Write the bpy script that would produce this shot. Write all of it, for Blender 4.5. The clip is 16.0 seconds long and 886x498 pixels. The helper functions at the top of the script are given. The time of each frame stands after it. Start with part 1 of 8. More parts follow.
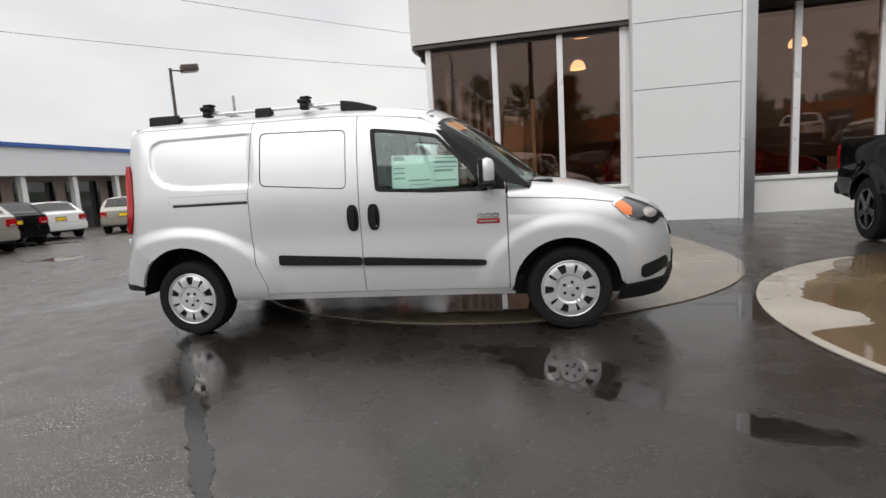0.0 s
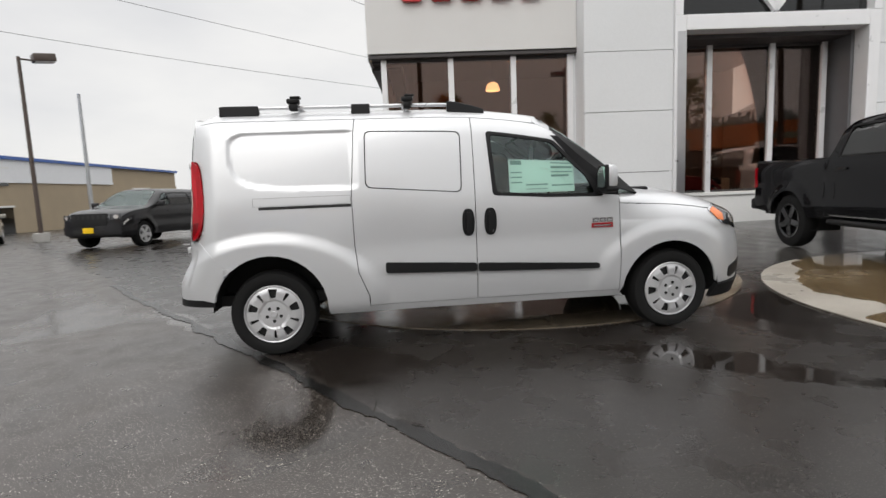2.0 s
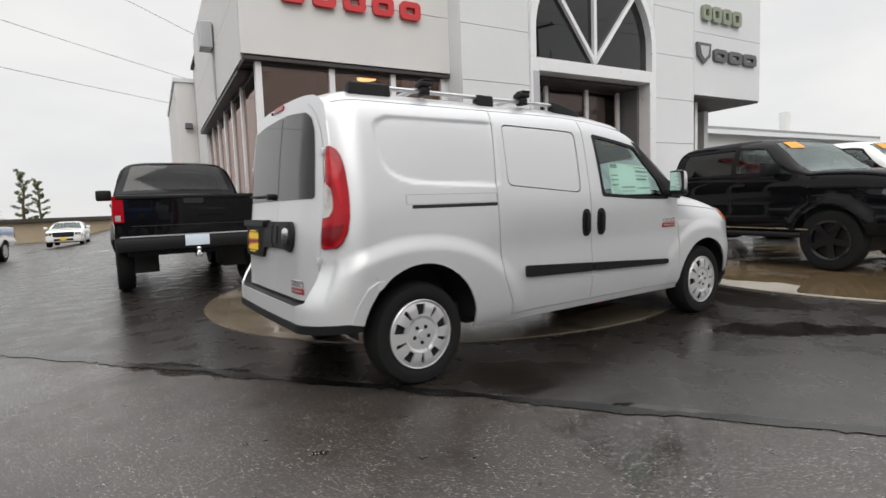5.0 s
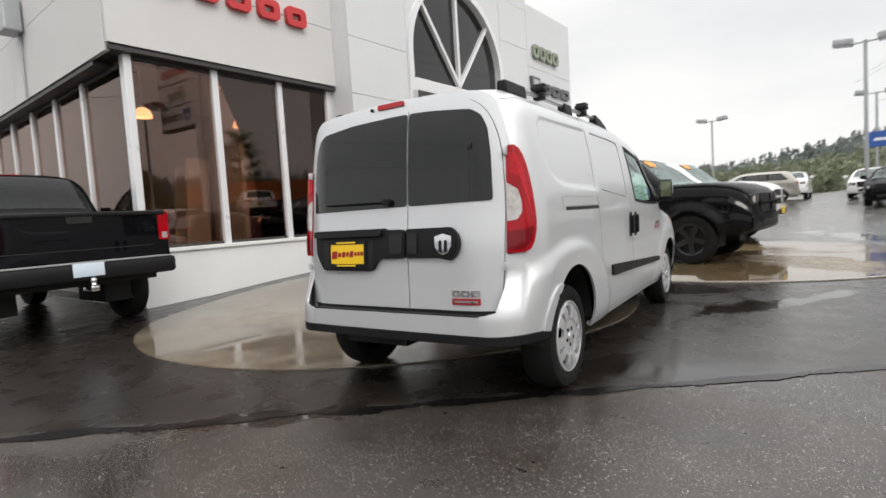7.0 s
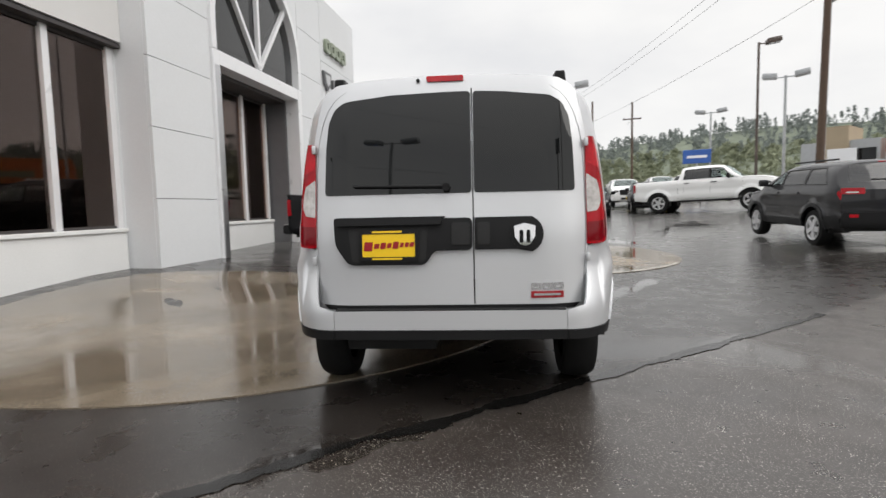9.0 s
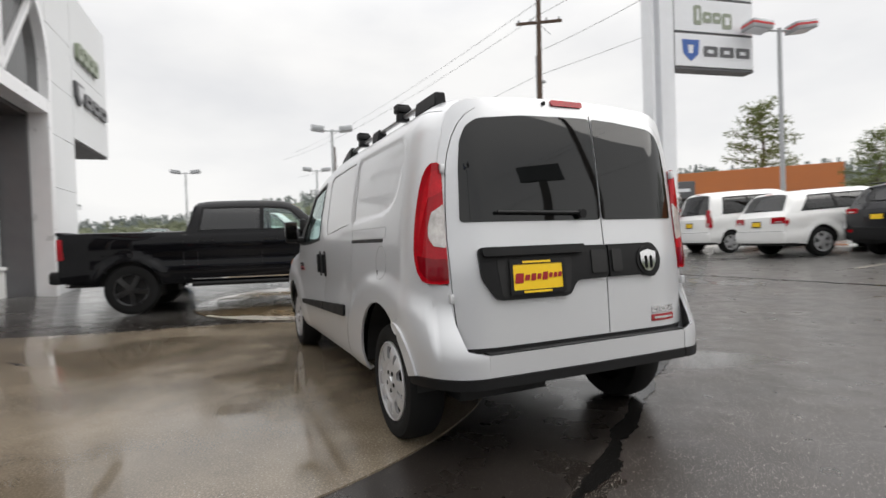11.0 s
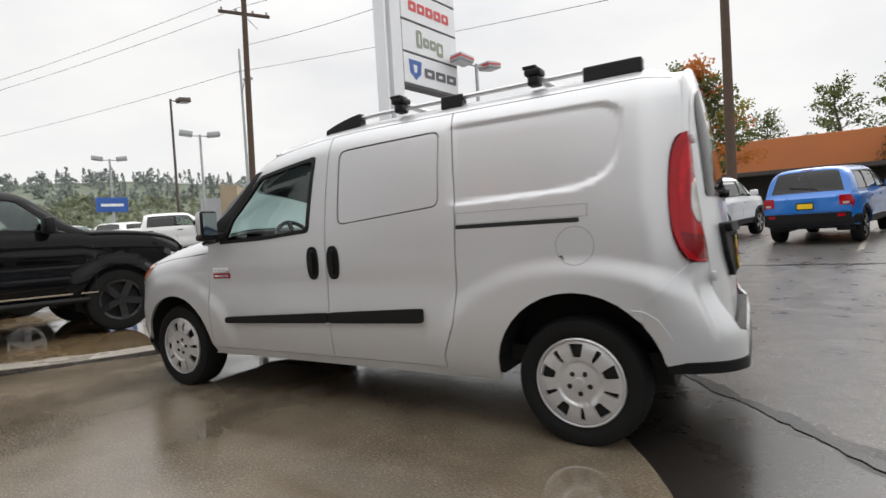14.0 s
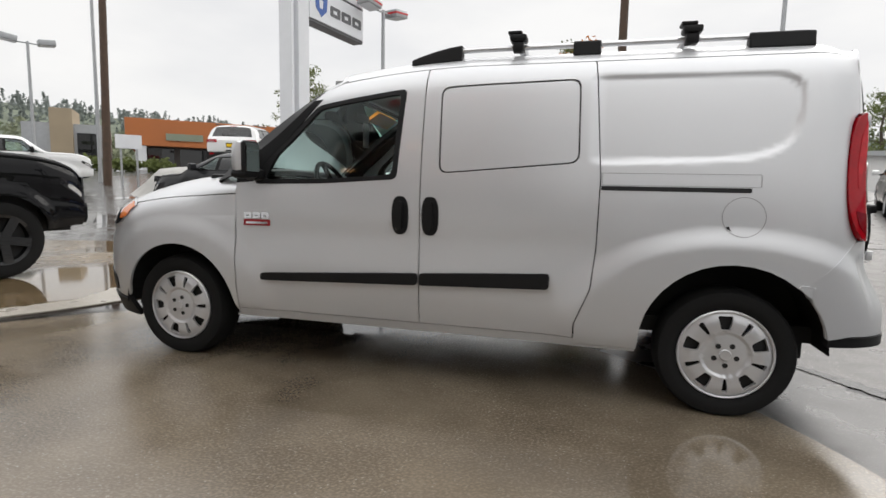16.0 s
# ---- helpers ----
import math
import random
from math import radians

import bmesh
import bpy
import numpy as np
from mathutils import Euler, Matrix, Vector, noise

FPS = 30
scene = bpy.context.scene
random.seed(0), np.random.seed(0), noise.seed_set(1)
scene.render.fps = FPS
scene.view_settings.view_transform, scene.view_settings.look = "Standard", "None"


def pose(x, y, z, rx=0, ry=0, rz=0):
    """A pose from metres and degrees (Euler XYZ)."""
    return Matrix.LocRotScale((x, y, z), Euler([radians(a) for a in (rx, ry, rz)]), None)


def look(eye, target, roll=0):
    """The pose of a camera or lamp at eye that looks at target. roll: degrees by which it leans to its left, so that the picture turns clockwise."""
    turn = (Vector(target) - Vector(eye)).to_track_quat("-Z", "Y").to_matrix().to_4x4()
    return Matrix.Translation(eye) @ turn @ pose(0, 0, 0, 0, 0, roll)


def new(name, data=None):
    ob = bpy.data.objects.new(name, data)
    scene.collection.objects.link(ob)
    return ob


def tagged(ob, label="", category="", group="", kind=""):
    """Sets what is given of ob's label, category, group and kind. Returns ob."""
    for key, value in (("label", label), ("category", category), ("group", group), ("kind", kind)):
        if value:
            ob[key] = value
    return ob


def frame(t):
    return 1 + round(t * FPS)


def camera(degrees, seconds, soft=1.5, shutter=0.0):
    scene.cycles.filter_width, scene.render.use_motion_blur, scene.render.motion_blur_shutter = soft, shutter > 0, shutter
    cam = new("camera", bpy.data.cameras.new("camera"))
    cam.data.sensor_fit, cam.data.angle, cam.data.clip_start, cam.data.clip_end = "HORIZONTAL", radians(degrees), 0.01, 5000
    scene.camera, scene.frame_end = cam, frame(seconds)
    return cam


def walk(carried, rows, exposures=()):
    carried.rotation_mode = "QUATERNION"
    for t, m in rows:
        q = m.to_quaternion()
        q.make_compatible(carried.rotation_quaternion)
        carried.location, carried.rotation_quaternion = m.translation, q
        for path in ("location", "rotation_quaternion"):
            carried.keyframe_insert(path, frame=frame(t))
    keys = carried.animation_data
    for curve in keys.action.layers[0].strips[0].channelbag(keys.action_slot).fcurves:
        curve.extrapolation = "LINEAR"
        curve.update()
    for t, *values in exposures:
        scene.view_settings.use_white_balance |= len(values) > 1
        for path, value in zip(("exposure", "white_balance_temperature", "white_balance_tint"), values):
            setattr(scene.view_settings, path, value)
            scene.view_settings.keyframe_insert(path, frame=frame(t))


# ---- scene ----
cam = camera(80.5, 16.0, 1.5, 0.4)

PATH = [
    (0, (2.775, -4.8, 1.206), (2.47, -2.842, 0.934), -3.5),
    (0.5, (2.296, -4.828, 1.19), (2.116, -2.853, 0.929), -3.8),
    (1, (1.829, -4.849, 1.171), (1.745, -2.866, 0.928), -2.0),
    (1.5, (1.318, -4.852, 1.188), (1.416, -2.869, 0.943), -3.2),
    (2, (0.829, -4.765, 1.203), (1.054, -2.792, 0.968), -2.3),
    (2.5, (0.366, -4.706, 1.191), (0.832, -2.777, 0.947), -2.1),
    (3, (-0.089, -4.536, 1.184), (0.562, -2.661, 0.937), -3.0),
    (3.5, (-0.533, -4.344, 1.158), (0.208, -2.497, 0.962), -3.7),
    (3.7, (-0.705, -4.264, 1.174), (0.125, -2.463, 0.913), -3.4),
    (5.8, (-2.285, -2.949, 1.065), (-0.955, -1.459, 0.954), -4.4),
    (6, (-2.473, -2.775, 1.114), (-1.051, -1.377, 0.966), -5.3),
    (6.5, (-2.795, -2.384, 1.106), (-1.214, -1.174, 0.911), -5.7),
    (7, (-3.06, -1.975, 1.101), (-1.392, -0.877, 0.975), -3.6),
    (7.5, (-3.284, -1.559, 1.106), (-1.446, -0.781, 0.989), -3.5),
    (8, (-3.391, -1.081, 1.093), (-1.506, -0.425, 0.961), -2.9),
    (8.5, (-3.469, -0.605, 1.081), (-1.512, -0.21, 0.955), -2.7),
    (8.7, (-3.449, -0.441, 1.099), (-1.475, -0.152, 0.951), -2.1),
    (10.8, (-2.839, 1.586, 1.073), (-0.961, 0.897, 1.054), -2.1),
    (11, (-2.77, 1.765, 1.085), (-0.949, 0.937, 1.054), -2.0),
    (11.5, (-2.508, 2.149, 1.069), (-0.81, 1.095, 0.995), -2.0),
    (12, (-2.242, 2.513, 1.061), (-0.653, 1.298, 1.037), -1.4),
    (12.5, (-1.944, 2.838, 1.064), (-0.611, 1.35, 0.991), -2.3),
    (13, (-1.56, 3.042, 1.081), (-0.326, 1.469, 1.021), -1.4),
    (13.5, (-1.155, 3.235, 1.09), (-0.088, 1.545, 1.015), -2.7),
    (14, (-0.718, 3.308, 1.072), (0.288, 1.58, 1.012), -3.4),
    (14.5, (-0.306, 3.313, 1.047), (0.54, 1.504, 0.944), 1.0),
    (15, (0.083, 3.407, 1.075), (0.777, 1.538, 0.916), 1.0),
    (15.5, (0.418, 3.448, 1.077), (0.992, 1.545, 0.849), 1.9),
    (16, (0.688, 3.551, 1.08), (1.199, 1.631, 0.851), 1.2),
]
walk(cam, [(t, look(eye, target, roll)) for t, eye, target, roll in PATH],
     [(0, -0.06), (3.5, -0.06), (6.0, -0.06), (7.0, 0.10), (8.5, 0.05), (11.0, 0.05), (16.0, 0.03)])

# world: overcast sky, a weak wide sun
world = bpy.data.worlds.new("overcast")
scene.world = world
world.use_nodes = True


def sky_nodes(nt):
    n, k = nt.nodes, nt.links
    bg = n["Background"]
    sky = n.new("ShaderNodeTexSky")
    sky.sky_type, sky.sun_disc = "NISHITA", False
    sky.sun_elevation, sky.sun_rotation = radians(40), radians(206)
    tc = n.new("ShaderNodeTexCoord")
    mp = n.new("ShaderNodeMapping")
    mp.inputs["Scale"].default_value = (1, 1, 2.6)
    k.new(tc.outputs["Generated"], mp.inputs[0])
    nz = n.new("ShaderNodeTexNoise")
    nz.inputs["Scale"].default_value, nz.inputs["Detail"].default_value = 2.2, 6
    k.new(mp.outputs[0], nz.inputs[0])
    cr = n.new("ShaderNodeValToRGB")
    cr.color_ramp.elements[0].position, cr.color_ramp.elements[0].color = 0.33, (0.77, 0.77, 0.78, 1)
    cr.color_ramp.elements[1].position, cr.color_ramp.elements[1].color = 0.62, (0.92, 0.91, 0.895, 1)
    k.new(nz.outputs[0], cr.inputs[0])
    dim = n.new("ShaderNodeMix")
    dim.data_type, dim.blend_type = "RGBA", "MULTIPLY"
    dim.inputs[0].default_value = 1.0
    dim.inputs[7].default_value = (0.10, 0.10, 0.10, 1)
    k.new(sky.outputs[0], dim.inputs[6])
    mx = n.new("ShaderNodeMix")
    mx.data_type = "RGBA"
    mx.inputs[0].default_value = 0.95
    k.new(dim.outputs[2], mx.inputs[6])
    k.new(cr.outputs[0], mx.inputs[7])
    # an overcast sky is brighter overhead than at its rim
    sp = n.new("ShaderNodeSeparateXYZ")
    k.new(tc.outputs["Generated"], sp.inputs[0])
    rise = n.new("ShaderNodeMapRange")
    rise.interpolation_type = "SMOOTHSTEP"
    rise.inputs[1].default_value, rise.inputs[2].default_value = 0.30, 0.95
    rise.inputs[3].default_value, rise.inputs[4].default_value = 1.0, 2.3
    k.new(sp.outputs[2], rise.inputs[0])
    lift = n.new("ShaderNodeVectorMath")
    lift.operation = "SCALE"
    k.new(mx.outputs[2], lift.inputs[0])
    k.new(rise.outputs[0], lift.inputs["Scale"])
    k.new(lift.outputs[0], bg.inputs[0])
    bg.inputs[1].default_value = 1.05


sky_nodes(world.node_tree)
sun = new("sun", bpy.data.lights.new("sun", "SUN"))
sun.data.energy, sun.data.angle, sun.data.color = 1.1, radians(45), (1, 0.97, 0.93)
sun.matrix_world = look((-22, -45, 42), (0, 0, 0))

# ---- materials ----


def mat(name, col, rough=0.5, metal=0.0, var=0.12, scale=4.0, fine=60.0, bump=0.0, coat=0.0, rvar=0.1, emit=None, spec=0.5):
    """A surface with colour and roughness that vary at two scales, and a fine relief."""
    m = bpy.data.materials.new(name)
    m.use_nodes = True
    n, k = m.node_tree.nodes, m.node_tree.links
    p = n["Principled BSDF"]
    tc = n.new("ShaderNodeTexCoord")
    a, b = n.new("ShaderNodeTexNoise"), n.new("ShaderNodeTexNoise")
    a.inputs["Scale"].default_value, b.inputs["Scale"].default_value = scale, fine
    a.inputs["Detail"].default_value = 5
    k.new(tc.outputs["Object"], a.inputs[0])
    k.new(tc.outputs["Object"], b.inputs[0])
    mx = n.new("ShaderNodeMath")
    mx.operation = "MULTIPLY_ADD"
    mx.inputs[1].default_value = 0.6
    k.new(a.outputs[0], mx.inputs[0])
    hb = n.new("ShaderNodeMath")
    hb.operation = "MULTIPLY"
    hb.inputs[1].default_value = 0.4
    k.new(b.outputs[0], hb.inputs[0])
    k.new(hb.outputs[0], mx.inputs[2])
    cr = n.new("ShaderNodeValToRGB")
    cr.color_ramp.elements[0].position, cr.color_ramp.elements[1].position = 0.3, 0.7
    cr.color_ramp.elements[0].color = (*[c * (1 - var) for c in col], 1)
    cr.color_ramp.elements[1].color = (*[min(1, c * (1 + var)) for c in col], 1)
    k.new(mx.outputs[0], cr.inputs[0])
    k.new(cr.outputs[0], p.inputs["Base Color"])
    mr = n.new("ShaderNodeMapRange")
    mr.inputs[1].default_value, mr.inputs[2].default_value = 0.3, 0.7
    mr.inputs[3].default_value, mr.inputs[4].default_value = max(0.01, rough * (1 - rvar)), min(1, rough * (1 + rvar))
    k.new(a.outputs[0], mr.inputs[0])
    k.new(mr.outputs[0], p.inputs["Roughness"])
    p.inputs["Metallic"].default_value = metal
    p.inputs["Coat Weight"].default_value = coat
    p.inputs["Coat Roughness"].default_value = 0.03
    p.inputs["Specular IOR Level"].default_value = spec
    if bump:
        bp = n.new("ShaderNodeBump")
        bp.inputs["Strength"].default_value, bp.inputs["Distance"].default_value = 1.0, bump
        k.new(mx.outputs[0], bp.inputs["Height"])
        k.new(bp.outputs[0], p.inputs["Normal"])
    if emit:
        p.inputs["Emission Color"].default_value = (*emit[:3], 1)
        p.inputs["Emission Strength"].default_value = emit[3]
    return m


def glass(name, tint, gloss=0.02, dark=0.0, ior=1.6, sheen=(1, 1, 1)):
    """Thin clear or tinted pane: tinted see-through with a Fresnel gloss. dark: share that lets nothing through."""
    m = bpy.data.materials.new(name)
    m.use_nodes = True
    n, k = m.node_tree.nodes, m.node_tree.links
    n.remove(n["Principled BSDF"])
    out = n["Material Output"]
    tr, gl, df = n.new("ShaderNodeBsdfTransparent"), n.new("ShaderNodeBsdfGlossy"), n.new("ShaderNodeBsdfDiffuse")
    tr.inputs[0].default_value = (*tint, 1)
    df.inputs[0].default_value = (0.006, 0.007, 0.007, 1)
    gl.inputs["Roughness"].default_value = gloss
    gl.inputs[0].default_value = (*sheen, 1)
    a, b = n.new("ShaderNodeMixShader"), n.new("ShaderNodeMixShader")
    a.inputs[0].default_value = dark
    k.new(tr.outputs[0], a.inputs[1])
    k.new(df.outputs[0], a.inputs[2])
    fr = n.new("ShaderNodeFresnel")
    fr.inputs[0].default_value = ior
    k.new(fr.outputs[0], b.inputs[0])
    k.new(a.outputs[0], b.inputs[1])
    k.new(gl.outputs[0], b.inputs[2])
    k.new(b.outputs[0], out.inputs[0])
    return m


def wet_ground(name, lo, hi, fleck, puddle, seam=False, scale=0.35, flecks=150.0, dry=0.34, pools=()):
    """Wet paving: stained base, pale stone flecks, and a film of water that pools in patches."""
    m = bpy.data.materials.new(name)
    m.use_nodes = True
    n, k = m.node_tree.nodes, m.node_tree.links
    p = n["Principled BSDF"]
    tc = n.new("ShaderNodeTexCoord")

    def noise_tex(sc, detail=5, dist=0.0):
        a = n.new("ShaderNodeTexNoise")
        a.inputs["Scale"].default_value, a.inputs["Detail"].default_value, a.inputs["Distortion"].default_value = sc, detail, dist
        k.new(tc.outputs["Object"], a.inputs[0])
        return a.outputs[0]

    def ramp(src, p0, p1, c0, c1):
        r = n.new("ShaderNodeValToRGB")
        r.color_ramp.elements[0].position, r.color_ramp.elements[1].position = p0, p1
        r.color_ramp.elements[0].color, r.color_ramp.elements[1].color = (*c0, 1), (*c1, 1)
        k.new(src, r.inputs[0])
        return r.outputs[0]

    def mixc(fac, c0, c1):
        x = n.new("ShaderNodeMix")
        x.data_type = "RGBA"
        k.new(fac, x.inputs[0])
        for s, c in ((6, c0), (7, c1)):
            if isinstance(c, tuple):
                x.inputs[s].default_value = (*c, 1)
            else:
                k.new(c, x.inputs[s])
        return x.outputs[2]

    def math_op(op, a, b):
        x = n.new("ShaderNodeMath")
        x.operation, x.use_clamp = op, False
        for s, c in ((0, a), (1, b)):
            if isinstance(c, (int, float)):
                x.inputs[s].default_value = c
            else:
                k.new(c, x.inputs[s])
        return x.outputs[0]

    base = ramp(noise_tex(1.3, 6), 0.3, 0.7, lo, hi)
    grain = noise_tex(90, 3)
    base = mixc(ramp(grain, 0.45, 0.75, (0, 0, 0), (0.5, 0.5, 0.5)), base, tuple(c * 1.7 for c in hi))
    v = n.new("ShaderNodeTexVoronoi")
    v.inputs["Scale"].default_value = flecks
    k.new(tc.outputs["Object"], v.inputs[0])
    spot = ramp(v.outputs["Distance"], 0.14, 0.26, (1, 1, 1), (0, 0, 0))
    sep = n.new("ShaderNodeSeparateColor")
    k.new(v.outputs["Color"], sep.inputs[0])
    rare = ramp(sep.outputs[0], 0.62, 0.68, (0, 0, 0), (1, 1, 1))
    patchy = ramp(noise_tex(5.0, 3), 0.38, 0.62, (0.35, 0.35, 0.35), (1, 1, 1))
    base = mixc(math_op("MULTIPLY", math_op("MULTIPLY", spot, rare), patchy), base, fleck)
    if seam:
        chips = noise_tex(150, 2, 0.0)
        base = mixc(math_op("MULTIPLY", ramp(chips, 0.615, 0.66, (0, 0, 0), (0.55, 0.55, 0.55)), ramp(noise_tex(1.7, 3), 0.35, 0.6, (0.3, 0.3, 0.3), (1, 1, 1))), base, tuple(c * 0.75 for c in fleck))
    wet = ramp(noise_tex(scale, 4, 0.4), puddle - 0.05, puddle + 0.05, (0, 0, 0), (1, 1, 1))
    for px, py, turn, long, wide in pools:
        mp = n.new("ShaderNodeMapping")
        mp.vector_type = "TEXTURE"
        mp.inputs["Location"].default_value = (px, py, 0)
        mp.inputs["Rotation"].default_value = (0, 0, radians(turn))
        mp.inputs["Scale"].default_value = (long, wide, 100)
        k.new(tc.outputs["Object"], mp.inputs[0])
        ln = n.new("ShaderNodeVectorMath")
        ln.operation = "LENGTH"
        k.new(mp.outputs[0], ln.inputs[0])
        q = math_op("ADD", ln.outputs[1], math_op("MULTIPLY", math_op("SUBTRACT", noise_tex(3.2, 4), 0.5), 2.6))
        wet = math_op("MAXIMUM", wet, ramp(q, 0.62, 1.05, (1, 1, 1), (0, 0, 0)))
    if seam:
        # the older, smoother surfacing beyond the seam holds more water
        xyz = n.new("ShaderNodeSeparateXYZ")
        k.new(tc.outputs["Object"], xyz.inputs[0])
        side = math_op("ADD", math_op("MULTIPLY", xyz.outputs[0], 0.806), math_op("MULTIPLY", xyz.outputs[1], 0.593))
        beyond = ramp(math_op("ADD", math_op("MULTIPLY", side, 2.0), 1.65), 0.45, 0.6, (0, 0, 0), (1, 1, 1))
        open_lot = ramp(math_op("MULTIPLY", xyz.outputs[0], 0.1), 0.36, 0.66, (0.14, 0.14, 0.14), (0.34, 0.34, 0.34))
        wet = math_op("MAXIMUM", wet, math_op("MULTIPLY", beyond, math_op("MULTIPLY", open_lot, math_op("ADD", 0.55, noise_tex(0.9, 4)))))
        base = mixc(math_op("MULTIPLY", beyond, 0.75), base, tuple(c * 0.5 for c in lo))
        # the open lot towards the street: sky sheen painted in as a paler grey
        away = math_op("MAXIMUM", math_op("MULTIPLY", xyz.outputs[0], 0.1), math_op("SUBTRACT", math_op("MULTIPLY", xyz.outputs[1], -0.1), 0.12))
        lot_sheen = ramp(math_op("ADD", away, math_op("MULTIPLY", math_op("SUBTRACT", noise_tex(0.5, 5), 0.5), 0.25)), 0.58, 1.0, (0, 0, 0), (0.85, 0.85, 0.85))
        base = mixc(lot_sheen, base, mixc(noise_tex(2.5, 5), (0.10, 0.097, 0.092), (0.18, 0.175, 0.168)))
    base = mixc(math_op("MULTIPLY", wet, 0.35), base, tuple(c * 0.55 for c in lo))
    k.new(base, p.inputs["Base Color"])
    film = noise_tex(3.5, 5)
    r = n.new("ShaderNodeMapRange")
    r.inputs[1].default_value, r.inputs[2].default_value, r.inputs[3].default_value, r.inputs[4].default_value = 0.3, 0.7, dry * 0.75, dry * 1.2
    k.new(film, r.inputs[0])
    x = n.new("ShaderNodeMix")
    k.new(wet, x.inputs[0])
    k.new(r.outputs[0], x.inputs[2])
    x.inputs[3].default_value = 0.045
    k.new(x.outputs[0], p.inputs["Roughness"])
    p.inputs["IOR"].default_value = 1.6
    sp = n.new("ShaderNodeMapRange")
    sp.inputs[3].default_value, sp.inputs[4].default_value = 0.55, 0.60
    k.new(wet, sp.inputs[0])
    k.new(sp.outputs[0], p.inputs["Specular IOR Level"])
    bp = n.new("ShaderNodeBump")
    bp.inputs["Distance"].default_value = 0.0013
    k.new(math_op("SUBTRACT", 0.36, math_op("MULTIPLY", wet, 0.35)), bp.inputs["Strength"])
    k.new(grain, bp.inputs["Height"])
    k.new(bp.outputs[0], p.inputs["Normal"])
    return m


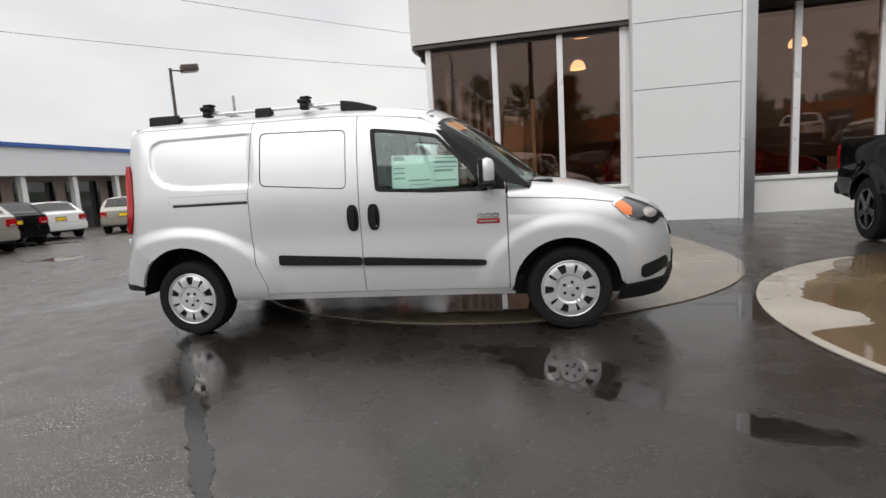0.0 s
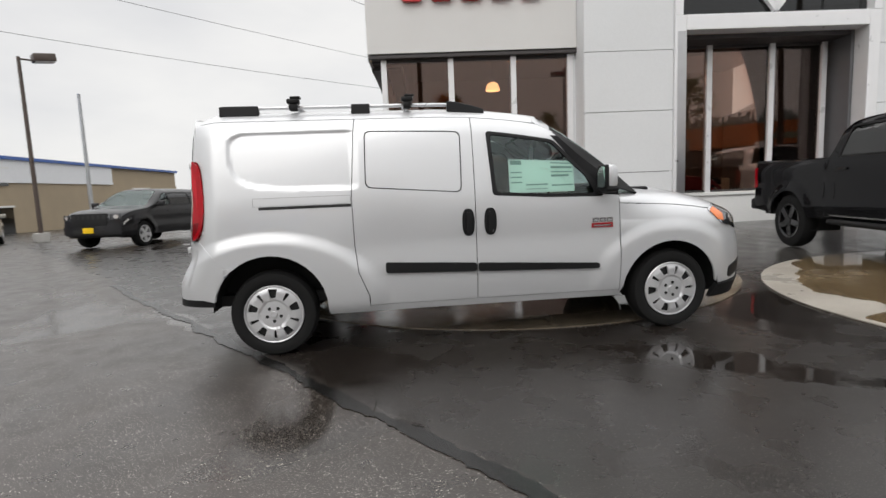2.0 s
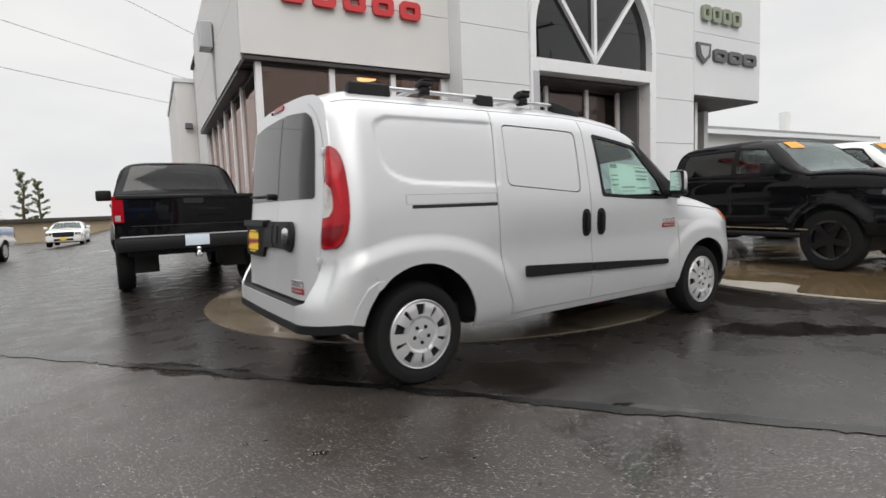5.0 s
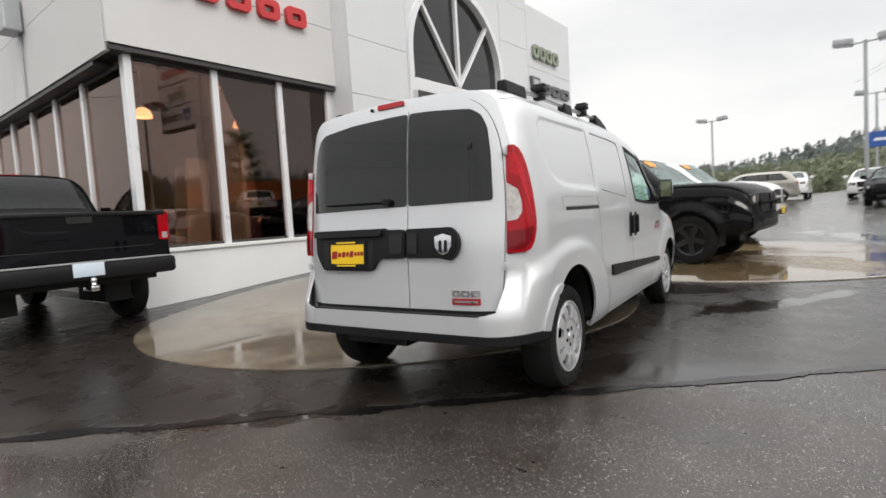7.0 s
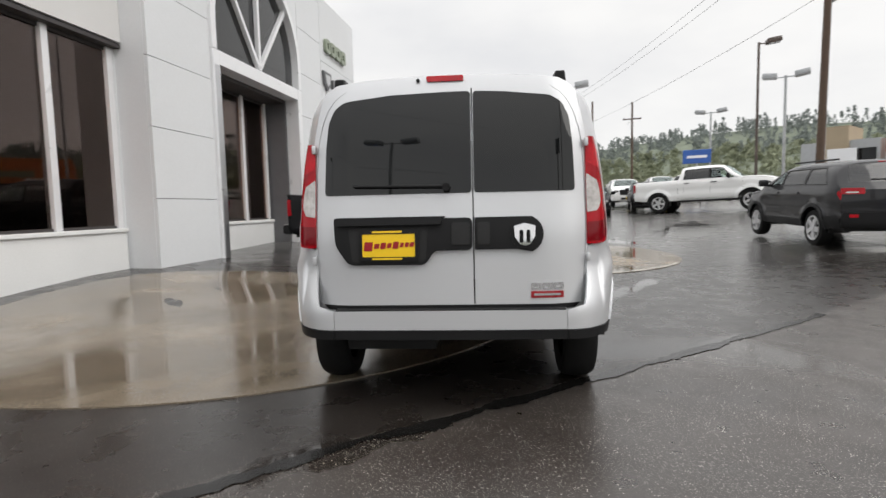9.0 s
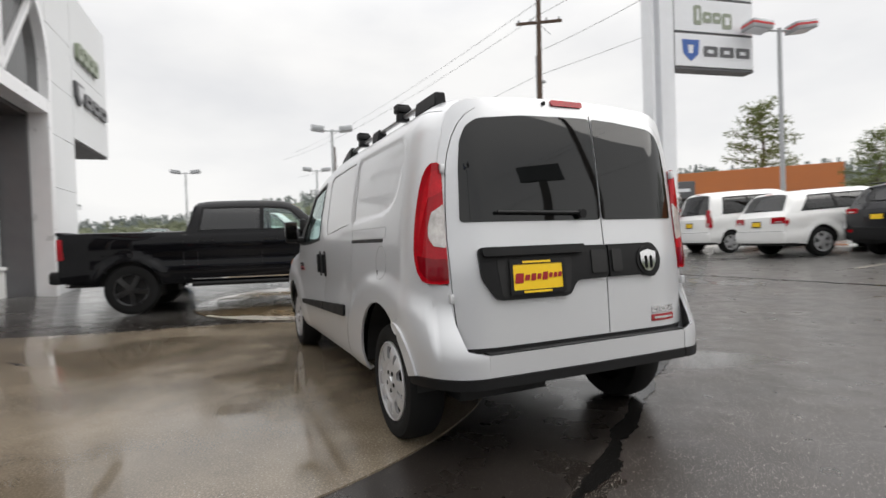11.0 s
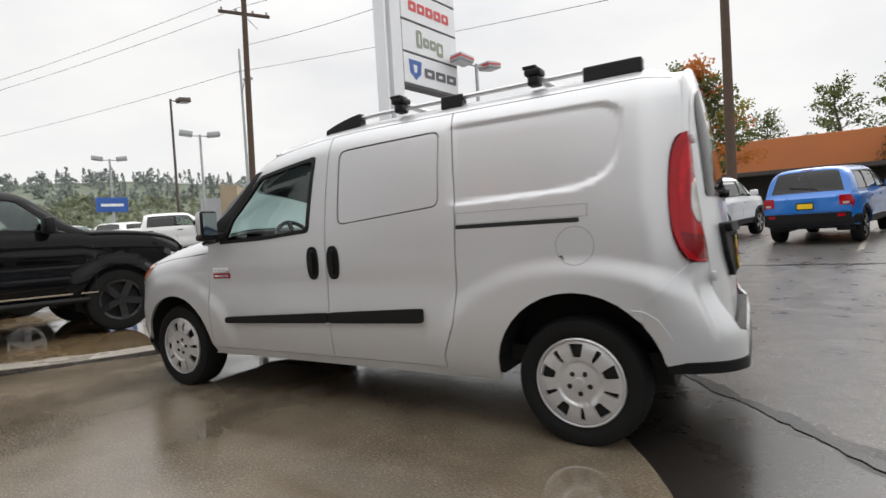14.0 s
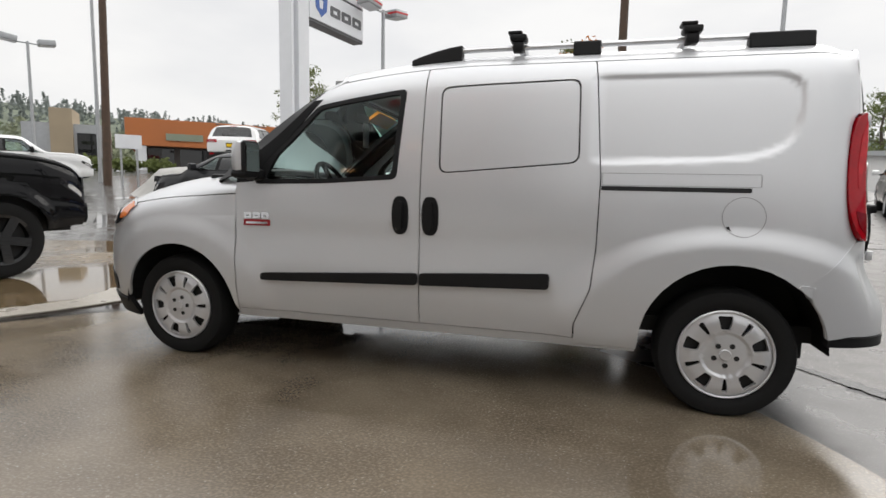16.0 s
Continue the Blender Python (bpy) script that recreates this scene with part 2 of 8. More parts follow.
M = dict(
    asphalt=wet_ground("wet_asphalt", (0.018, 0.0142, 0.0120), (0.040, 0.0320, 0.0270), (0.80, 0.76, 0.69), 0.64, seam=True, flecks=85, dry=0.34,
                       pools=((2.95, -1.62, -44, 0.80, 0.22), (3.80, -2.38, -30, 0.60, 0.16), (-1.15, 0.52, 126, 0.9, 0.12), (0.75, -1.95, 126, 0.4, 0.08), (13.0, -6.5, -20, 3.5, 1.0), (11.0, -3.5, 30, 2.5, 0.5))),
    concrete=wet_ground("wet_tan_concrete", (0.090, 0.071, 0.050), (0.215, 0.176, 0.128), (0.34, 0.31, 0.26), 0.50, scale=0.6, flecks=60, dry=0.21),
    aggregate=wet_ground("brown_aggregate", (0.095, 0.066, 0.036), (0.18, 0.128, 0.068), (0.32, 0.27, 0.2), 0.5, scale=0.5, flecks=90, dry=0.3),
    worn=wet_ground("worn_pale_concrete", (0.26, 0.235, 0.20), (0.39, 0.36, 0.315), (0.55, 0.52, 0.46), 0.62, scale=1.0, flecks=60, dry=0.35),
    tar=mat("tar_seam", (0.008, 0.0075, 0.007), 0.24, var=0.3, bump=0.001, fine=40),
    silver=mat("silver_car_paint", (0.625, 0.632, 0.645), 0.38, 0.45, var=0.02, scale=1.2, fine=900, coat=0.65),
    maroon_paint=mat("maroon_car_paint", (0.14, 0.010, 0.014), 0.35, var=0.1, coat=0.8),
    black_paint=mat("black_car_paint", (0.005, 0.005, 0.006), 0.4, 0.0, var=0.2, fine=600, coat=0.45, spec=0.0),
    white_paint=mat("white_car_paint", (0.78, 0.78, 0.77), 0.3, 0.0, var=0.02, fine=600, coat=1.0),
    grey_paint=mat("dark_grey_car_paint", (0.020, 0.020, 0.022), 0.4, 0.1, var=0.1, fine=600, coat=0.6, spec=0.1),
    blue_paint=mat("blue_car_paint", (0.012, 0.16, 0.55), 0.3, 0.1, var=0.05, fine=600, coat=1.0),
    tan_paint=mat("champagne_car_paint", (0.34, 0.32, 0.28), 0.3, 0.3, var=0.04, fine=600, coat=1.0),
    lightblue_paint=mat("pale_blue_car_paint", (0.30, 0.42, 0.62), 0.35, 0.1, var=0.05, fine=600, coat=0.7),
    plastic=mat("black_plastic", (0.010, 0.010, 0.0105), 0.5, var=0.15, fine=400, bump=0.0004, spec=0.22),
    joint=mat("panel_joint", (0.30, 0.30, 0.305), 0.6, var=0.05),
    gap=mat("dark_underbody", (0.008, 0.008, 0.008), 0.7, var=0.3),
    rubber=mat("tyre_rubber", (0.010, 0.010, 0.010), 0.8, spec=0.2, var=0.25, fine=120, bump=0.0006),
    rim=mat("silver_wheel_cover", (0.62, 0.62, 0.63), 0.30, 0.55, var=0.05, fine=200),
    black_rim=mat("black_alloy", (0.012, 0.012, 0.013), 0.22, 0.4, var=0.2, coat=0.6),
    chrome=mat("chrome", (0.75, 0.75, 0.76), 0.10, 1.0, var=0.04),
    alu=mat("brushed_aluminium", (0.55, 0.55, 0.56), 0.30, 0.9, var=0.08, fine=300),
    red_lens=mat("red_lamp_lens", (0.34, 0.003, 0.009), 0.10, var=0.25, scale=9, fine=120, coat=0.25, spec=0.25),
    deep_red_lens=mat("deep_red_lamp_lens", (0.17, 0.002, 0.006), 0.10, var=0.2, scale=9, coat=0.25, spec=0.25),
    bright_red_lens=mat("bright_red_lamp_lens", (0.46, 0.006, 0.014), 0.10, var=0.25, scale=14, coat=0.25, spec=0.25),
    pillar_black=mat("black_window_trim", (0.008, 0.008, 0.0085), 0.35, var=0.1, spec=0.15),
    clear_lens=mat("clear_lamp_lens", (0.50, 0.47, 0.45), 0.12, 0.30, var=0.3, scale=16, coat=1.0),
    head_lens=mat("headlamp_lens", (0.66, 0.65, 0.63), 0.10, 0.25, var=0.3, scale=16, coat=1.0),
    amber=mat("amber_lens", (0.75, 0.17, 0.01), 0.12, var=0.1, coat=1.0),
    head_dark=mat("headlamp_bowl", (0.06, 0.06, 0.065), 0.08, 0.6, var=0.5, scale=18, coat=1.0),
    red=mat("red_badge", (0.30, 0.010, 0.016), 0.3, var=0.05),
    yellow=mat("yellow_plate", (0.85, 0.55, 0.01), 0.4, var=0.04),
    orange=mat("orange_price_sticker", (0.9, 0.32, 0.02), 0.5, var=0.05),
    paper=mat("pale_green_paper", (0.64, 0.80, 0.73), 0.7, var=0.04),
    paper_dark=mat("printed_grey", (0.20, 0.32, 0.28), 0.7, var=0.1),
    plate_white=mat("white_plate", (0.62, 0.70, 0.78), 0.4, var=0.08),
    seat=mat("grey_seat_cloth", (0.085, 0.09, 0.095), 0.85, var=0.15, fine=300, bump=0.0006),
    trim=mat("grey_interior_plastic", (0.30, 0.31, 0.31), 0.6, var=0.1),
    dark_mirror=mat("mirror_glass", (0.72, 0.75, 0.74), 0.03, 1.0, var=0.03),
    rear_tint=glass("tinted_rear_glass", (0.10, 0.105, 0.105), dark=0.6, ior=1.52),
    clear=glass("clear_glass", (0.80, 0.90, 0.88), ior=1.75, sheen=(0.88, 1.0, 0.98)),
    tint=glass("tinted_glass", (0.10, 0.11, 0.11), dark=0.15),
    shop=glass("bronze_showroom_glass", (0.70, 0.60, 0.54), gloss=0.008, ior=1.85, sheen=(0.82, 0.66, 0.60)),
    dark_glass=glass("dark_glass", (0.10, 0.10, 0.11), dark=0.5),
    panel=mat("pale_grey_cladding", (0.67, 0.68, 0.69), 0.55, 0.0, var=0.035, scale=0.6, fine=30, spec=0.25),
    stucco=mat("warm_grey_stucco", (0.64, 0.632, 0.62), 0.8, var=0.04, scale=0.8, fine=80, bump=0.0012),
    white_wall=mat("white_wall_paint", (0.74, 0.74, 0.73), 0.6, var=0.05, scale=1.2, fine=40),
    white_frame=mat("white_powder_coat", (0.78, 0.78, 0.79), 0.30, 0.2, var=0.03),
    # recess shade of the right entrance reveal, painted in as a dark grey
    reveal=mat("shaded_reveal", (0.12, 0.12, 0.125), 0.45, var=0.1),
    dark_soffit=mat("dark_bronze_soffit", (0.045, 0.04, 0.04), 0.5, var=0.12),
    red_sign=mat("red_sign_face", (0.55, 0.03, 0.035), 0.35, var=0.06),
    green_sign=mat("sage_green_sign_face", (0.24, 0.27, 0.20), 0.4, var=0.06),
    dark_sign=mat("charcoal_sign_face", (0.10, 0.10, 0.105), 0.4, var=0.1),
    blue_sign=mat("blue_sign_face", (0.03, 0.10, 0.36), 0.4, var=0.1),
    sign_white=mat("white_sign_face", (0.74, 0.75, 0.77), 0.35, var=0.03),
    room=mat("showroom_wall", (0.32, 0.25, 0.22), 0.8, var=0.15),
    room_floor=mat("showroom_floor", (0.12, 0.105, 0.095), 0.25, var=0.15),
    wood=mat("pale_wood", (0.55, 0.43, 0.31), 0.6, var=0.15, scale=3),
    lamp_glow=mat("lit_lamp_dome", (0.8, 0.6, 0.4), 0.5, var=0.05, emit=(1.0, 0.58, 0.30, 3.6)),
    pole_grey=mat("galvanised_pole", (0.40, 0.41, 0.42), 0.45, 0.5, var=0.1),
    pole_brown=mat("brown_steel_pole", (0.075, 0.055, 0.045), 0.5, var=0.15),
    timber=mat("weathered_timber_pole", (0.085, 0.055, 0.038), 0.85, var=0.3, scale=6, fine=50, bump=0.003),
    cable=mat("black_cable", (0.02, 0.02, 0.02), 0.6),
    tan_wall=mat("tan_block_wall", (0.36, 0.29, 0.20), 0.8, var=0.10, scale=0.8, bump=0.002),
    orange_wall=mat("terracotta_fascia", (0.46, 0.155, 0.05), 0.75, var=0.08, scale=0.7),
    brown_roof=mat("dark_brown_roof", (0.05, 0.042, 0.038), 0.8, var=0.2),
    kerb=mat("kerb_concrete", (0.36, 0.35, 0.33), 0.6, var=0.12, bump=0.002),
    bark=mat("bark", (0.09, 0.07, 0.055), 0.9, var=0.3, fine=50, bump=0.004),
    leaf_green=mat("green_leaves", (0.13, 0.155, 0.055), 0.7, spec=0.15, var=0.45, scale=1.2, fine=9),
    leaf_orange=mat("orange_autumn_leaves", (0.50, 0.19, 0.05), 0.7, spec=0.15, var=0.35, scale=1.5, fine=9),
    leaf_yellow=mat("yellow_green_leaves", (0.30, 0.26, 0.05), 0.6, var=0.35, scale=1.5, fine=9),
    hedge=mat("dark_hedge", (0.055, 0.062, 0.032), 0.8, var=0.4, scale=2.5, fine=20),
    # distance haze is painted into these three colours: pale, greyed foliage
    wood_far=mat("hazy_far_woodland", (0.27, 0.29, 0.205), 0.95, spec=0.0, var=0.15, scale=0.06, fine=0.5),
    wood_ridge=mat("hazy_ridge_woodland", (0.25, 0.275, 0.262), 0.95, spec=0.0, var=0.10, scale=0.06, fine=0.5),
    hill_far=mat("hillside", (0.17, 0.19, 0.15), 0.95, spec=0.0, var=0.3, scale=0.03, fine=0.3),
)


def leafy(m, share=0.45):
    """Lets part of the light pass through a leaf."""
    n, k = m.node_tree.nodes, m.node_tree.links
    p, out = n["Principled BSDF"], n["Material Output"]
    tr, mx = n.new("ShaderNodeBsdfTranslucent"), n.new("ShaderNodeMixShader")
    k.new(p.inputs["Base Color"].links[0].from_socket, tr.inputs[0])
    mx.inputs[0].default_value = share
    k.new(p.outputs[0], mx.inputs[1])
    k.new(tr.outputs[0], mx.inputs[2])
    k.new(mx.outputs[0], out.inputs[0])


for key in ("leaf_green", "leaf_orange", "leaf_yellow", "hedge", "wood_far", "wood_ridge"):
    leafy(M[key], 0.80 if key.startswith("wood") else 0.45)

# ---- mesh helpers ----
from mathutils.geometry import tessellate_polygon


def part(name, bm, material, parent=None, label="", smooth=True, bevel=0.0):
    """Links a bmesh as one mesh object, under a thing or a part if one is given."""
    me = bpy.data.meshes.new(name)
    bm.normal_update()
    if smooth:
        for f in bm.faces:
            f.smooth = True
        for e in bm.edges:
            if len(e.link_faces) == 2 and e.calc_face_angle(0) > radians(38):
                e.smooth = False
    lay, top = bm.verts.layers.float_vector.get("nv"), bm.faces.layers.int.get("top")
    normals = [tuple(l.vert[lay]) if f[top] else tuple(f.normal) for f in bm.faces for l in f.loops] if lay and smooth else None
    bm.to_mesh(me)
    bm.free()
    if lay:
        me.attributes.remove(me.attributes["nv"])
        me.attributes.remove(me.attributes["top"])
    if normals:
        me.normals_split_custom_set(normals)
    me.materials.append(material)
    ob = new(name, me)
    if parent is not None:
        ob.parent = parent
    if label:
        ob["label"] = label
    if bevel:
        b = ob.modifiers.new("bevel", "BEVEL")
        b.width, b.segments, b.limit_method, b.angle_limit = bevel, 2, "ANGLE", radians(40)
    return ob


def thing(name, m=None, label="", category="", group="", kind=""):
    ob = new(name)
    ob.empty_display_size = 0.2
    if m is not None:
        ob.matrix_basis = m
    return tagged(ob, label, category, group, kind)


def add_box(bm, lo, hi, m=None, bev=0.0):
    vs = [bm.verts.new((lo[0] if i & 1 == 0 else hi[0], lo[1] if i & 2 == 0 else hi[1], lo[2] if i & 4 == 0 else hi[2])) for i in range(8)]
    fs = [bm.faces.new([vs[j] for j in q]) for q in ((0, 2, 3, 1), (4, 5, 7, 6), (0, 1, 5, 4), (2, 6, 7, 3), (0, 4, 6, 2), (1, 3, 7, 5))]
    if bev:
        es = list({e for f in fs for e in f.edges})
        r = bmesh.ops.bevel(bm, geom=es, offset=bev, segments=2, affect="EDGES", profile=0.5)
        vs = list({v for f in r["faces"] for v in f.verts} | {v for v in vs if v.is_valid})
    if m is not None:
        for v in vs:
            v.co = m @ v.co
    return bm


def boxm(lo, hi, m=None, bev=0.0):
    return add_box(bmesh.new(), lo, hi, m, bev)


def add_tube(bm, a, b, r0, r1=None, seg=10, cap=True):
    a, b = Vector(a), Vector(b)
    r1 = r0 if r1 is None else r1
    q = (b - a).to_track_quat("Z", "Y").to_matrix()
    rings = []
    for c, r in ((a, r0), (b, r1)):
        rings.append([bm.verts.new(c + q @ Vector((r * math.cos(t), r * math.sin(t), 0))) for t in (2 * math.pi * i / seg for i in range(seg))])
    for i in range(seg):
        j = (i + 1) % seg
        bm.faces.new((rings[0][i], rings[0][j], rings[1][j], rings[1][i]))
    if cap:
        bm.faces.new(rings[0][::-1])
        bm.faces.new(rings[1])
    return bm


def tube(a, b, r0, r1=None, seg=10):
    return add_tube(bmesh.new(), a, b, r0, r1, seg)


def lathe(profile, seg=40, axis="y"):
    """Turns a profile of (radius, along) about an axis."""
    bm = bmesh.new()
    rings = []
    for r, a in profile:
        ring = []
        for i in range(seg):
            t = 2 * math.pi * i / seg
            c, s = r * math.cos(t), r * math.sin(t)
            ring.append(bm.verts.new((c, a, s) if axis == "y" else (c, s, a)))
        rings.append(ring)
    for p, q in zip(rings, rings[1:]):
        for i in range(seg):
            j = (i + 1) % seg
            bm.faces.new((p[i], p[j], q[j], q[i]))
    return bm


def surf(loops, fn, cell=0.03, thick=0.012, off=0.0, rings=(), uvbox=None, dirn=None):
    """A sheet on the surface fn(u, v): loops are outlines in (u, v), the first outer and the rest holes.
    Cut to cells, bent onto the surface, raised by off and given edges of depth thick."""
    bm = bmesh.new()
    lay, top = bm.verts.layers.float_vector.new("nv"), bm.faces.layers.int.new("top")
    pts = [p for lp in loops for p in lp]
    vs = [bm.verts.new((p[0], p[1], 0)) for p in pts]
    for t in tessellate_polygon([[Vector((p[0], p[1], 0)) for p in lp] for lp in loops]):
        try:
            bm.faces.new([vs[i] for i in t])
        except ValueError:
            pass
    us, ws = [p[0] for p in pts], [p[1] for p in pts]
    cu, cv = cell if isinstance(cell, tuple) else (cell, cell)
    for lo, hi, c, ax in ((min(us), max(us), cu, 0), (min(ws), max(ws), cv, 1)):
        k = math.ceil(lo / c + 1e-6)
        while k * c < hi - 1e-6:
            co = (k * c, 0, 0) if ax == 0 else (0, k * c, 0)
            bmesh.ops.bisect_plane(bm, geom=bm.verts[:] + bm.edges[:] + bm.faces[:], plane_co=co, plane_no=(1, 0, 0) if ax == 0 else (0, 1, 0), dist=1e-5)
            k += 1
    bmesh.ops.remove_doubles(bm, verts=bm.verts[:], dist=2e-5)
    e = 2e-3
    edge = {v for b in bm.edges if b.is_boundary for v in b.verts}
    info = {}
    for v in bm.verts:
        u, w = v.co.x, v.co.y
        p = Vector(fn(u, w))
        nr = (Vector(fn(u + e, w)) - Vector(fn(u - e, w))).cross(Vector(fn(u, w + e)) - Vector(fn(u, w - e)))
        nr = nr.normalized() if nr.length > 1e-12 else Vector((0, 0, 1))
        if dirn is not None:
            nr = nr * (1 if nr.dot(dirn(p)) >= 0 else -1)
        info[v] = (p + nr * off, nr)
    for v, (p, nr) in info.items():
        v.co = p
        v[lay] = nr
    for f in bm.faces:
        f[top] = 1
    if thick:
        be = [b for b in bm.edges if b.is_boundary]
        lower = {}
        for b in be:
            for v in b.verts:
                if v not in lower:
                    lower[v] = bm.verts.new(v.co - info[v][1] * thick)
        for b in be:
            a, c = b.verts
            bm.faces.new((a, c, lower[c], lower[a]))
            b.smooth = False
    bmesh.ops.recalc_face_normals(bm, faces=bm.faces[:])
    if sum(f.normal.dot(f.verts[0][lay]) * f.calc_area() for f in bm.faces if f[top]) < 0:
        bmesh.ops.reverse_faces(bm, faces=bm.faces[:])
    return bm


def rrect(u0, v0, u1, v1, r, seg=5):
    """A rectangle with round corners, as an outline."""
    out = []
    for cu, cv, t0 in ((u1 - r, v1 - r, 0), (u0 + r, v1 - r, 90), (u0 + r, v0 + r, 180), (u1 - r, v0 + r, 270)):
        out += [(cu + r * math.cos(radians(t0 + 90 * i / seg)), cv + r * math.sin(radians(t0 + 90 * i / seg))) for i in range(seg + 1)]
    return out


def rounded(poly, r, seg=4):
    """An outline with its corners rounded by about r."""
    out = []
    for i, b in enumerate(poly):
        a, c = Vector(poly[i - 1]), Vector(poly[(i + 1) % len(poly)])
        b = Vector(b)
        d0, d1 = (a - b), (c - b)
        p0, p1 = b + d0.normalized() * min(r, d0.length * 0.45), b + d1.normalized() * min(r, d1.length * 0.45)
        out += [tuple((1 - t) ** 2 * p0 + 2 * t * (1 - t) * b + t * t * p1) for t in (j / seg for j in range(seg + 1))]
    return out


def circle(u, v, r, seg=28, t0=0, t1=360):
    full = t1 - t0 >= 360
    return [(u + r * math.cos(radians(t0 + (t1 - t0) * i / seg)), v + r * math.sin(radians(t0 + (t1 - t0) * i / seg))) for i in range(seg if full else seg + 1)]


def curve_at(table):
    """A smooth function through a table of (u, value)."""
    us = [p[0] for p in table]
    vs = [p[1] for p in table]
    n = len(us)
    d = [(vs[i + 1] - vs[i]) / (us[i + 1] - us[i]) for i in range(n - 1)]
    m = [d[0]] + [0 if d[i - 1] * d[i] <= 0 else 2 * d[i - 1] * d[i] / (d[i - 1] + d[i]) for i in range(1, n - 1)] + [d[-1]]

    def at(u):
        if u <= us[0]:
            return vs[0] + m[0] * (u - us[0])
        if u >= us[-1]:
            return vs[-1] + m[-1] * (u - us[-1])
        i = 0
        while u > us[i + 1]:
            i += 1
        h = us[i + 1] - us[i]
        t = (u - us[i]) / h
        return (2 * t**3 - 3 * t * t + 1) * vs[i] + (t**3 - 2 * t * t + t) * h * m[i] + (3 * t * t - 2 * t**3) * vs[i + 1] + (t**3 - t * t) * h * m[i + 1]

    return at


def step01(a, b, x):
    t = min(1, max(0, (x - a) / (b - a)))
    return t * t * (3 - 2 * t)


def ease(t, w):
    """Zero below 0, then bending into a straight rise over w."""
    return 0 if t <= 0 else t * t / (2 * w) if t < w else t - w / 2


def ground_z(x, y):
    """The height of the lot: level round the van, rising to the street and to the entrance, falling behind the showroom."""
    z = 0.030 * min(ease(x - 6, 4), 25) + 0.055 * min(ease(-(y + 3.5), 3), 26)
    z += 0.20 * step01(2.5, 5.2, y) * step01(0.8, 4.5, x)
    z -= 0.022 * min(ease(-0.5 * x + 0.87 * y - 5, 5), 60) * step01(1, -4, x)
    return z

# ---- ground ----


def ground_sheet():
    line = [-420, -260, -170, -120, -90, -70, -55, -45, -38, -32, -27, -23, -20] + [v * 1.0 for v in range(-18, 31)] + [33, 37, 42, 50, 60, 75, 95, 130, 190, 280, 420]
    bm = bmesh.new()
    grid = [[bm.verts.new((x, y, ground_z(x, y))) for y in line] for x in line]
    for i in range(len(line) - 1):
        for j in range(len(line) - 1):
            bm.faces.new((grid[i][j], grid[i + 1][j], grid[i + 1][j + 1], grid[i][j + 1]))
    return tagged(part("ground", bm, M["asphalt"]), "wet dark asphalt lot with puddles and pale stone flecks", "ground", kind="structure")


ground = ground_sheet()


def on_ground(lift):
    return lambda x, y: (x, y, ground_z(x, y) + lift)


UP = lambda p: Vector((0, 0, 1))


def disc_pad(name, x, y, r, material, label, lift=0.010):
    ob = part(name, surf([circle(x, y, r, 96)], on_ground(lift), 0.5, 0.03, dirn=UP), material)
    return tagged(ob, label, "paving", kind="structure")


pad = disc_pad("pavement", 2.35, 2.37, 3.03, M["concrete"], "round tan concrete pad, wet and stained, under the van")
island = disc_pad("pavement_2", 7.62, -1.02, 3.03, M["aggregate"], "round brown aggregate pad under the black pickup, wet")


def worn_rim():
    """Pale worn concrete along the west rim of the brown pad, wider and ragged where the traffic crosses it."""
    out, inn = [], []
    for i in range(161):
        t = 112 + 128 * i / 160
        rough = 0.10 * noise.noise(Vector((t * 0.16, 3, 0))) + 0.05 * noise.noise(Vector((t * 0.7, 5, 0)))
        w = 0.07 + (0.27 + 0.28 * math.exp(-(((t - 172) / 8) ** 2)) + rough) * step01(116, 130, t) * step01(181, 176, t)
        c, s = math.cos(radians(t)), math.sin(radians(t))
        out.append((7.62 + 3.035 * c, -1.02 + 3.035 * s))
        inn.append((7.62 + (3.03 - max(0.05, w)) * c, -1.02 + (3.03 - max(0.05, w)) * s))
    ob = part("trim", surf([out + inn[::-1]], on_ground(0.015), 0.5, 0.01, dirn=UP), M["worn"])
    tagged(ob, "pale worn concrete rim of the round pad", "paving", kind="structure")


worn_rim()


def seam_strip(pts, w, name, material, label, lift=0.005, seed=0):
    """A tarred seam with ragged edges along a line on the ground."""
    left, right = [], []
    n = 260
    for i in range(n + 1):
        t = i / n
        a = Vector(pts[0]).lerp(Vector(pts[1]), t)
        d = (Vector(pts[1]) - Vector(pts[0])).normalized()
        nr = Vector((-d.y, d.x))
        k = t * (Vector(pts[1]) - Vector(pts[0])).length
        wob = 0.05 * noise.noise(Vector((k * 1.1, seed, 0)))
        left.append(tuple(a + nr * (wob + w * (0.42 + 0.5 * noise.noise(Vector((k * 2.3, seed + 5, 0))) + 0.30 * noise.noise(Vector((k * 14, seed + 6, 0)))))))
        right.append(tuple(a + nr * (wob - w * (0.42 + 0.5 * noise.noise(Vector((k * 2.9, seed + 9, 0))) + 0.30 * noise.noise(Vector((k * 17, seed + 3, 0)))))))
    tagged(part(name, surf([left + right[::-1]], on_ground(lift), 0.5, 0.0, dirn=UP), material), label, "seam", kind="structure")


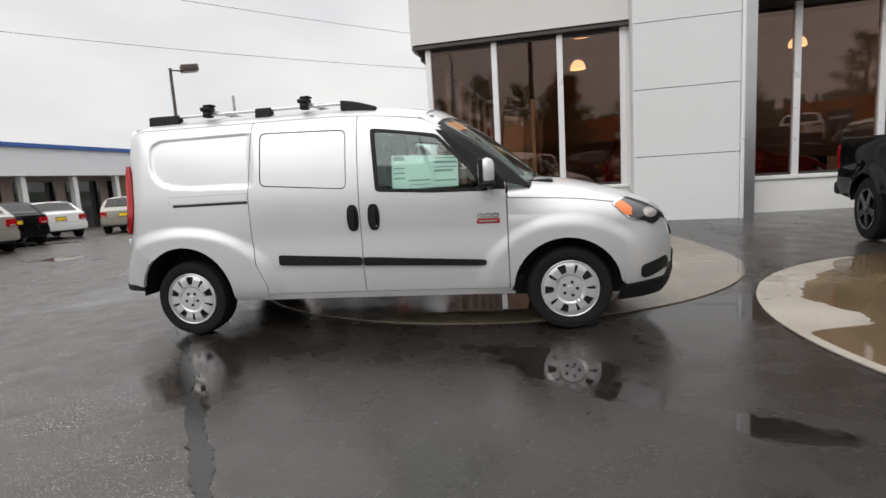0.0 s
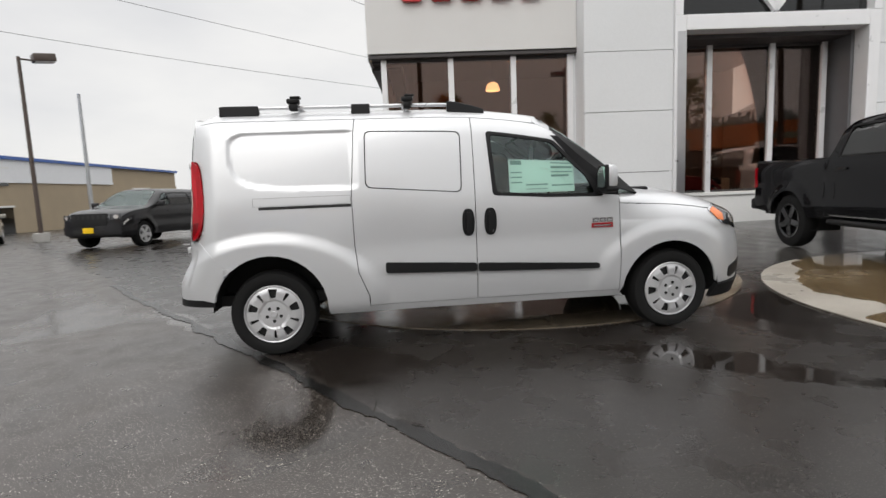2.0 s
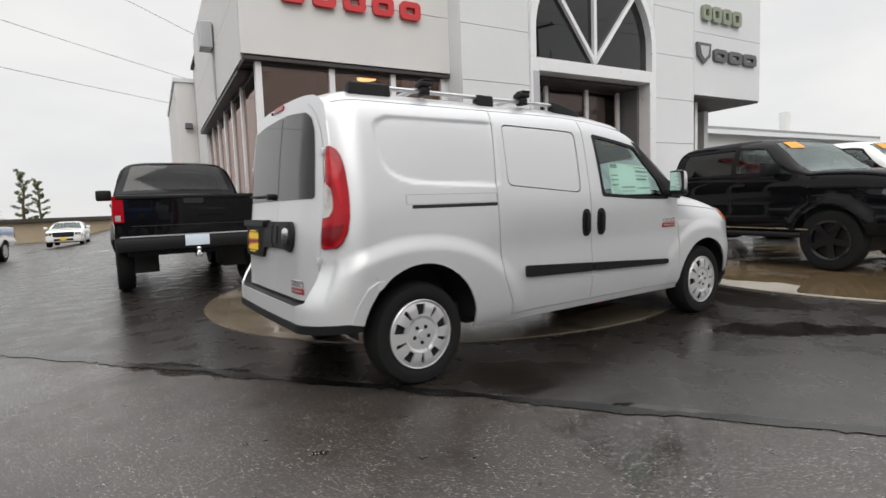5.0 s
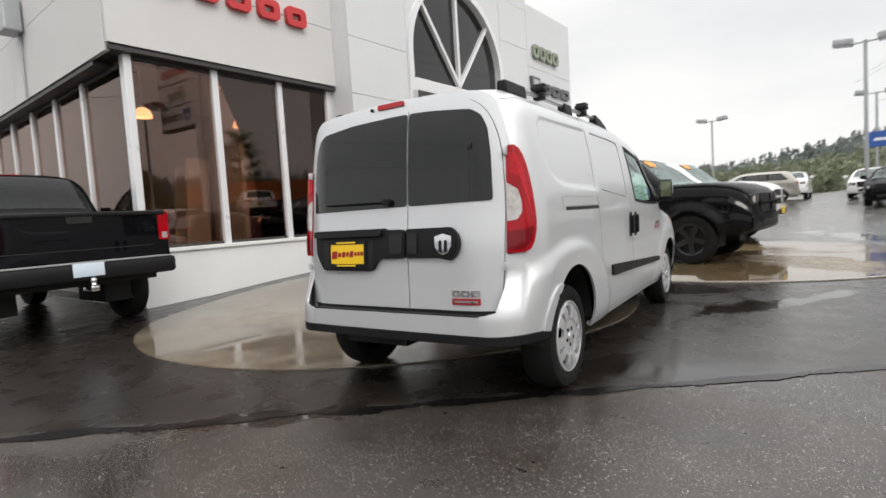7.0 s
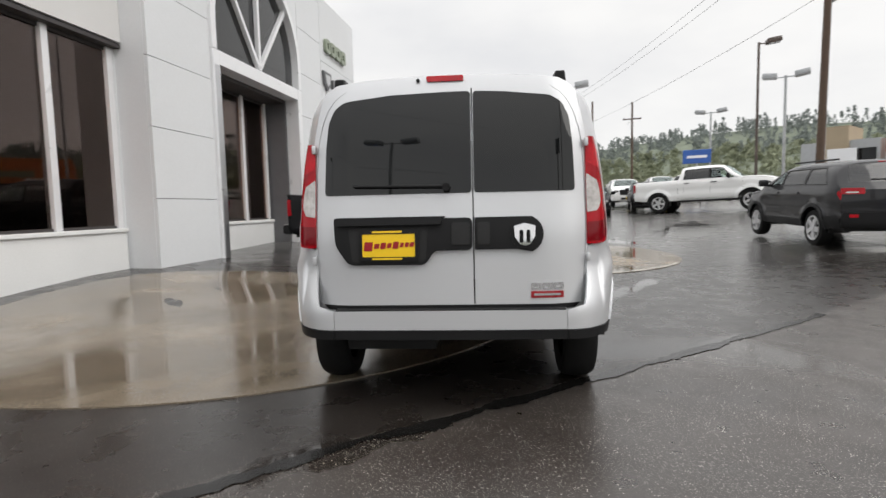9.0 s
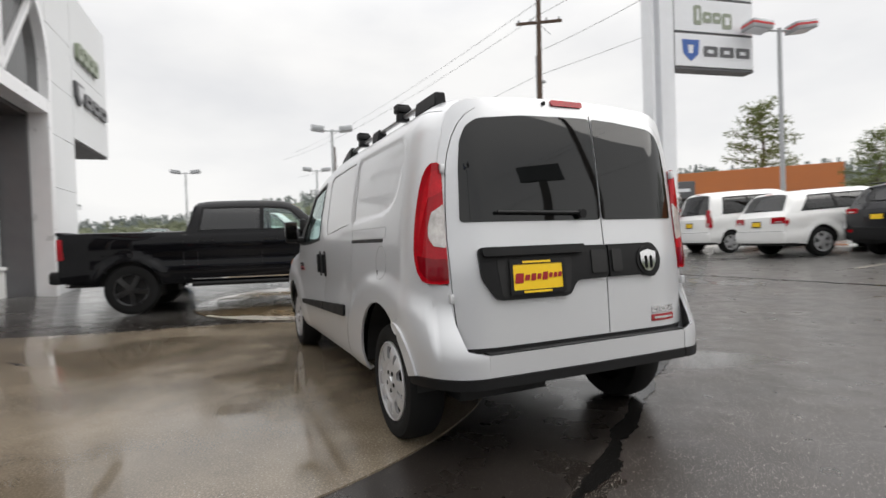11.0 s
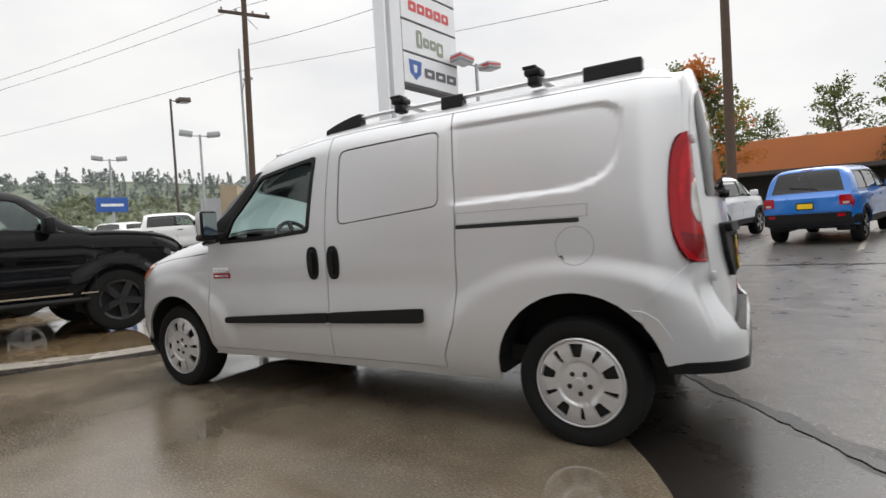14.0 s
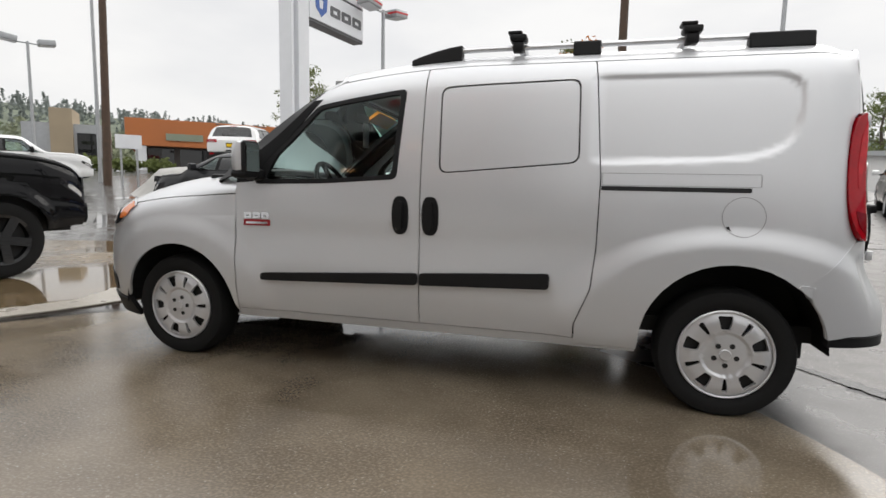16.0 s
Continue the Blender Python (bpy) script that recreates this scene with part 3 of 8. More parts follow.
seam_strip([(-3.0, 3.02), (1.72, -3.37)], 0.10, "trim", M["tar"], "black tar seam across the wet asphalt")
seam_strip([(9.5, -7.9), (-9.0, -7.6)], 0.12, "trim", M["tar"], "black tar seam across the wet asphalt", seed=3)
for a, b in (((0.2, -9.6), (-0.5, -15.2)), ((-2.6, -9.5), (-3.6, -14.6)), ((3.2, -9.8), (2.6, -15.4))):
    ob = part("trim", surf([[(a[0] - 0.05, a[1]), (a[0] + 0.05, a[1]), (b[0] + 0.05, b[1]), (b[0] - 0.05, b[1])]], on_ground(0.006), 0.6, 0.0, dirn=UP), M["worn"])
    tagged(ob, "worn white parking bay line on the asphalt", "marking", kind="structure")

# ---- showroom building, built in its own axes: s along the front, y into the building ----
BM = pose(0.71, 5.89, 0, 0, 0, -5)
showroom = thing("showroom_building", BM, "pale grey car showroom with tall dark windows and an arched entrance", "building")


def bpart(name, lo, hi, material, parent=None, label="", bev=0.0):
    return part(name, boxm(lo, hi, None, bev), material, parent or showroom, label, smooth=False)


def cladding(name, s0, s1, zs, y, material, depth=0.06, gap=0.006, side=False):
    """Rows of cladding panels with open joints between them; side: the face looks along s instead."""
    for z0, z1 in zip(zs, zs[1:]):
        if side:
            bpart(name, (y, s0 + gap, z0 + gap), (y + depth, s1 - gap, z1 - gap), material)
        else:
            bpart(name, (s0 + gap, y, z0 + gap), (s1 - gap, y + depth, z1 - gap), material)


# dark backing behind all the joints, and the closed volumes
bpart("backing", (0.06, 0.06, 3.82), (4.12, 0.30, 6.55), M["dark_soffit"])
bpart("backing", (0.06, 0.31, 3.72), (0.30, 8.8, 6.55), M["dark_soffit"])
cladding("cladding_panel", 0.0, 4.12, (3.82, 4.93, 6.6), 0.0, M["stucco"])
cladding("cladding_panel", 0.07, 4.5, (3.72, 4.93, 6.6), 0.0, M["stucco"], side=True)
cladding("cladding_panel", 4.5, 8.85, (3.72, 4.93, 6.6), 0.0, M["stucco"], side=True)
bpart("soffit", (0.02, 0.02, 3.74), (4.14, 0.62, 3.80), M["dark_soffit"])
bpart("soffit", (0.02, 0.63, 3.64), (0.62, 8.8, 3.70), M["dark_soffit"])
bpart("ceiling", (0.31, 0.63, 5.6), (13.9, 12.0, 5.7), M["room"])
bpart("roof", (0.1, 0.31, 6.40), (14.3, 12.0, 6.5), M["brown_roof"])
bpart("floor", (0.2, 0.37, 0.02), (14.0, 12.0, 0.14), M["room_floor"])
bpart("wall", (0.2, 12.02, -1.0), (14.3, 12.2, 6.39), M["room"])
bpart("wall", (0.2, 8.86, -0.8), (0.4, 12.0, 6.39), M["stucco"])
bpart("wall", (13.9, 1.0, 0.0), (14.1, 12.0, 3.75), M["white_wall"])

SILL = 0.87


def window_bay(s0, s1, y, z0, z1, parent):
    """One tall fixed pane in a dark slim frame."""
    w = thing("window")
    w.parent = parent
    for n, lo, hi in (("window_frame", (s0, y, z1 - 0.05), (s1, y + 0.07, z1)), ("window_frame", (s0, y, z0), (s1, y + 0.07, z0 + 0.04))):
        part(n, boxm(lo, hi), M["dark_soffit"], w, smooth=False)
    p = part("pane", boxm((s0 + 0.002, y + 0.03, z0 + 0.042), (s1 - 0.002, y + 0.038, z1 - 0.052)), M["shop"], w, smooth=False)
    p.visible_shadow = False
    return w


posts = (0.30, 1.63, 2.88, 4.02)
for p in posts:
    bpart("mullion", (p - 0.055, 0.14, SILL), (p + 0.055, 0.30, 3.74), M["white_frame"], bev=0.008)
for a, b in zip(posts, posts[1:]):
    window_bay(a + 0.057, b - 0.057, 0.18, SILL + 0.005, 3.735, showroom)
bpart("jamb", (4.077, 0.14, 0.0), (4.13, 0.4, 3.74), M["panel"])
bpart("window_sill", (0.18, 0.06, SILL - 0.06), (4.075, 0.36, SILL), M["white_wall"], bev=0.01)
bpart("wall", (0.22, 0.10, -0.4), (4.075, 0.36, SILL - 0.062), M["white_wall"])
# the flank beside the parked pickup
side_posts = [0.45 + 1.38 * i for i in range(7)]
for p in side_posts[1:]:
    bpart("mullion", (0.22, p - 0.055, SILL), (0.36, p + 0.055, 3.64), M["white_frame"], bev=0.008)
for a, b in zip([0.31] + side_posts[1:], side_posts[1:]):
    w = thing("window")
    w.parent = showroom
    p = part("pane", boxm((0.27, a + 0.058, SILL + 0.01), (0.278, b - 0.058, 3.63)), M["shop"], w, smooth=False)
    p.visible_shadow = False
    part("window_frame", boxm((0.25, a + 0.058, 3.58), (0.32, b - 0.058, 3.635)), M["dark_soffit"], w, smooth=False)
bpart("window_sill", (0.16, 0.37, SILL - 0.06), (0.40, 8.8, SILL), M["white_wall"], bev=0.01)
bpart("wall", (0.20, 0.37, -0.8), (0.40, 8.8, SILL - 0.062), M["white_wall"])

# the tall pale block with the arched entrance
PY = -0.45
rows = (0.12, 1.34, 2.50, 3.62, 4.73, 5.90, 7.05, 7.6)
bpart("backing", (4.18, PY + 0.062, 0.0), (5.80, PY + 0.5, 7.55), M["dark_soffit"])
cladding("cladding_panel", 4.12, 5.84, rows, PY, M["panel"])
bpart("reveal", (4.12, PY + 0.062, 0.1), (4.175, 0.138, 7.6), M["panel"])
bpart("backing", (9.84, PY + 0.062, 0.0), (11.34, PY + 0.5, 7.55), M["dark_soffit"])
cladding("cladding_panel", 9.80, 11.36, rows, PY, M["panel"])
bpart("plinth", (4.14, PY - 0.01, -0.1), (5.84, PY + 0.3, 0.115), M["dark_soffit"])
bpart("plinth", (9.80, PY - 0.01, -0.1), (11.36, PY + 0.3, 0.115), M["dark_soffit"])
AC, AZ, AR = 7.82, 4.78, 1.98


def arch_outline(r, z0):
    return [(AC + r * math.cos(radians(180 * i / 36)), AZ + r * math.sin(radians(180 * i / 36))) for i in range(37)] + [(AC - r, z0), (AC + r, z0)]


def arch_wall():
    ring = [(AC + (AR - 0.02) * math.cos(radians(t)), AZ + (AR - 0.02) * math.sin(radians(t))) for t in range(0, 181, 5)]
    top = [(9.795, AZ), (9.795, 7.6), (5.845, 7.6), (5.845, AZ)] + ring[::-1][1:-1]
    part("cladding_panel", surf([top], lambda u, v: (u, PY, v), 5, 0.06, dirn=lambda p: Vector((0, -1, 0))), M["panel"], showroom, smooth=False)


arch_wall()


def arch_ring(r0, r1, y0, depth, material, name):
    loop = [(AC + r1 * math.cos(radians(t)), AZ + r1 * math.sin(radians(t))) for t in range(0, 181, 5)]
    loop = [(AC + r1, 4.23)] + loop + [(AC - r1, 4.23), (AC - r0, 4.23)]
    loop += [(AC - r0 * math.cos(radians(t)), AZ + r0 * math.sin(radians(t))) for t in range(0, 181, 5)] + [(AC + r0, 4.23)]
    return part(name, surf([loop], lambda u, v: (u, y0, v), 5, depth, dirn=lambda p: Vector((0, -1, 0))), material, showroom, smooth=False)


arch_ring(AR - 0.15, AR, PY - 0.06, 0.3, M["white_frame"], "arch_frame")
for s0 in (AC - AR, AC + AR - 0.22):
    bpart("entrance_column", (s0, PY - 0.06, 0.05), (s0 + 0.22, PY + 0.3, 4.225), M["white_frame"], bev=0.012)
bpart("entrance_beam", (AC - AR + 0.222, PY - 0.055, 3.95), (AC + AR - 0.222, PY + 0.3, 4.23), M["white_frame"], bev=0.01)
fan = thing("arch_window")
fan.parent = showroom
pane = part("pane", surf([arch_outline(AR - 0.151, 4.232)], lambda u, v: (u, PY + 0.12, v), 5, 0.01, dirn=lambda p: Vector((0, -1, 0))), M["dark_glass"], fan, smooth=False)
for t in (52, 90, 128):
    c, s = math.cos(radians(t)), math.sin(radians(t))
    length = 2.25 if t != 90 else 2.35
    m = Matrix.Translation((AC, PY + 0.02, 4.30)) @ Matrix.Rotation(-radians(t), 4, "Y")
    part("fan_bar", boxm((0, 0, -0.045), (length, 0.09, 0.045), m), M["white_frame"], fan, smooth=False)
bpart("backing", (5.86, PY + 0.5, 4.24), (9.78, PY + 0.52, 7.5), M["dark_soffit"])
# recessed doors
bpart("reveal", (6.06, PY + 0.301, 0.1), (6.12, 1.3, 3.945), M["panel"])
# darker than the left one: the shade of the recess is in its colour
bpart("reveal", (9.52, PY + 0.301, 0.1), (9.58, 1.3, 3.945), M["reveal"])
bpart("soffit", (6.125, PY + 0.301, 3.87), (9.515, 1.3, 3.945), M["dark_soffit"])
dposts = (6.17, 6.97, 8.28, 9.38)
for p in dposts:
    bpart("mullion", (p - 0.055, 0.34, SILL), (p + 0.055, 0.47, 3.865), M["white_frame"], bev=0.006)
for a, b in zip(dposts, dposts[1:]):
    window_bay(a + 0.057, b - 0.057, 0.37, SILL + 0.005, 3.86, showroom)
bpart("window_sill", (6.122, 0.27, SILL - 0.07), (9.515, 0.50, SILL), M["white_wall"], bev=0.01)
bpart("wall", (6.122, 0.31, -0.1), (9.515, 0.50, SILL - 0.072), M["white_wall"])
bpart("metal_cladding", (AC - AR + 0.05, PY - 0.066, 0.16), (AC - AR + 0.217, PY - 0.0615, 3.93), M["alu"])

# the sign box at the far end, carried out over an open corner
bpart("backing", (11.42, PY + 0.062, 3.84), (14.3, 6.0, 7.2), M["dark_soffit"])
cladding("cladding_panel", 11.36, 14.35, (3.80, 5.45, 7.3), PY, M["panel"])
cladding("cladding_panel", PY + 0.07, 6.0, (3.80, 5.45, 7.3), 14.31, M["panel"], side=True)
bpart("soffit", (11.4, PY + 0.03, 3.755), (14.33, 6.0, 3.795), M["dark_soffit"])
window_bay(11.40, 12.15, 0.12, SILL + 0.1, 3.75, showroom)
bpart("mullion", (12.15, 0.08, 0.1), (12.27, 0.24, 3.75), M["white_frame"])
bpart("wall", (11.37, 0.06, -0.1), (12.15, 0.3, SILL + 0.09), M["white_wall"])
bpart("wall", (12.16, 0.242, 0.0), (12.28, 1.0, 3.75), M["white_wall"])


def letter_row(name, widths, s0, z0, z1, y, material, gap, parent, shape=None):
    """Sign letters as plain raised blocks of their size and colour."""
    s = s0
    for w in widths:
        part(name, surf([rrect(s, z0, s + w, z1, min(0.09, w * 0.3)), rrect(s + 0.15 * w + 0.05, z0 + 0.11, s + w - 0.06 - 0.15 * w, z1 - 0.11, 0.03)] if w > 0.3 else [rrect(s, z0, s + w, z1, 0.05)],
             lambda u, v: (u, y, v), 5, 0.09, dirn=lambda p: Vector((0, -1, 0))), material, parent, smooth=False)
        s += w + gap


sign = thing("fascia_sign", BM, "row of raised red sign letters on the grey fascia, drawn plain", "sign")
letter_row("letter_block", (0.43, 0.43, 0.43, 0.43, 0.43), 0.70, 4.76, 5.10, -0.10, M["red_sign"], 0.145, sign)
sign2 = thing("fascia_sign", BM, "sage green raised wall sign high on the sign box", "sign")
letter_row("letter_block", (0.34, 0.38, 0.38, 0.40), 11.62, 5.75, 6.15, PY - 0.10, M["green_sign"], 0.06, sign2)
sign3 = thing("fascia_sign", BM, "charcoal shield and raised letter blocks on the sign box", "sign")
part("shield", surf([[(11.40, 5.16), (11.98, 5.16), (11.94, 4.82), (11.69, 4.62), (11.44, 4.82)]], lambda u, v: (u, PY - 0.08, v), 5, 0.07, dirn=lambda p: Vector((0, -1, 0))), M["dark_sign"], sign3, smooth=False)
part("shield_face", surf([[(11.5, 5.08), (11.88, 5.08), (11.83, 4.86), (11.69, 4.74), (11.55, 4.86)]], lambda u, v: (u, PY - 0.095, v), 5, 0.014, dirn=lambda p: Vector((0, -1, 0))), M["alu"], sign3, smooth=False)
letter_row("letter_block", (0.58, 0.6, 0.62), 12.12, 4.74, 5.06, PY - 0.08, M["dark_sign"], 0.07, sign3)


def pendant(s, y, z):
    """A glowing glass dome on a rod, hung from the showroom ceiling."""
    p = thing("pendant_lamp", BM @ Matrix.Translation((s, y, z)), "lit amber glass dome pendant lamp hanging from the ceiling", "lamp", "pendant lamps in the showroom")
    part("shade", lathe([(0.05, 0.27), (0.12, 0.25), (0.19, 0.18), (0.225, 0.08), (0.235, 0.0), (0.215, 0.005), (0.18, 0.1)], 24, "z"), M["lamp_glow"], p)
    part("cap", lathe([(0.0, 0.36), (0.06, 0.35), (0.07, 0.28), (0.05, 0.27)], 16, "z"), M["alu"], p)
    part("rod", tube((0, 0, 0.35), (0, 0, 5.6 - z), 0.012), M["alu"], p)


for s, y, z in [(s, y, 4.27) for s in (3.35, 6.25, 9.4) for y in (2.8, 7.0)]:
    pendant(s, y, z)
for s, y in ((1.7, 1.4), (2.05, 2.6)):
    board = part("display_board", boxm((-0.22, -0.03, 0), (0.22, 0.03, 2.3), BM @ Matrix.Translation((s, y, 0.14)) @ Matrix.Rotation(radians(4), 4, "Y"), 0.01), M["wood"])
    tagged(board, "tall pale wooden board standing in the showroom", "board")
counter = part("reception_desk", boxm((7.0, 3.0, 0.14), (9.0, 3.7, 1.15), BM, 0.03), M["wood"])
board = part("partition_board", boxm((2.26, 0.62, 0.14), (2.35, 1.72, 2.66), BM, 0.01), M["wood"], smooth=False)
tagged(board, "tall tan wooden partition board standing inside the window", "partition")
tagged(counter, "pale wooden desk inside the entrance", "desk")

# outer wing, wall lamp and low building beyond
wing = thing("rear_wing", BM, "plain grey rear wing of the showroom", "building")
part("wall", boxm((-0.45, 12.3, -1.2), (4.0, 20.0, 6.0), None, 0.02), M["stucco"], wing, smooth=False)
part("parapet", boxm((-0.5, 12.25, 6.002), (4.05, 20.05, 6.15)), M["panel"], wing, smooth=False)
part("wall_lamp", boxm((-0.2, 12.08, 4.3), (0.05, 12.298, 4.5), None, 0.02), M["dark_sign"], wing, smooth=False)
floodlight = thing("wall_floodlight", BM, "grey box floodlight with a conduit on the fascia flank", "lamp")
part("housing", boxm((-0.30, 3.5, 4.85), (-0.02, 3.95, 5.45), None, 0.03), M["pole_grey"], floodlight, smooth=False)
part("conduit", tube((-0.03, 3.7, 4.85), (-0.03, 3.7, 3.73), 0.02), M["pole_grey"], floodlight)
annex = thing("low_service_building", BM, "low white service building with a grey metal roof", "building")
part("wall", boxm((20, 9, -0.5), (44, 20, 4.7)), M["white_wall"], annex, smooth=False)


def gable(lo, hi, rise, over, thick=0.15):
    bm = bmesh.new()
    (x0, y0, z), (x1, y1) = lo, hi
    ym = (y0 + y1) / 2
    for a, b in ((y0 - over, ym), (y1 + over, ym)):
        q = [(x0 - over, a, z), (x1 + over, a, z), (x1 + over, b, z + rise), (x0 - over, b, z + rise)]
        vs = [bm.verts.new(c) for c in q] + [bm.verts.new((c[0], c[1], c[2] + thick)) for c in q]
        for f in ((0, 1, 2, 3), (4, 5, 6, 7), (0, 1, 5, 4), (1, 2, 6, 5), (2, 3, 7, 6), (3, 0, 4, 7)):
            bm.faces.new([vs[i] for i in f])
    bmesh.ops.recalc_face_normals(bm, faces=bm.faces[:])
    return bm


part("roof", gable((20, 9, 4.7), (44, 20), 1.0, 0.6), M["pole_grey"], annex, smooth=False)
for s in (22, 26, 30, 34):
    part("window", boxm((s, 8.94, 1.6), (s + 1.8, 9.02, 3.2)), M["dark_glass"], annex, smooth=False)
part("chimney", boxm((37.4, 11.0, 4.9), (37.9, 11.5, 6.7), None, 0.02), M["white_wall"], annex, smooth=False)
part("fascia_board", boxm((19.5, 8.36, 4.45), (44.5, 8.40, 4.69)), M["sign_white"], annex, smooth=False)

# ---- the van, in its own axes: rear axle at x 0, front to +x, left to +y ----
van = thing("panel_van", Matrix(), "silver compact panel van with roof rails and black side mouldings", "van")

SEC_Y = curve_at([(0.28, 0.835), (0.36, 0.862), (0.5, 0.884), (0.65, 0.893), (0.85, 0.895), (1.0, 0.890), (1.12, 0.882), (1.25, 0.866), (1.4, 0.843), (1.55, 0.815), (1.64, 0.792), (1.72, 0.755), (1.80, 0.69), (1.90, 0.60), (2.2, 0.30), (2.5, 0.0)])
SEC_Z = curve_at([(0.28, 0.28), (1.0, 1.0), (1.55, 1.55), (1.64, 1.638), (1.72, 1.708), (1.80, 1.765), (1.90, 1.806), (2.2, 1.843), (2.5, 1.855)])
REAR_X = curve_at([(0.40, -0.665), (0.55, -0.655), (0.9, -0.64), (1.15, -0.610), (1.4, -0.585), (1.67, -0.545), (1.78, -0.522), (1.86, -0.50)])
ARCHES = ((0.0, 0.355, 0.405), (3.09, 0.315, 0.400))
RECESS = rounded([(0.98, 1.668), (-0.275, 1.655), (-0.245, 1.33), (-0.08, 1.225), (0.98, 1.19)], 0.17, 8)


def haunch(x, z):
    """The swelling of the body over the wheels."""
    b = 0
    for cx, cz, r in ARCHES:
        d = math.hypot((x - cx) / (1.5 if cx < 1 else 1.22), max(0, z - cz) / 1.0)
        b += (0.024 if cx < 1 else 0.018) * step01(0.585, 0.475, d) * step01(0.2, 0.4, z)
    return b


def inside(poly, x, z):
    hit = False
    for (x0, z0), (x1, z1) in zip(poly, poly[1:] + poly[:1]):
        if (z0 > z) != (z1 > z) and x < (x1 - x0) * (z - z0) / (z1 - z0) + x0:
            hit = not hit
    return hit


def edge_dist(poly, x, z):
    best = 9.0
    for (x0, z0), (x1, z1) in zip(poly, poly[1:] + poly[:1]):
        dx, dz = x1 - x0, z1 - z0
        t = max(0, min(1, ((x - x0) * dx + (z - z0) * dz) / (dx * dx + dz * dz + 1e-12)))
        best = min(best, math.hypot(x - x0 - t * dx, z - z0 - t * dz))
    return best


CORNER = 0.088


def corner_y(z):
    """Half width where flank and back meet."""
    return SEC_Y(z) - CORNER


def corner_x(z):
    a = max(0.5, corner_y(min(z, 1.62)))
    return REAR_X(z) + 0.10 * ((a - 0.5) / 0.275) ** 2 + 0.012 * a * a


def body(side, flat=False):
    """The skin of the load body and doors: x along, s up the side and over the roof."""
    def fn(x, s):
        y, z = SEC_Y(s), SEC_Z(s)
        up = step01(1.30, 1.72, s)
        top = step01(1.6, 1.95, s)
        if x > 1.2:
            z -= 0.085 * ((x - 1.2) / 0.95) ** 2 * min(1, max(0, (s - 1.25) / 0.45))
        if x > 2.0:
            y -= 0.045 * ((x - 2.0) / 0.7) ** 2 * step01(1.05, 1.5, s)
        # waist: doors drawn in between the wheels, and the bumper swell behind
        if not flat:
            y -= 0.012 * math.exp(-(((s - 0.80) / 0.14) ** 2)) * step01(0.45, 0.8, x) * step01(2.75, 2.4, x)
            y += haunch(x, s)
            if -0.32 < x < 0.70 and 1.15 < s < 1.7 and inside(RECESS, x, s):
                y -= 0.013 * step01(0, 0.040, edge_dist(RECESS, x, s)) * step01(0.69, 0.60, x)
        xe = corner_x(min(z, 1.8))
        q = max(0, 1 - max(0, x - xe) / 0.18)
        y -= CORNER * q * q * (1 - top)
        z -= 0.050 * q * q * top
        return (x, y * side, z)
    return fn


def tail(y_, z):
    """The back of the van."""
    a = abs(y_)
    return (REAR_X(z) + 0.10 * (max(0, a - 0.5) / 0.275) ** 2 + 0.012 * a * a, y_, z)


HOOD = curve_at([(2.55, 1.205), (2.9, 1.165), (3.15, 1.135), (3.4, 1.075), (3.6, 1.01), (3.76, 0.945), (3.87, 0.86), (3.93, 0.77), (3.98, 0.64)])
TIP = curve_at([(0.25, 3.96), (0.36, 3.985), (0.52, 3.99), (0.66, 3.975), (0.76, 3.94), (0.86, 3.89)])


def front(side):
    """Wings, bonnet and nose: x along, s up the side (to 0.8) and then over the bonnet to the middle (2.3)."""
    def fn(x, s):
        zh = HOOD(x)
        zs = min(0.8, zh - 0.09)
        z = s if s <= 0.3 else 0.3 + (s - 0.3) * (zs - 0.3) / 0.5
        w = 0.893 * max(0.004, 1 - max(0, (x - 3.22) / (TIP(min(z, zs)) - 3.22)) ** 2.6) ** 0.40
        if s <= 0.8:
            y = SEC_Y(z) / 0.895 * w
        else:
            t = min(1, (s - 0.8) / 1.5) * math.pi / 2
            z = zs + (zh - zs) * math.sin(t) ** 0.9
            y = w * math.cos(t) ** 0.42 if t < 1.5705 else 0.0
            k = 1 - step01(2.62, 3.15, x)
            y = y * (1 - k) + k * max(y, min(SEC_Y(z) - 0.01, 0.893) * (1 - step01(1.02, zh, z)) + y * step01(1.02, zh, z))
        y += haunch(x, z) * step01(1.5, 1.1, s) * step01(3.75, 3.5, x)
        return (x, y * side, z)
    return fn


OUT = lambda side: (lambda p: Vector((0, side, 0.25)))


def arch_cut(i, x0, x1, z0, seg=18, grow=0.0):
    """The arc of a wheel arch from its rear foot to its front foot, as outline points going forward."""
    cx, cz, r = ARCHES[i]
    r += grow
    lo = math.asin(max(-1, min(1, (z0 - cz) / r)))
    a0, a1 = math.pi - lo, lo
    return [(cx + r * math.cos(a0 + (a1 - a0) * k / seg), cz + r * math.sin(a0 + (a1 - a0) * k / seg)) for k in range(seg + 1)]


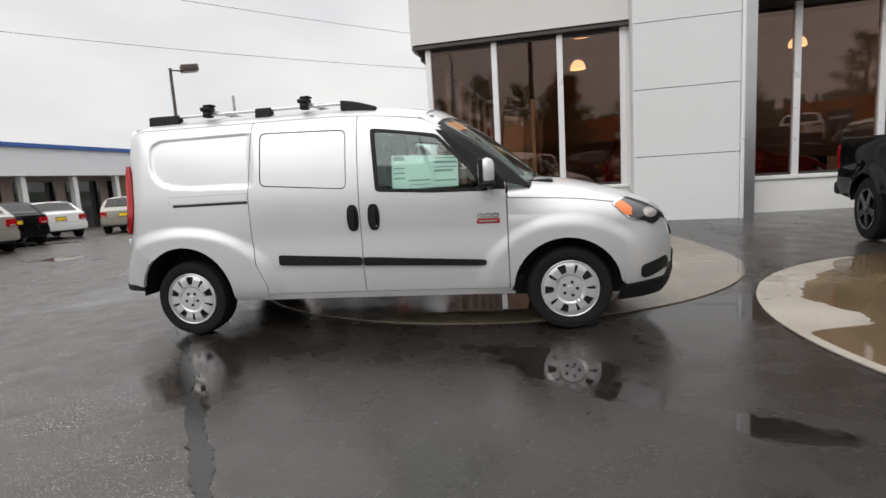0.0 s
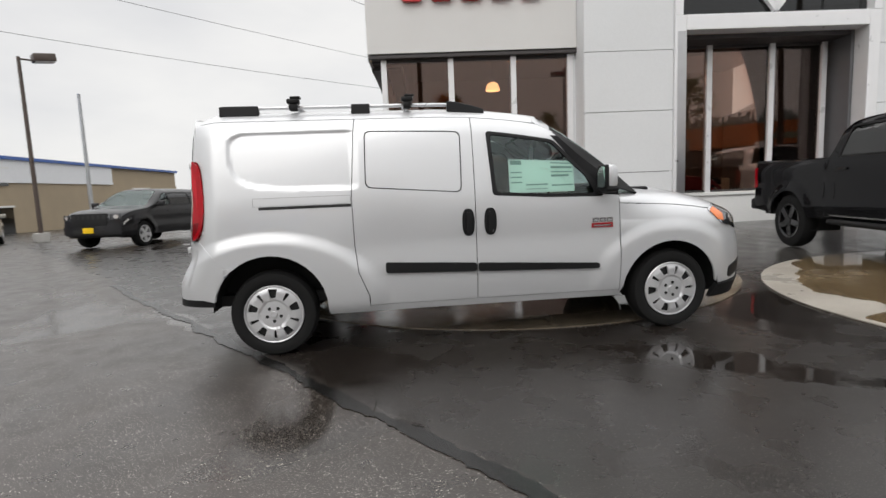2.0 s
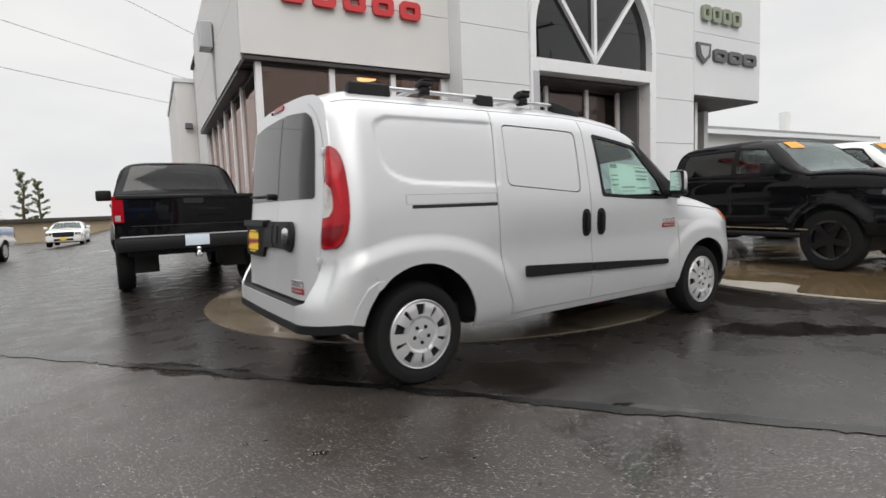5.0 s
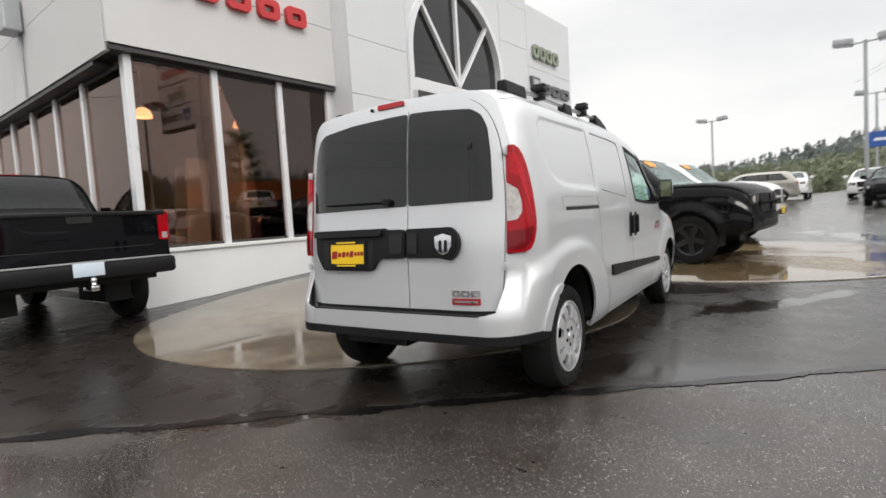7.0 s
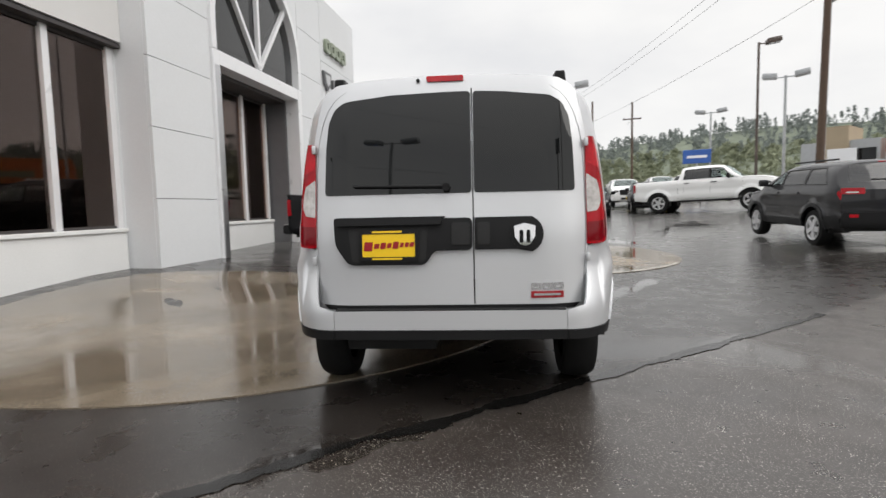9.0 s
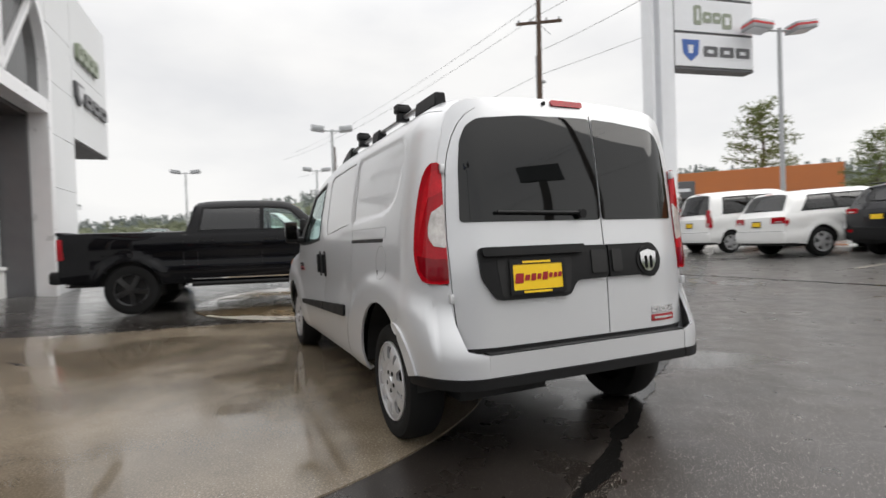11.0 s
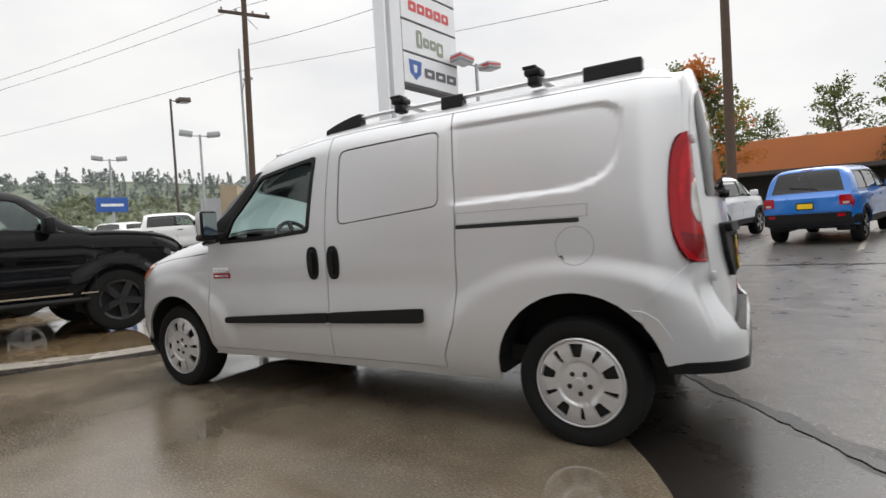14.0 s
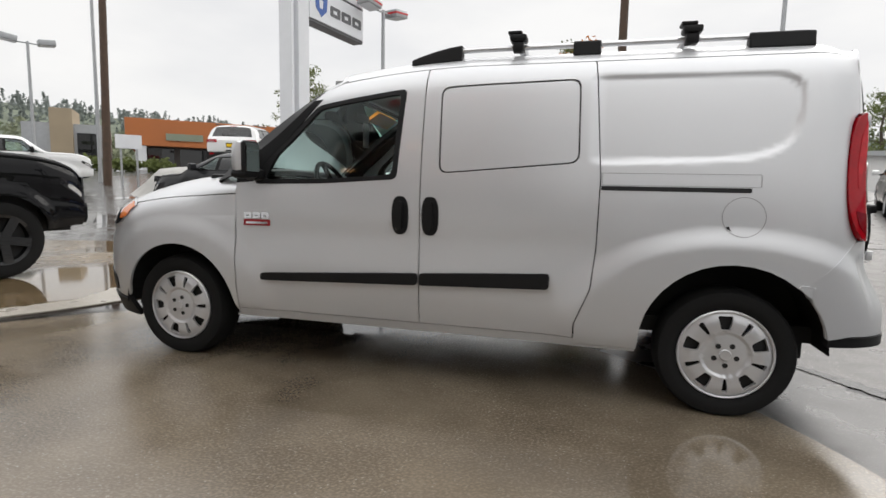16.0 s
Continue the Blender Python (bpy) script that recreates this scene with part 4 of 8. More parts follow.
HEAD = [(3.42, 1.28), (3.53, 1.60), (3.70, 1.48), (3.86, 1.05), (3.865, 0.82), (3.72, 0.76), (3.54, 0.88)]
G = 0.003
for side in (1, -1):
    B, F = body(side), front(side)
    # rear quarter, with the arch cut and the lamp corner left out
    arc = arch_cut(0, 0, 0, 0.35)
    slide_rear = [(0.71 - G, 0.31), (0.71 - G, 0.42), (0.64 - G, 0.60), (0.62 - G, 0.80), (0.615 - G, 1.15), (0.65 - G, 1.64), (0.66 - G, 1.745)]
    lamp_u = [(0.95, 0.887), (1.25, 0.90), (1.55, 0.94), (1.76, 0.99), (1.91, 1.05), (1.98, 1.12), (2.0, 1.19), (1.96, 1.26), (1.86, 1.34), (1.68, 1.40), (1.45, 1.434), (1.15, 1.452)]
    lamp = [(corner_x(z) + max(0.02, u - 1) * (-0.430 - corner_x(z)), z) for u, z in lamp_u]
    rear_edge = [(corner_x(z), z) for z in (1.745, 1.68, 1.6, 1.53, 1.458)]
    low = [(corner_x(z), z) for z in (0.86, 0.78)]
    quarter = [(0.405, 0.31)] + slide_rear + rear_edge[0:] + [(p[0] + 0.004, p[1]) for p in lamp[::-1]] + [(-0.275, 0.662)] + [p for p in arc if p[0] > -0.27 and p[1] > 0.36]
    part("rear_quarter_panel", surf([quarter], B, 0.02, 0.014, dirn=OUT(side)), M["silver"], van)
    # bumper corner below the diagonal joint, wrapping from the arch to the back doors
    def wrap(u, z, side=side):
        if u < 0:
            return body(side)(-0.30 - u, z)
        y0 = abs(body(side)(-0.30, z)[1])
        t = min(1, u) * math.pi / 2
        p0 = Vector((-0.30 - 0.404 * math.sin(t) ** 0.96, side * (0.60 + (y0 - 0.012 - 0.60) * max(0, math.cos(t)) ** 0.94), z))
        xe = corner_x(z)
        p1 = Vector(body(side)(-0.30 + (xe + 0.30) * u * 2, z) if u < 0.5 else tail(side * (corner_y(z) + (0.60 - corner_y(z)) * (u - 0.5) * 2), z))
        return tuple(p0.lerp(p1, step01(0.52, 0.80, z)) + Vector((-0.003, side * 0.002, 0)))
    def find(z, axis, want):
        lo, hi = 0.0, 1.0
        for i in range(30):
            mid = (lo + hi) / 2
            p = wrap(mid, z)
            if (p[0] > want) if axis == 0 else (abs(p[1]) > want):
                lo = mid
            else:
                hi = mid
        return lo
    def by_x(x, z):
        return (-0.30 - x, z) if x > -0.30 else (find(z, 0, x), z)
    def by_y(y, z):
        return (find(z, 1, y), z)
    ROUND = lambda p, side=side: Vector((-0.6, side, 0))
    corner = [by_x(-0.272, 0.659), by_x(-0.29, 0.677), by_x(-0.30, 0.687), by_x(-0.315, 0.702), by_x(-0.335, 0.722), by_x(-0.36, 0.746), by_x(-0.44, 0.824), by_x(-0.497, 0.880)] + [by_y(0.80, 0.882), by_y(0.77, 0.88), by_y(0.742, 0.875), by_y(0.736, 0.80), by_y(0.730, 0.70), by_y(0.716, 0.62), by_y(0.705, 0.58), by_y(0.612, 0.556), by_y(0.612, 0.50), by_y(0.612, 0.455)] + [by_x(x, 0.455) for x in (-0.66, -0.6, -0.5)] + [by_x(-0.392, 0.445)] + [by_x(*p) for p in arc if p[0] < -0.29 and p[1] > 0.45]
    part("bumper_corner", surf([corner], wrap, (0.05, 0.028), 0.014, dirn=ROUND), M["silver"], van)
    part("skirt_corner", surf([[by_x(-0.40, 0.405)] + [by_x(x, 0.405) for x in (-0.5, -0.6, -0.66)] + [by_y(0.612, 0.405), by_y(0.612, 0.452)] + [by_x(x, 0.452) for x in (-0.66, -0.6, -0.5, -0.40)]], wrap, (0.05, 0.05), 0.04, 0.006, dirn=ROUND), M["plastic"], van)
    # flare of the bumper round the arch
    lip = [by_x(*p) for p in arch_cut(0, 0, 0, 0.44, 24, 0.002) if p[0] < -0.235]
    lip2 = []
    for x, z in arch_cut(0, 0, 0, 0.44, 24, 0.002):
        if x < -0.235:
            k = 1 + (0.004 + 0.060 * step01(-0.23, -0.32, x)) / 0.407
            lip2.append(by_x(x * k, 0.355 + (z - 0.355) * k))
    part("arch_flare", surf([lip + lip2[::-1]], wrap, (0.03, 0.03), 0.022, 0.011, dirn=ROUND), M["silver"], van)
    # sliding door with its blank panel
    blank = rounded([(0.725, 1.225), (1.425, 1.165), (1.435, 1.612), (0.735, 1.632)], 0.045)
    grow = rounded([(0.717, 1.217), (1.433, 1.157), (1.443, 1.620), (0.727, 1.640)], 0.05)
    sr = [(p[0] + 2 * G, p[1]) for p in slide_rear]
    slide = [(sr[0][0], 0.345)] + sr[1:] + [(1.53 - G, 1.745), (1.53 - G, 0.345)]
    door = part("sliding_door", surf([slide, grow[::-1]], B, 0.03, 0.014, dirn=OUT(side)), M["silver"], van)
    part("blank_panel", surf([blank], B, 0.04, 0.012, -0.004, dirn=OUT(side)), M["silver"], door)
    # front door with its window
    win = rounded([(1.665, 1.125), (2.10, 1.095), (2.54, 1.085), (2.44, 1.27), (2.16, 1.60), (1.635, 1.628)], 0.035)
    fd = [(1.53 + G, 0.345), (1.53 + G, 1.745), (1.80, 1.745), (2.04, 1.742), (2.14, 1.705), (2.655, 1.145), (2.66 - G, 1.07), (2.665 - G, 0.345)]
    fdoor = part("front_door", surf([fd, win[::-1]], B, 0.03, 0.014, dirn=OUT(side)), M["silver"], van)
    seal_in = rounded([(1.695, 1.150), (2.10, 1.120), (2.47, 1.112), (2.385, 1.27), (2.145, 1.572), (1.668, 1.60)], 0.03)
    part("window_seal", surf([win, seal_in[::-1]], body(side, True), 0.05, 0.02, 0.002, dirn=OUT(side)), M["plastic"], fdoor)
    p = part("window_pane", surf([seal_in], body(side, True), 0.08, 0.0, -0.006, dirn=OUT(side)), M["clear"], fdoor)
    p.visible_shadow = False
    part("windscreen_pillar", surf([[(2.145, 1.640), (2.545, 1.10), (2.655, 1.09), (2.65, 1.155), (2.20, 1.645)]], B, 0.04, 0.02, 0.004, dirn=OUT(side)), M["pillar_black"], fdoor)
    # wing with the front arch cut
    farc = arch_cut(1, 0, 0, 0.30)
    wing_poly = [(2.665 + G, 0.31), (2.665 + G, 1.34), (2.80, 1.34), (3.05, 1.34), (3.45, 1.33), (3.62, 1.42), (3.78, 1.5), (3.88, 1.5), (3.915, 1.3), (3.925, 0.8), (3.925, 0.50), (3.89, 0.36), (3.52, 0.34)] + [p for p in farc[::-1] if p[1] > 0.33]
    wingp = part("front_wing", surf([wing_poly], F, 0.03, 0.014, dirn=OUT(side)), M["silver"], van)
    head = rounded(HEAD, 0.04)
    hl = part("headlamp", surf([head], F, 0.03, 0.02, 0.006, dirn=OUT(side)), M["head_dark"], wingp, "clear headlamp with an amber turn lens")
    part("turn_lens", surf([rounded([(3.435, 1.24), (3.49, 1.42), (3.565, 1.20), (3.555, 0.96), (3.50, 1.0)], 0.03)], F, 0.03, 0.006, 0.011, dirn=OUT(side)), M["amber"], hl)
    part("reflector", surf([[(3.71 + 0.06 * math.cos(t), 1.08 + 0.20 * math.sin(t)) for t in (0.314 * i for i in range(20))]], F, 0.03, 0.006, 0.010, dirn=OUT(side)), M["clear_lens"], hl)
    part("lamp_rim", surf([head, [(3.66 + (u - 3.66) * 0.93, 1.14 + (v - 1.14) * 0.93) for u, v in head][::-1]], F, 0.03, 0.006, 0.008, dirn=OUT(side)), M["chrome"], hl)
    fog = part("fog_insert", surf([rounded([(3.63, 0.47), (3.86, 0.52), (3.88, 0.43), (3.70, 0.375), (3.63, 0.375)], 0.03)], F, 0.03, 0.015, 0.006, dirn=OUT(side)), M["plastic"], wingp)
    part("chin", surf([[(3.46, 0.22), (3.50, 0.33), (3.84, 0.352), (3.91, 0.47), (3.94, 0.43), (3.92, 0.29), (3.80, 0.23)]], F, 0.03, 0.03, 0.012, dirn=OUT(side)), M["plastic"], wingp)
    # sill below the doors
    part("sill", surf([[(0.41, 0.292), (0.41, 0.306), (0.70, 0.306), (0.71, 0.340), (2.66, 0.340), (2.665, 0.31), (2.70, 0.292)]], B, 0.08, 0.03, -0.002, dirn=OUT(side)), M["silver"], van)
    # black rub strip in two lengths
    def strip_z(x):
        return 0.625 - 0.075 * (x - 0.84) / 1.65
    def strip_h(x):
        return 0.040 - 0.019 * (x - 0.84) / 1.65
    for x0, x1, par in ((0.838, 1.524, door), (1.536, 2.495, fdoor)):
        n = 10
        xs = [x0 + (x1 - x0) * i / n for i in range(n + 1)]
        loop = [(x, strip_z(x) - strip_h(x)) for x in xs] + [(x, strip_z(x) + strip_h(x)) for x in xs[::-1]]
        loop = rounded(loop, 0.02, 3)
        part("rub_strip", surf([loop], B, 0.03, 0.03, 0.020, dirn=OUT(side)), M["plastic"], par)
    # handles: an upright black bowl with a grip
    for cx, par in ((1.472, door), (1.64, fdoor)):
        bowl = [(cx + 0.047 * math.copysign(abs(math.cos(t)) ** 0.7, math.cos(t)), 0.933 + 0.103 * math.copysign(abs(math.sin(t)) ** 0.8, math.sin(t))) for t in (2 * math.pi * i / 28 for i in range(28))]
        h = part("door_handle", surf([bowl], B, 0.03, 0.012, 0.006, dirn=OUT(side)), M["plastic"], par)
        part("grip", surf([rrect(cx - 0.017, 0.86, cx + 0.020, 1.01, 0.017)], B, 0.03, 0.022, 0.028, dirn=OUT(side)), M["plastic"], h)
    part("lock", surf([circle(1.655, 0.868, 0.011, 14)], B, 0.05, 0.006, 0.010, dirn=OUT(side)), M["chrome"], fdoor)
    # badge: plain bars for the letters over a red strip
    badge = part("badge", surf([rrect(2.435, 0.845, 2.605, 0.881, 0.004)], B, 0.06, 0.006, 0.005, dirn=OUT(side)), M["red"], fdoor, "red and chrome model badge")
    part("badge_text", surf([rrect(2.45, 0.856, 2.59, 0.868, 0.003)], B, 0.06, 0.002, 0.0075, dirn=OUT(side)), M["chrome"], badge)
    for k in range(3):
        u0 = 2.44 + 0.056 * k
        part("badge_letter", surf([rrect(u0, 0.888, u0 + 0.050, 0.922, 0.005), rrect(u0 + 0.014, 0.897, u0 + 0.036, 0.908, 0.003)[::-1]], B, 0.06, 0.005, 0.006, dirn=OUT(side)), M["chrome"], badge)
    # slide rail cover, slot and fuel flap
    part("slide_rail_cover", surf([rrect(-0.085, 1.112, 0.61, 1.172, 0.006), rrect(-0.081, 1.1145, 0.606, 1.1695, 0.004)[::-1]], B, 0.05, 0.004, 0.0012, dirn=OUT(side)), M["joint"], van)
    part("slide_slot", surf([rrect(-0.045, 1.088, 0.610, 1.109, 0.004)], B, 0.05, 0.004, 0.0015, dirn=OUT(side)), M["gap"], van)
    if side > 0:
        part("fuel_flap_joint", surf([circle(-0.02, 0.978, 0.092, 36), circle(-0.02, 0.978, 0.0888, 36)[::-1]], B, 0.05, 0.003, 0.0012, dirn=OUT(side)), M["joint"], van)
        part("fuel_flap_latch", surf([[(0.03, 0.91), (0.055, 0.93), (0.04, 0.935)]], B, 0.05, 0.003, 0.002, dirn=OUT(side)), M["gap"], van)
    # tail lamp round the rear corner
    def tail_lamp(u, v, side=side):
        # u: 0 at the inner edge on the back, 1 at the corner, 2 at the front edge on the flank
        xe = corner_x(v)
        if u <= 1:
            yy = 0.732 + (max(0.752, corner_y(v)) - 0.732) * u
            p = tail(yy * side, v)
            return (p[0] - 0.018 * math.sin(math.pi * min(1, u) / 2), p[1] + side * 0.02 * u, p[2])
        p = body(side)(xe + (u - 1) * (-0.430 - xe), v)
        k = 2 - u
        return (p[0] - 0.018 * k, p[1] + side * (0.02 * k + 0.006), p[2])
    edge = lamp_u
    loop = [(0.04, 0.885), (0.5, 0.882)] + edge + [(0.6, 1.456), (0.06, 1.442)]
    tl = part("tail_lamp", surf([loop], tail_lamp, (0.12, 0.03), 0.03, 0.004, dirn=lambda p, side=side: Vector((-1, side, 0))), M["red_lens"], van, "tall red tail lamp with a clear reversing lens")
    part("lower_lens", surf([rounded([(0.05, 0.90), (0.9, 0.90), (1.38, 0.95), (1.58, 1.02), (0.7, 1.0), (0.05, 1.0)], 0.04)], tail_lamp, (0.12, 0.03), 0.003, 0.006, dirn=lambda p, side=side: Vector((-1, side, 0))), M["deep_red_lens"], tl, "deep red lower lens")
    part("upper_lens", surf([rounded([(0.10, 1.32), (1.05, 1.29), (1.32, 1.16), (1.45, 1.10), (1.55, 1.2), (1.40, 1.34), (1.0, 1.415), (0.15, 1.42)], 0.06)], tail_lamp, (0.12, 0.03), 0.003, 0.006, dirn=lambda p, side=side: Vector((-1, side, 0))), M["bright_red_lens"], tl, "bright red upper lens")
    part("reversing_lens", surf([rounded([(0.06, 1.05), (0.70, 1.06), (0.96, 1.10), (0.99, 1.16), (0.88, 1.22), (0.06, 1.26)], 0.05)], tail_lamp, (0.12, 0.03), 0.004, 0.008, dirn=lambda p, side=side: Vector((-1, side, 0))), M["clear_lens"], tl)
    # mirror
    MM = Matrix.Translation((2.525, side * 0.985, 1.225)) @ Matrix.Rotation(radians(-9 * side), 4, "Z")
    mir = part("door_mirror", boxm((-0.040, -0.062, -0.088), (0.062, 0.062, 0.100), MM, 0.045), M["silver"], fdoor)
    part("mirror_base", boxm((2.47, min(side * 0.84, side * 0.94), 1.105), (2.58, max(side * 0.84, side * 0.94), 1.17), None, 0.025), M["plastic"], mir)
    part("mirror_bezel", boxm((-0.056, -0.058, -0.086), (-0.020, 0.058, 0.096), MM, 0.017), M["plastic"], mir)
    part("mirror_foot", boxm((-0.052, -0.064, -0.112), (0.064, 0.058, -0.058), MM, 0.026), M["plastic"], mir)
    part("mirror_glass", boxm((-0.060, -0.048, -0.072), (-0.0565, 0.048, 0.082), MM), M["dark_mirror"], mir)

# roof in one sheet, with two shallow ribs
def roof(x, v):
    side = 1 if v >= 0 else -1
    s = 2.5 - abs(v) / 0.75 * (2.5 - 1.752)
    p = body(side)(x, s)
    return (p[0], p[1] if abs(v) > 1e-6 else 0.0, p[2])
rear_line = [(REAR_X(1.795) + 0.004 + 0.10 * max(0, (abs(v) * 0.95 - 0.5) / 0.275) ** 2 + 0.012 * v * v, v) for v in [0.75 - 0.1 * i for i in range(16)]]
front_line = [(2.135 - 0.085 * abs(v / 0.75) ** 2, v) for v in [-0.75 + 0.1 * i for i in range(16)]]
part("roof", surf([rear_line + front_line], roof, (0.05, 0.03), 0.01, dirn=UP), M["silver"], van)
# bonnet
def bonnet(x, v):
    side = 1 if v >= 0 else -1
    s = 2.3 - abs(v) * (2.3 - 1.34)
    p = front(side)(x, s)
    return (p[0], p[1] if abs(v) > 1e-6 else 0.0, p[2])
part("bonnet", surf([[(2.672, -0.98), (3.4, -0.98), (3.62, -0.9), (3.78, -0.80), (3.88, -0.5), (3.90, 0), (3.88, 0.5), (3.78, 0.80), (3.62, 0.9), (3.4, 0.98), (2.672, 0.98)]], bonnet, (0.05, 0.05), 0.012, dirn=UP), M["silver"], van)
def nose(v, z):
    return (3.22 + (TIP(z) - 3.22) * (1 - (abs(v) / 0.893) ** 2.5) ** (1 / 2.6), v, z)
grille = part("nose", surf([rounded([(-0.5, 0.28), (0.5, 0.28), (0.5, 0.70), (0.36, 0.84), (-0.36, 0.84), (-0.5, 0.70)], 0.05)], nose, 0.06, 0.02, dirn=lambda p: Vector((1, 0, 0))), M["silver"], van)
part("grille", surf([rrect(-0.4, 0.64, 0.4, 0.76, 0.05)], nose, 0.06, 0.01, 0.012, dirn=lambda p: Vector((1, 0, 0))), M["plastic"], grille)
part("lower_grille", surf([rrect(-0.45, 0.36, 0.45, 0.52, 0.05)], nose, 0.06, 0.01, 0.012, dirn=lambda p: Vector((1, 0, 0))), M["plastic"], grille)
# windscreen
def screen(t, v):
    x = 2.13 + 0.81 * t - 0.10 * (v / 0.75) ** 2
    w = 0.735 + 0.075 * t
    z = 1.768 - 0.60 * t + 0.20 * t * (1 - t) - (0.05 + 0.02 * t) * (v / 0.75) ** 2 - 0.05 * (1 - t) * (v / 0.75) ** 10
    return (x, v / 0.75 * w, z)
for side in (1, -1):
    def pillar_face(u, v, side=side):
        x = 2.05 + 0.605 * u
        zd = 1.742 - 0.037 * u / 0.15 if u < 0.15 else 1.705 - 0.56 * (u - 0.15) / 0.85
        return tuple(Vector(body(side)(x, zd)).lerp(Vector(screen(u, side * 0.745)), v))
    part("pillar", surf([[(0.19, 0), (1, 0), (1, 1), (0.19, 1)]], pillar_face, (0.06, 0.25), 0.01, 0.001, dirn=OUT(side)), M["pillar_black"], van)
    part("pillar_top", surf([[(0, 0), (0.19, 0), (0.19, 1), (0, 1)]], pillar_face, (0.06, 0.25), 0.01, 0.0015, dirn=OUT(side)), M["silver"], van)
ws = part("windscreen", surf([rounded([(0.185, -0.70), (0.97, -0.72), (0.97, 0.72), (0.185, 0.70)], 0.05)], screen, (0.1, 0.1), 0.005, dirn=UP), M["clear"], van)
ws.visible_shadow = False
part("screen_surround", surf([[(0.15, -0.745), (1.0, -0.745), (1.0, 0.745), (0.15, 0.745)], rounded([(0.185, -0.70), (0.97, -0.72), (0.97, 0.72), (0.185, 0.70)], 0.05)[::-1]], screen, (0.1, 0.1), 0.02, -0.002, dirn=UP), M["plastic"], van)
part("roof_header", surf([[(-0.02, -0.745), (0.152, -0.745), (0.152, 0.745), (-0.02, 0.745)]], screen, (0.05, 0.1), 0.02, 0.001, dirn=UP), M["silver"], van)
part("price_sticker", surf([rrect(0.20, -0.64, 0.33, -0.36, 0.02)], screen, (0.1, 0.1), 0.0, -0.012, dirn=UP), M["orange"], van)
part("scuttle", boxm((2.80, -0.66, 1.06), (3.02, 0.66, 1.145), None, 0.02), M["plastic"], van)

# back: two unequal doors, one window each, plate housing
REARW = lambda p: Vector((-1, 0, 0))
SEAM = -0.135
def door_line(z):
    return curve_at([(0.54, 0.695), (0.82, 0.722), (1.1, 0.728), (1.42, 0.714), (1.58, 0.675), (1.68, 0.615), (1.735, 0.53)])(z)
zl = (0.582, 0.7, 0.82, 0.95, 1.1, 1.25, 1.42, 1.5, 1.58, 1.64, 1.69, 1.725)
wl = [(0.672, 1.168), (0.662, 1.42), (0.645, 1.56), (0.610, 1.635), (0.55, 1.672), (0.3, 1.700), (0.0, 1.708)]
CORN = [(corner_y(z), z) for z in (1.455, 1.53, 1.6, 1.65)] + [(0.69, 1.70), (0.655, 1.74), (0.60, 1.768), (0.45, 1.786), (0.3, 1.796), (0.0, 1.806)]
back = part("rear_frame", surf([[(corner_y(z), z) for z in (0.47, 0.6, 0.7, 0.80, 0.86)] + [(0.738, 0.872), (0.738, 1.43)] + CORN + [(-a, b) for a, b in CORN[::-1]] + [(-0.738, 1.43), (-0.738, 0.872)] + [(-corner_y(z), z) for z in (0.86, 0.80, 0.7, 0.6, 0.47)],
    ([(door_line(z) + 0.004, z) for z in zl] + [(-door_line(z) - 0.004, z) for z in zl[::-1]])[::-1]], tail, 0.03, 0.012, dirn=REARW), M["silver"], van)
for side in (1, -1):
    rim_s = (1.455, 1.53, 1.60, 1.65, 1.705, 1.755, 1.83, 2.03, 2.2, 2.5)
    rim = []
    for (cy, cz), sv in zip(CORN, rim_s):
        v = 0.75 * (2.5 - sv) / 0.748
        bx = corner_x(sv) if sv < 1.75 else REAR_X(1.795) + 0.004 + 0.10 * max(0, (v * 0.95 - 0.5) / 0.275) ** 2 + 0.012 * v * v
        rim.append((Vector(tail(side * (cy - 0.004), cz)), Vector(body(side)(bx + 0.006, sv))))
    def cap(u, v, rim=rim):
        i = min(8, max(0, int(u)))
        t = u - i
        return tuple(rim[i][0].lerp(rim[i + 1][0], t).lerp(rim[i][1].lerp(rim[i + 1][1], t), v))
    part("roof_corner", surf([[(0, 0), (9, 0), (9, 1), (0, 1)]], cap, (0.5, 0.5), 0.0, -0.002, dirn=lambda p, side=side: Vector((-1, side, 1))), M["silver"], back)
doors = []
for sgn, y0 in ((1, SEAM + 0.0035), (-1, SEAM - 0.0035)):
    outline = [(sgn * door_line(z), z) for z in zl]
    outline += [(y0, 1.752), (y0, 0.582)]
    edge_y = y0 + sgn * 0.003
    hole = [(sgn * a, b) for a, b in wl if sgn > 0 or a > 0.15]
    if sgn < 0:
        hole += [(edge_y, 1.708), (edge_y, 1.168)]
    else:
        hole += [(edge_y, 1.708), (edge_y, 1.168)]
    d = part("rear_door", surf([outline], tail, 0.03, 0.014, dirn=REARW), M["silver"], van)
    gl = part("rear_window", surf([rounded(hole, 0.02, 2)], tail, 0.05, 0.004, 0.004, dirn=REARW), M["rear_tint"], d, "dark tinted rear window")
    doors.append(d)
    for z in (0.815, 1.425):
        part("hinge", boxm((tail(0.70, z)[0] - 0.014, min(sgn * 0.728, sgn * 0.748), z - 0.022), (tail(0.70, z)[0] + 0.01, max(sgn * 0.728, sgn * 0.748), z + 0.022), None, 0.004), M["silver"], d)
big, small = doors
housing = part("plate_housing", surf([rounded([(0.61, 1.045), (0.60, 0.90), (0.53, 0.795), (0.12, 0.792), (0.075, 0.865), (SEAM + 0.006, 0.868), (SEAM + 0.006, 1.035), (0.05, 1.035), (0.0, 1.045)], 0.03)], tail, 0.03, 0.03, 0.024, dirn=REARW), M["plastic"], big)
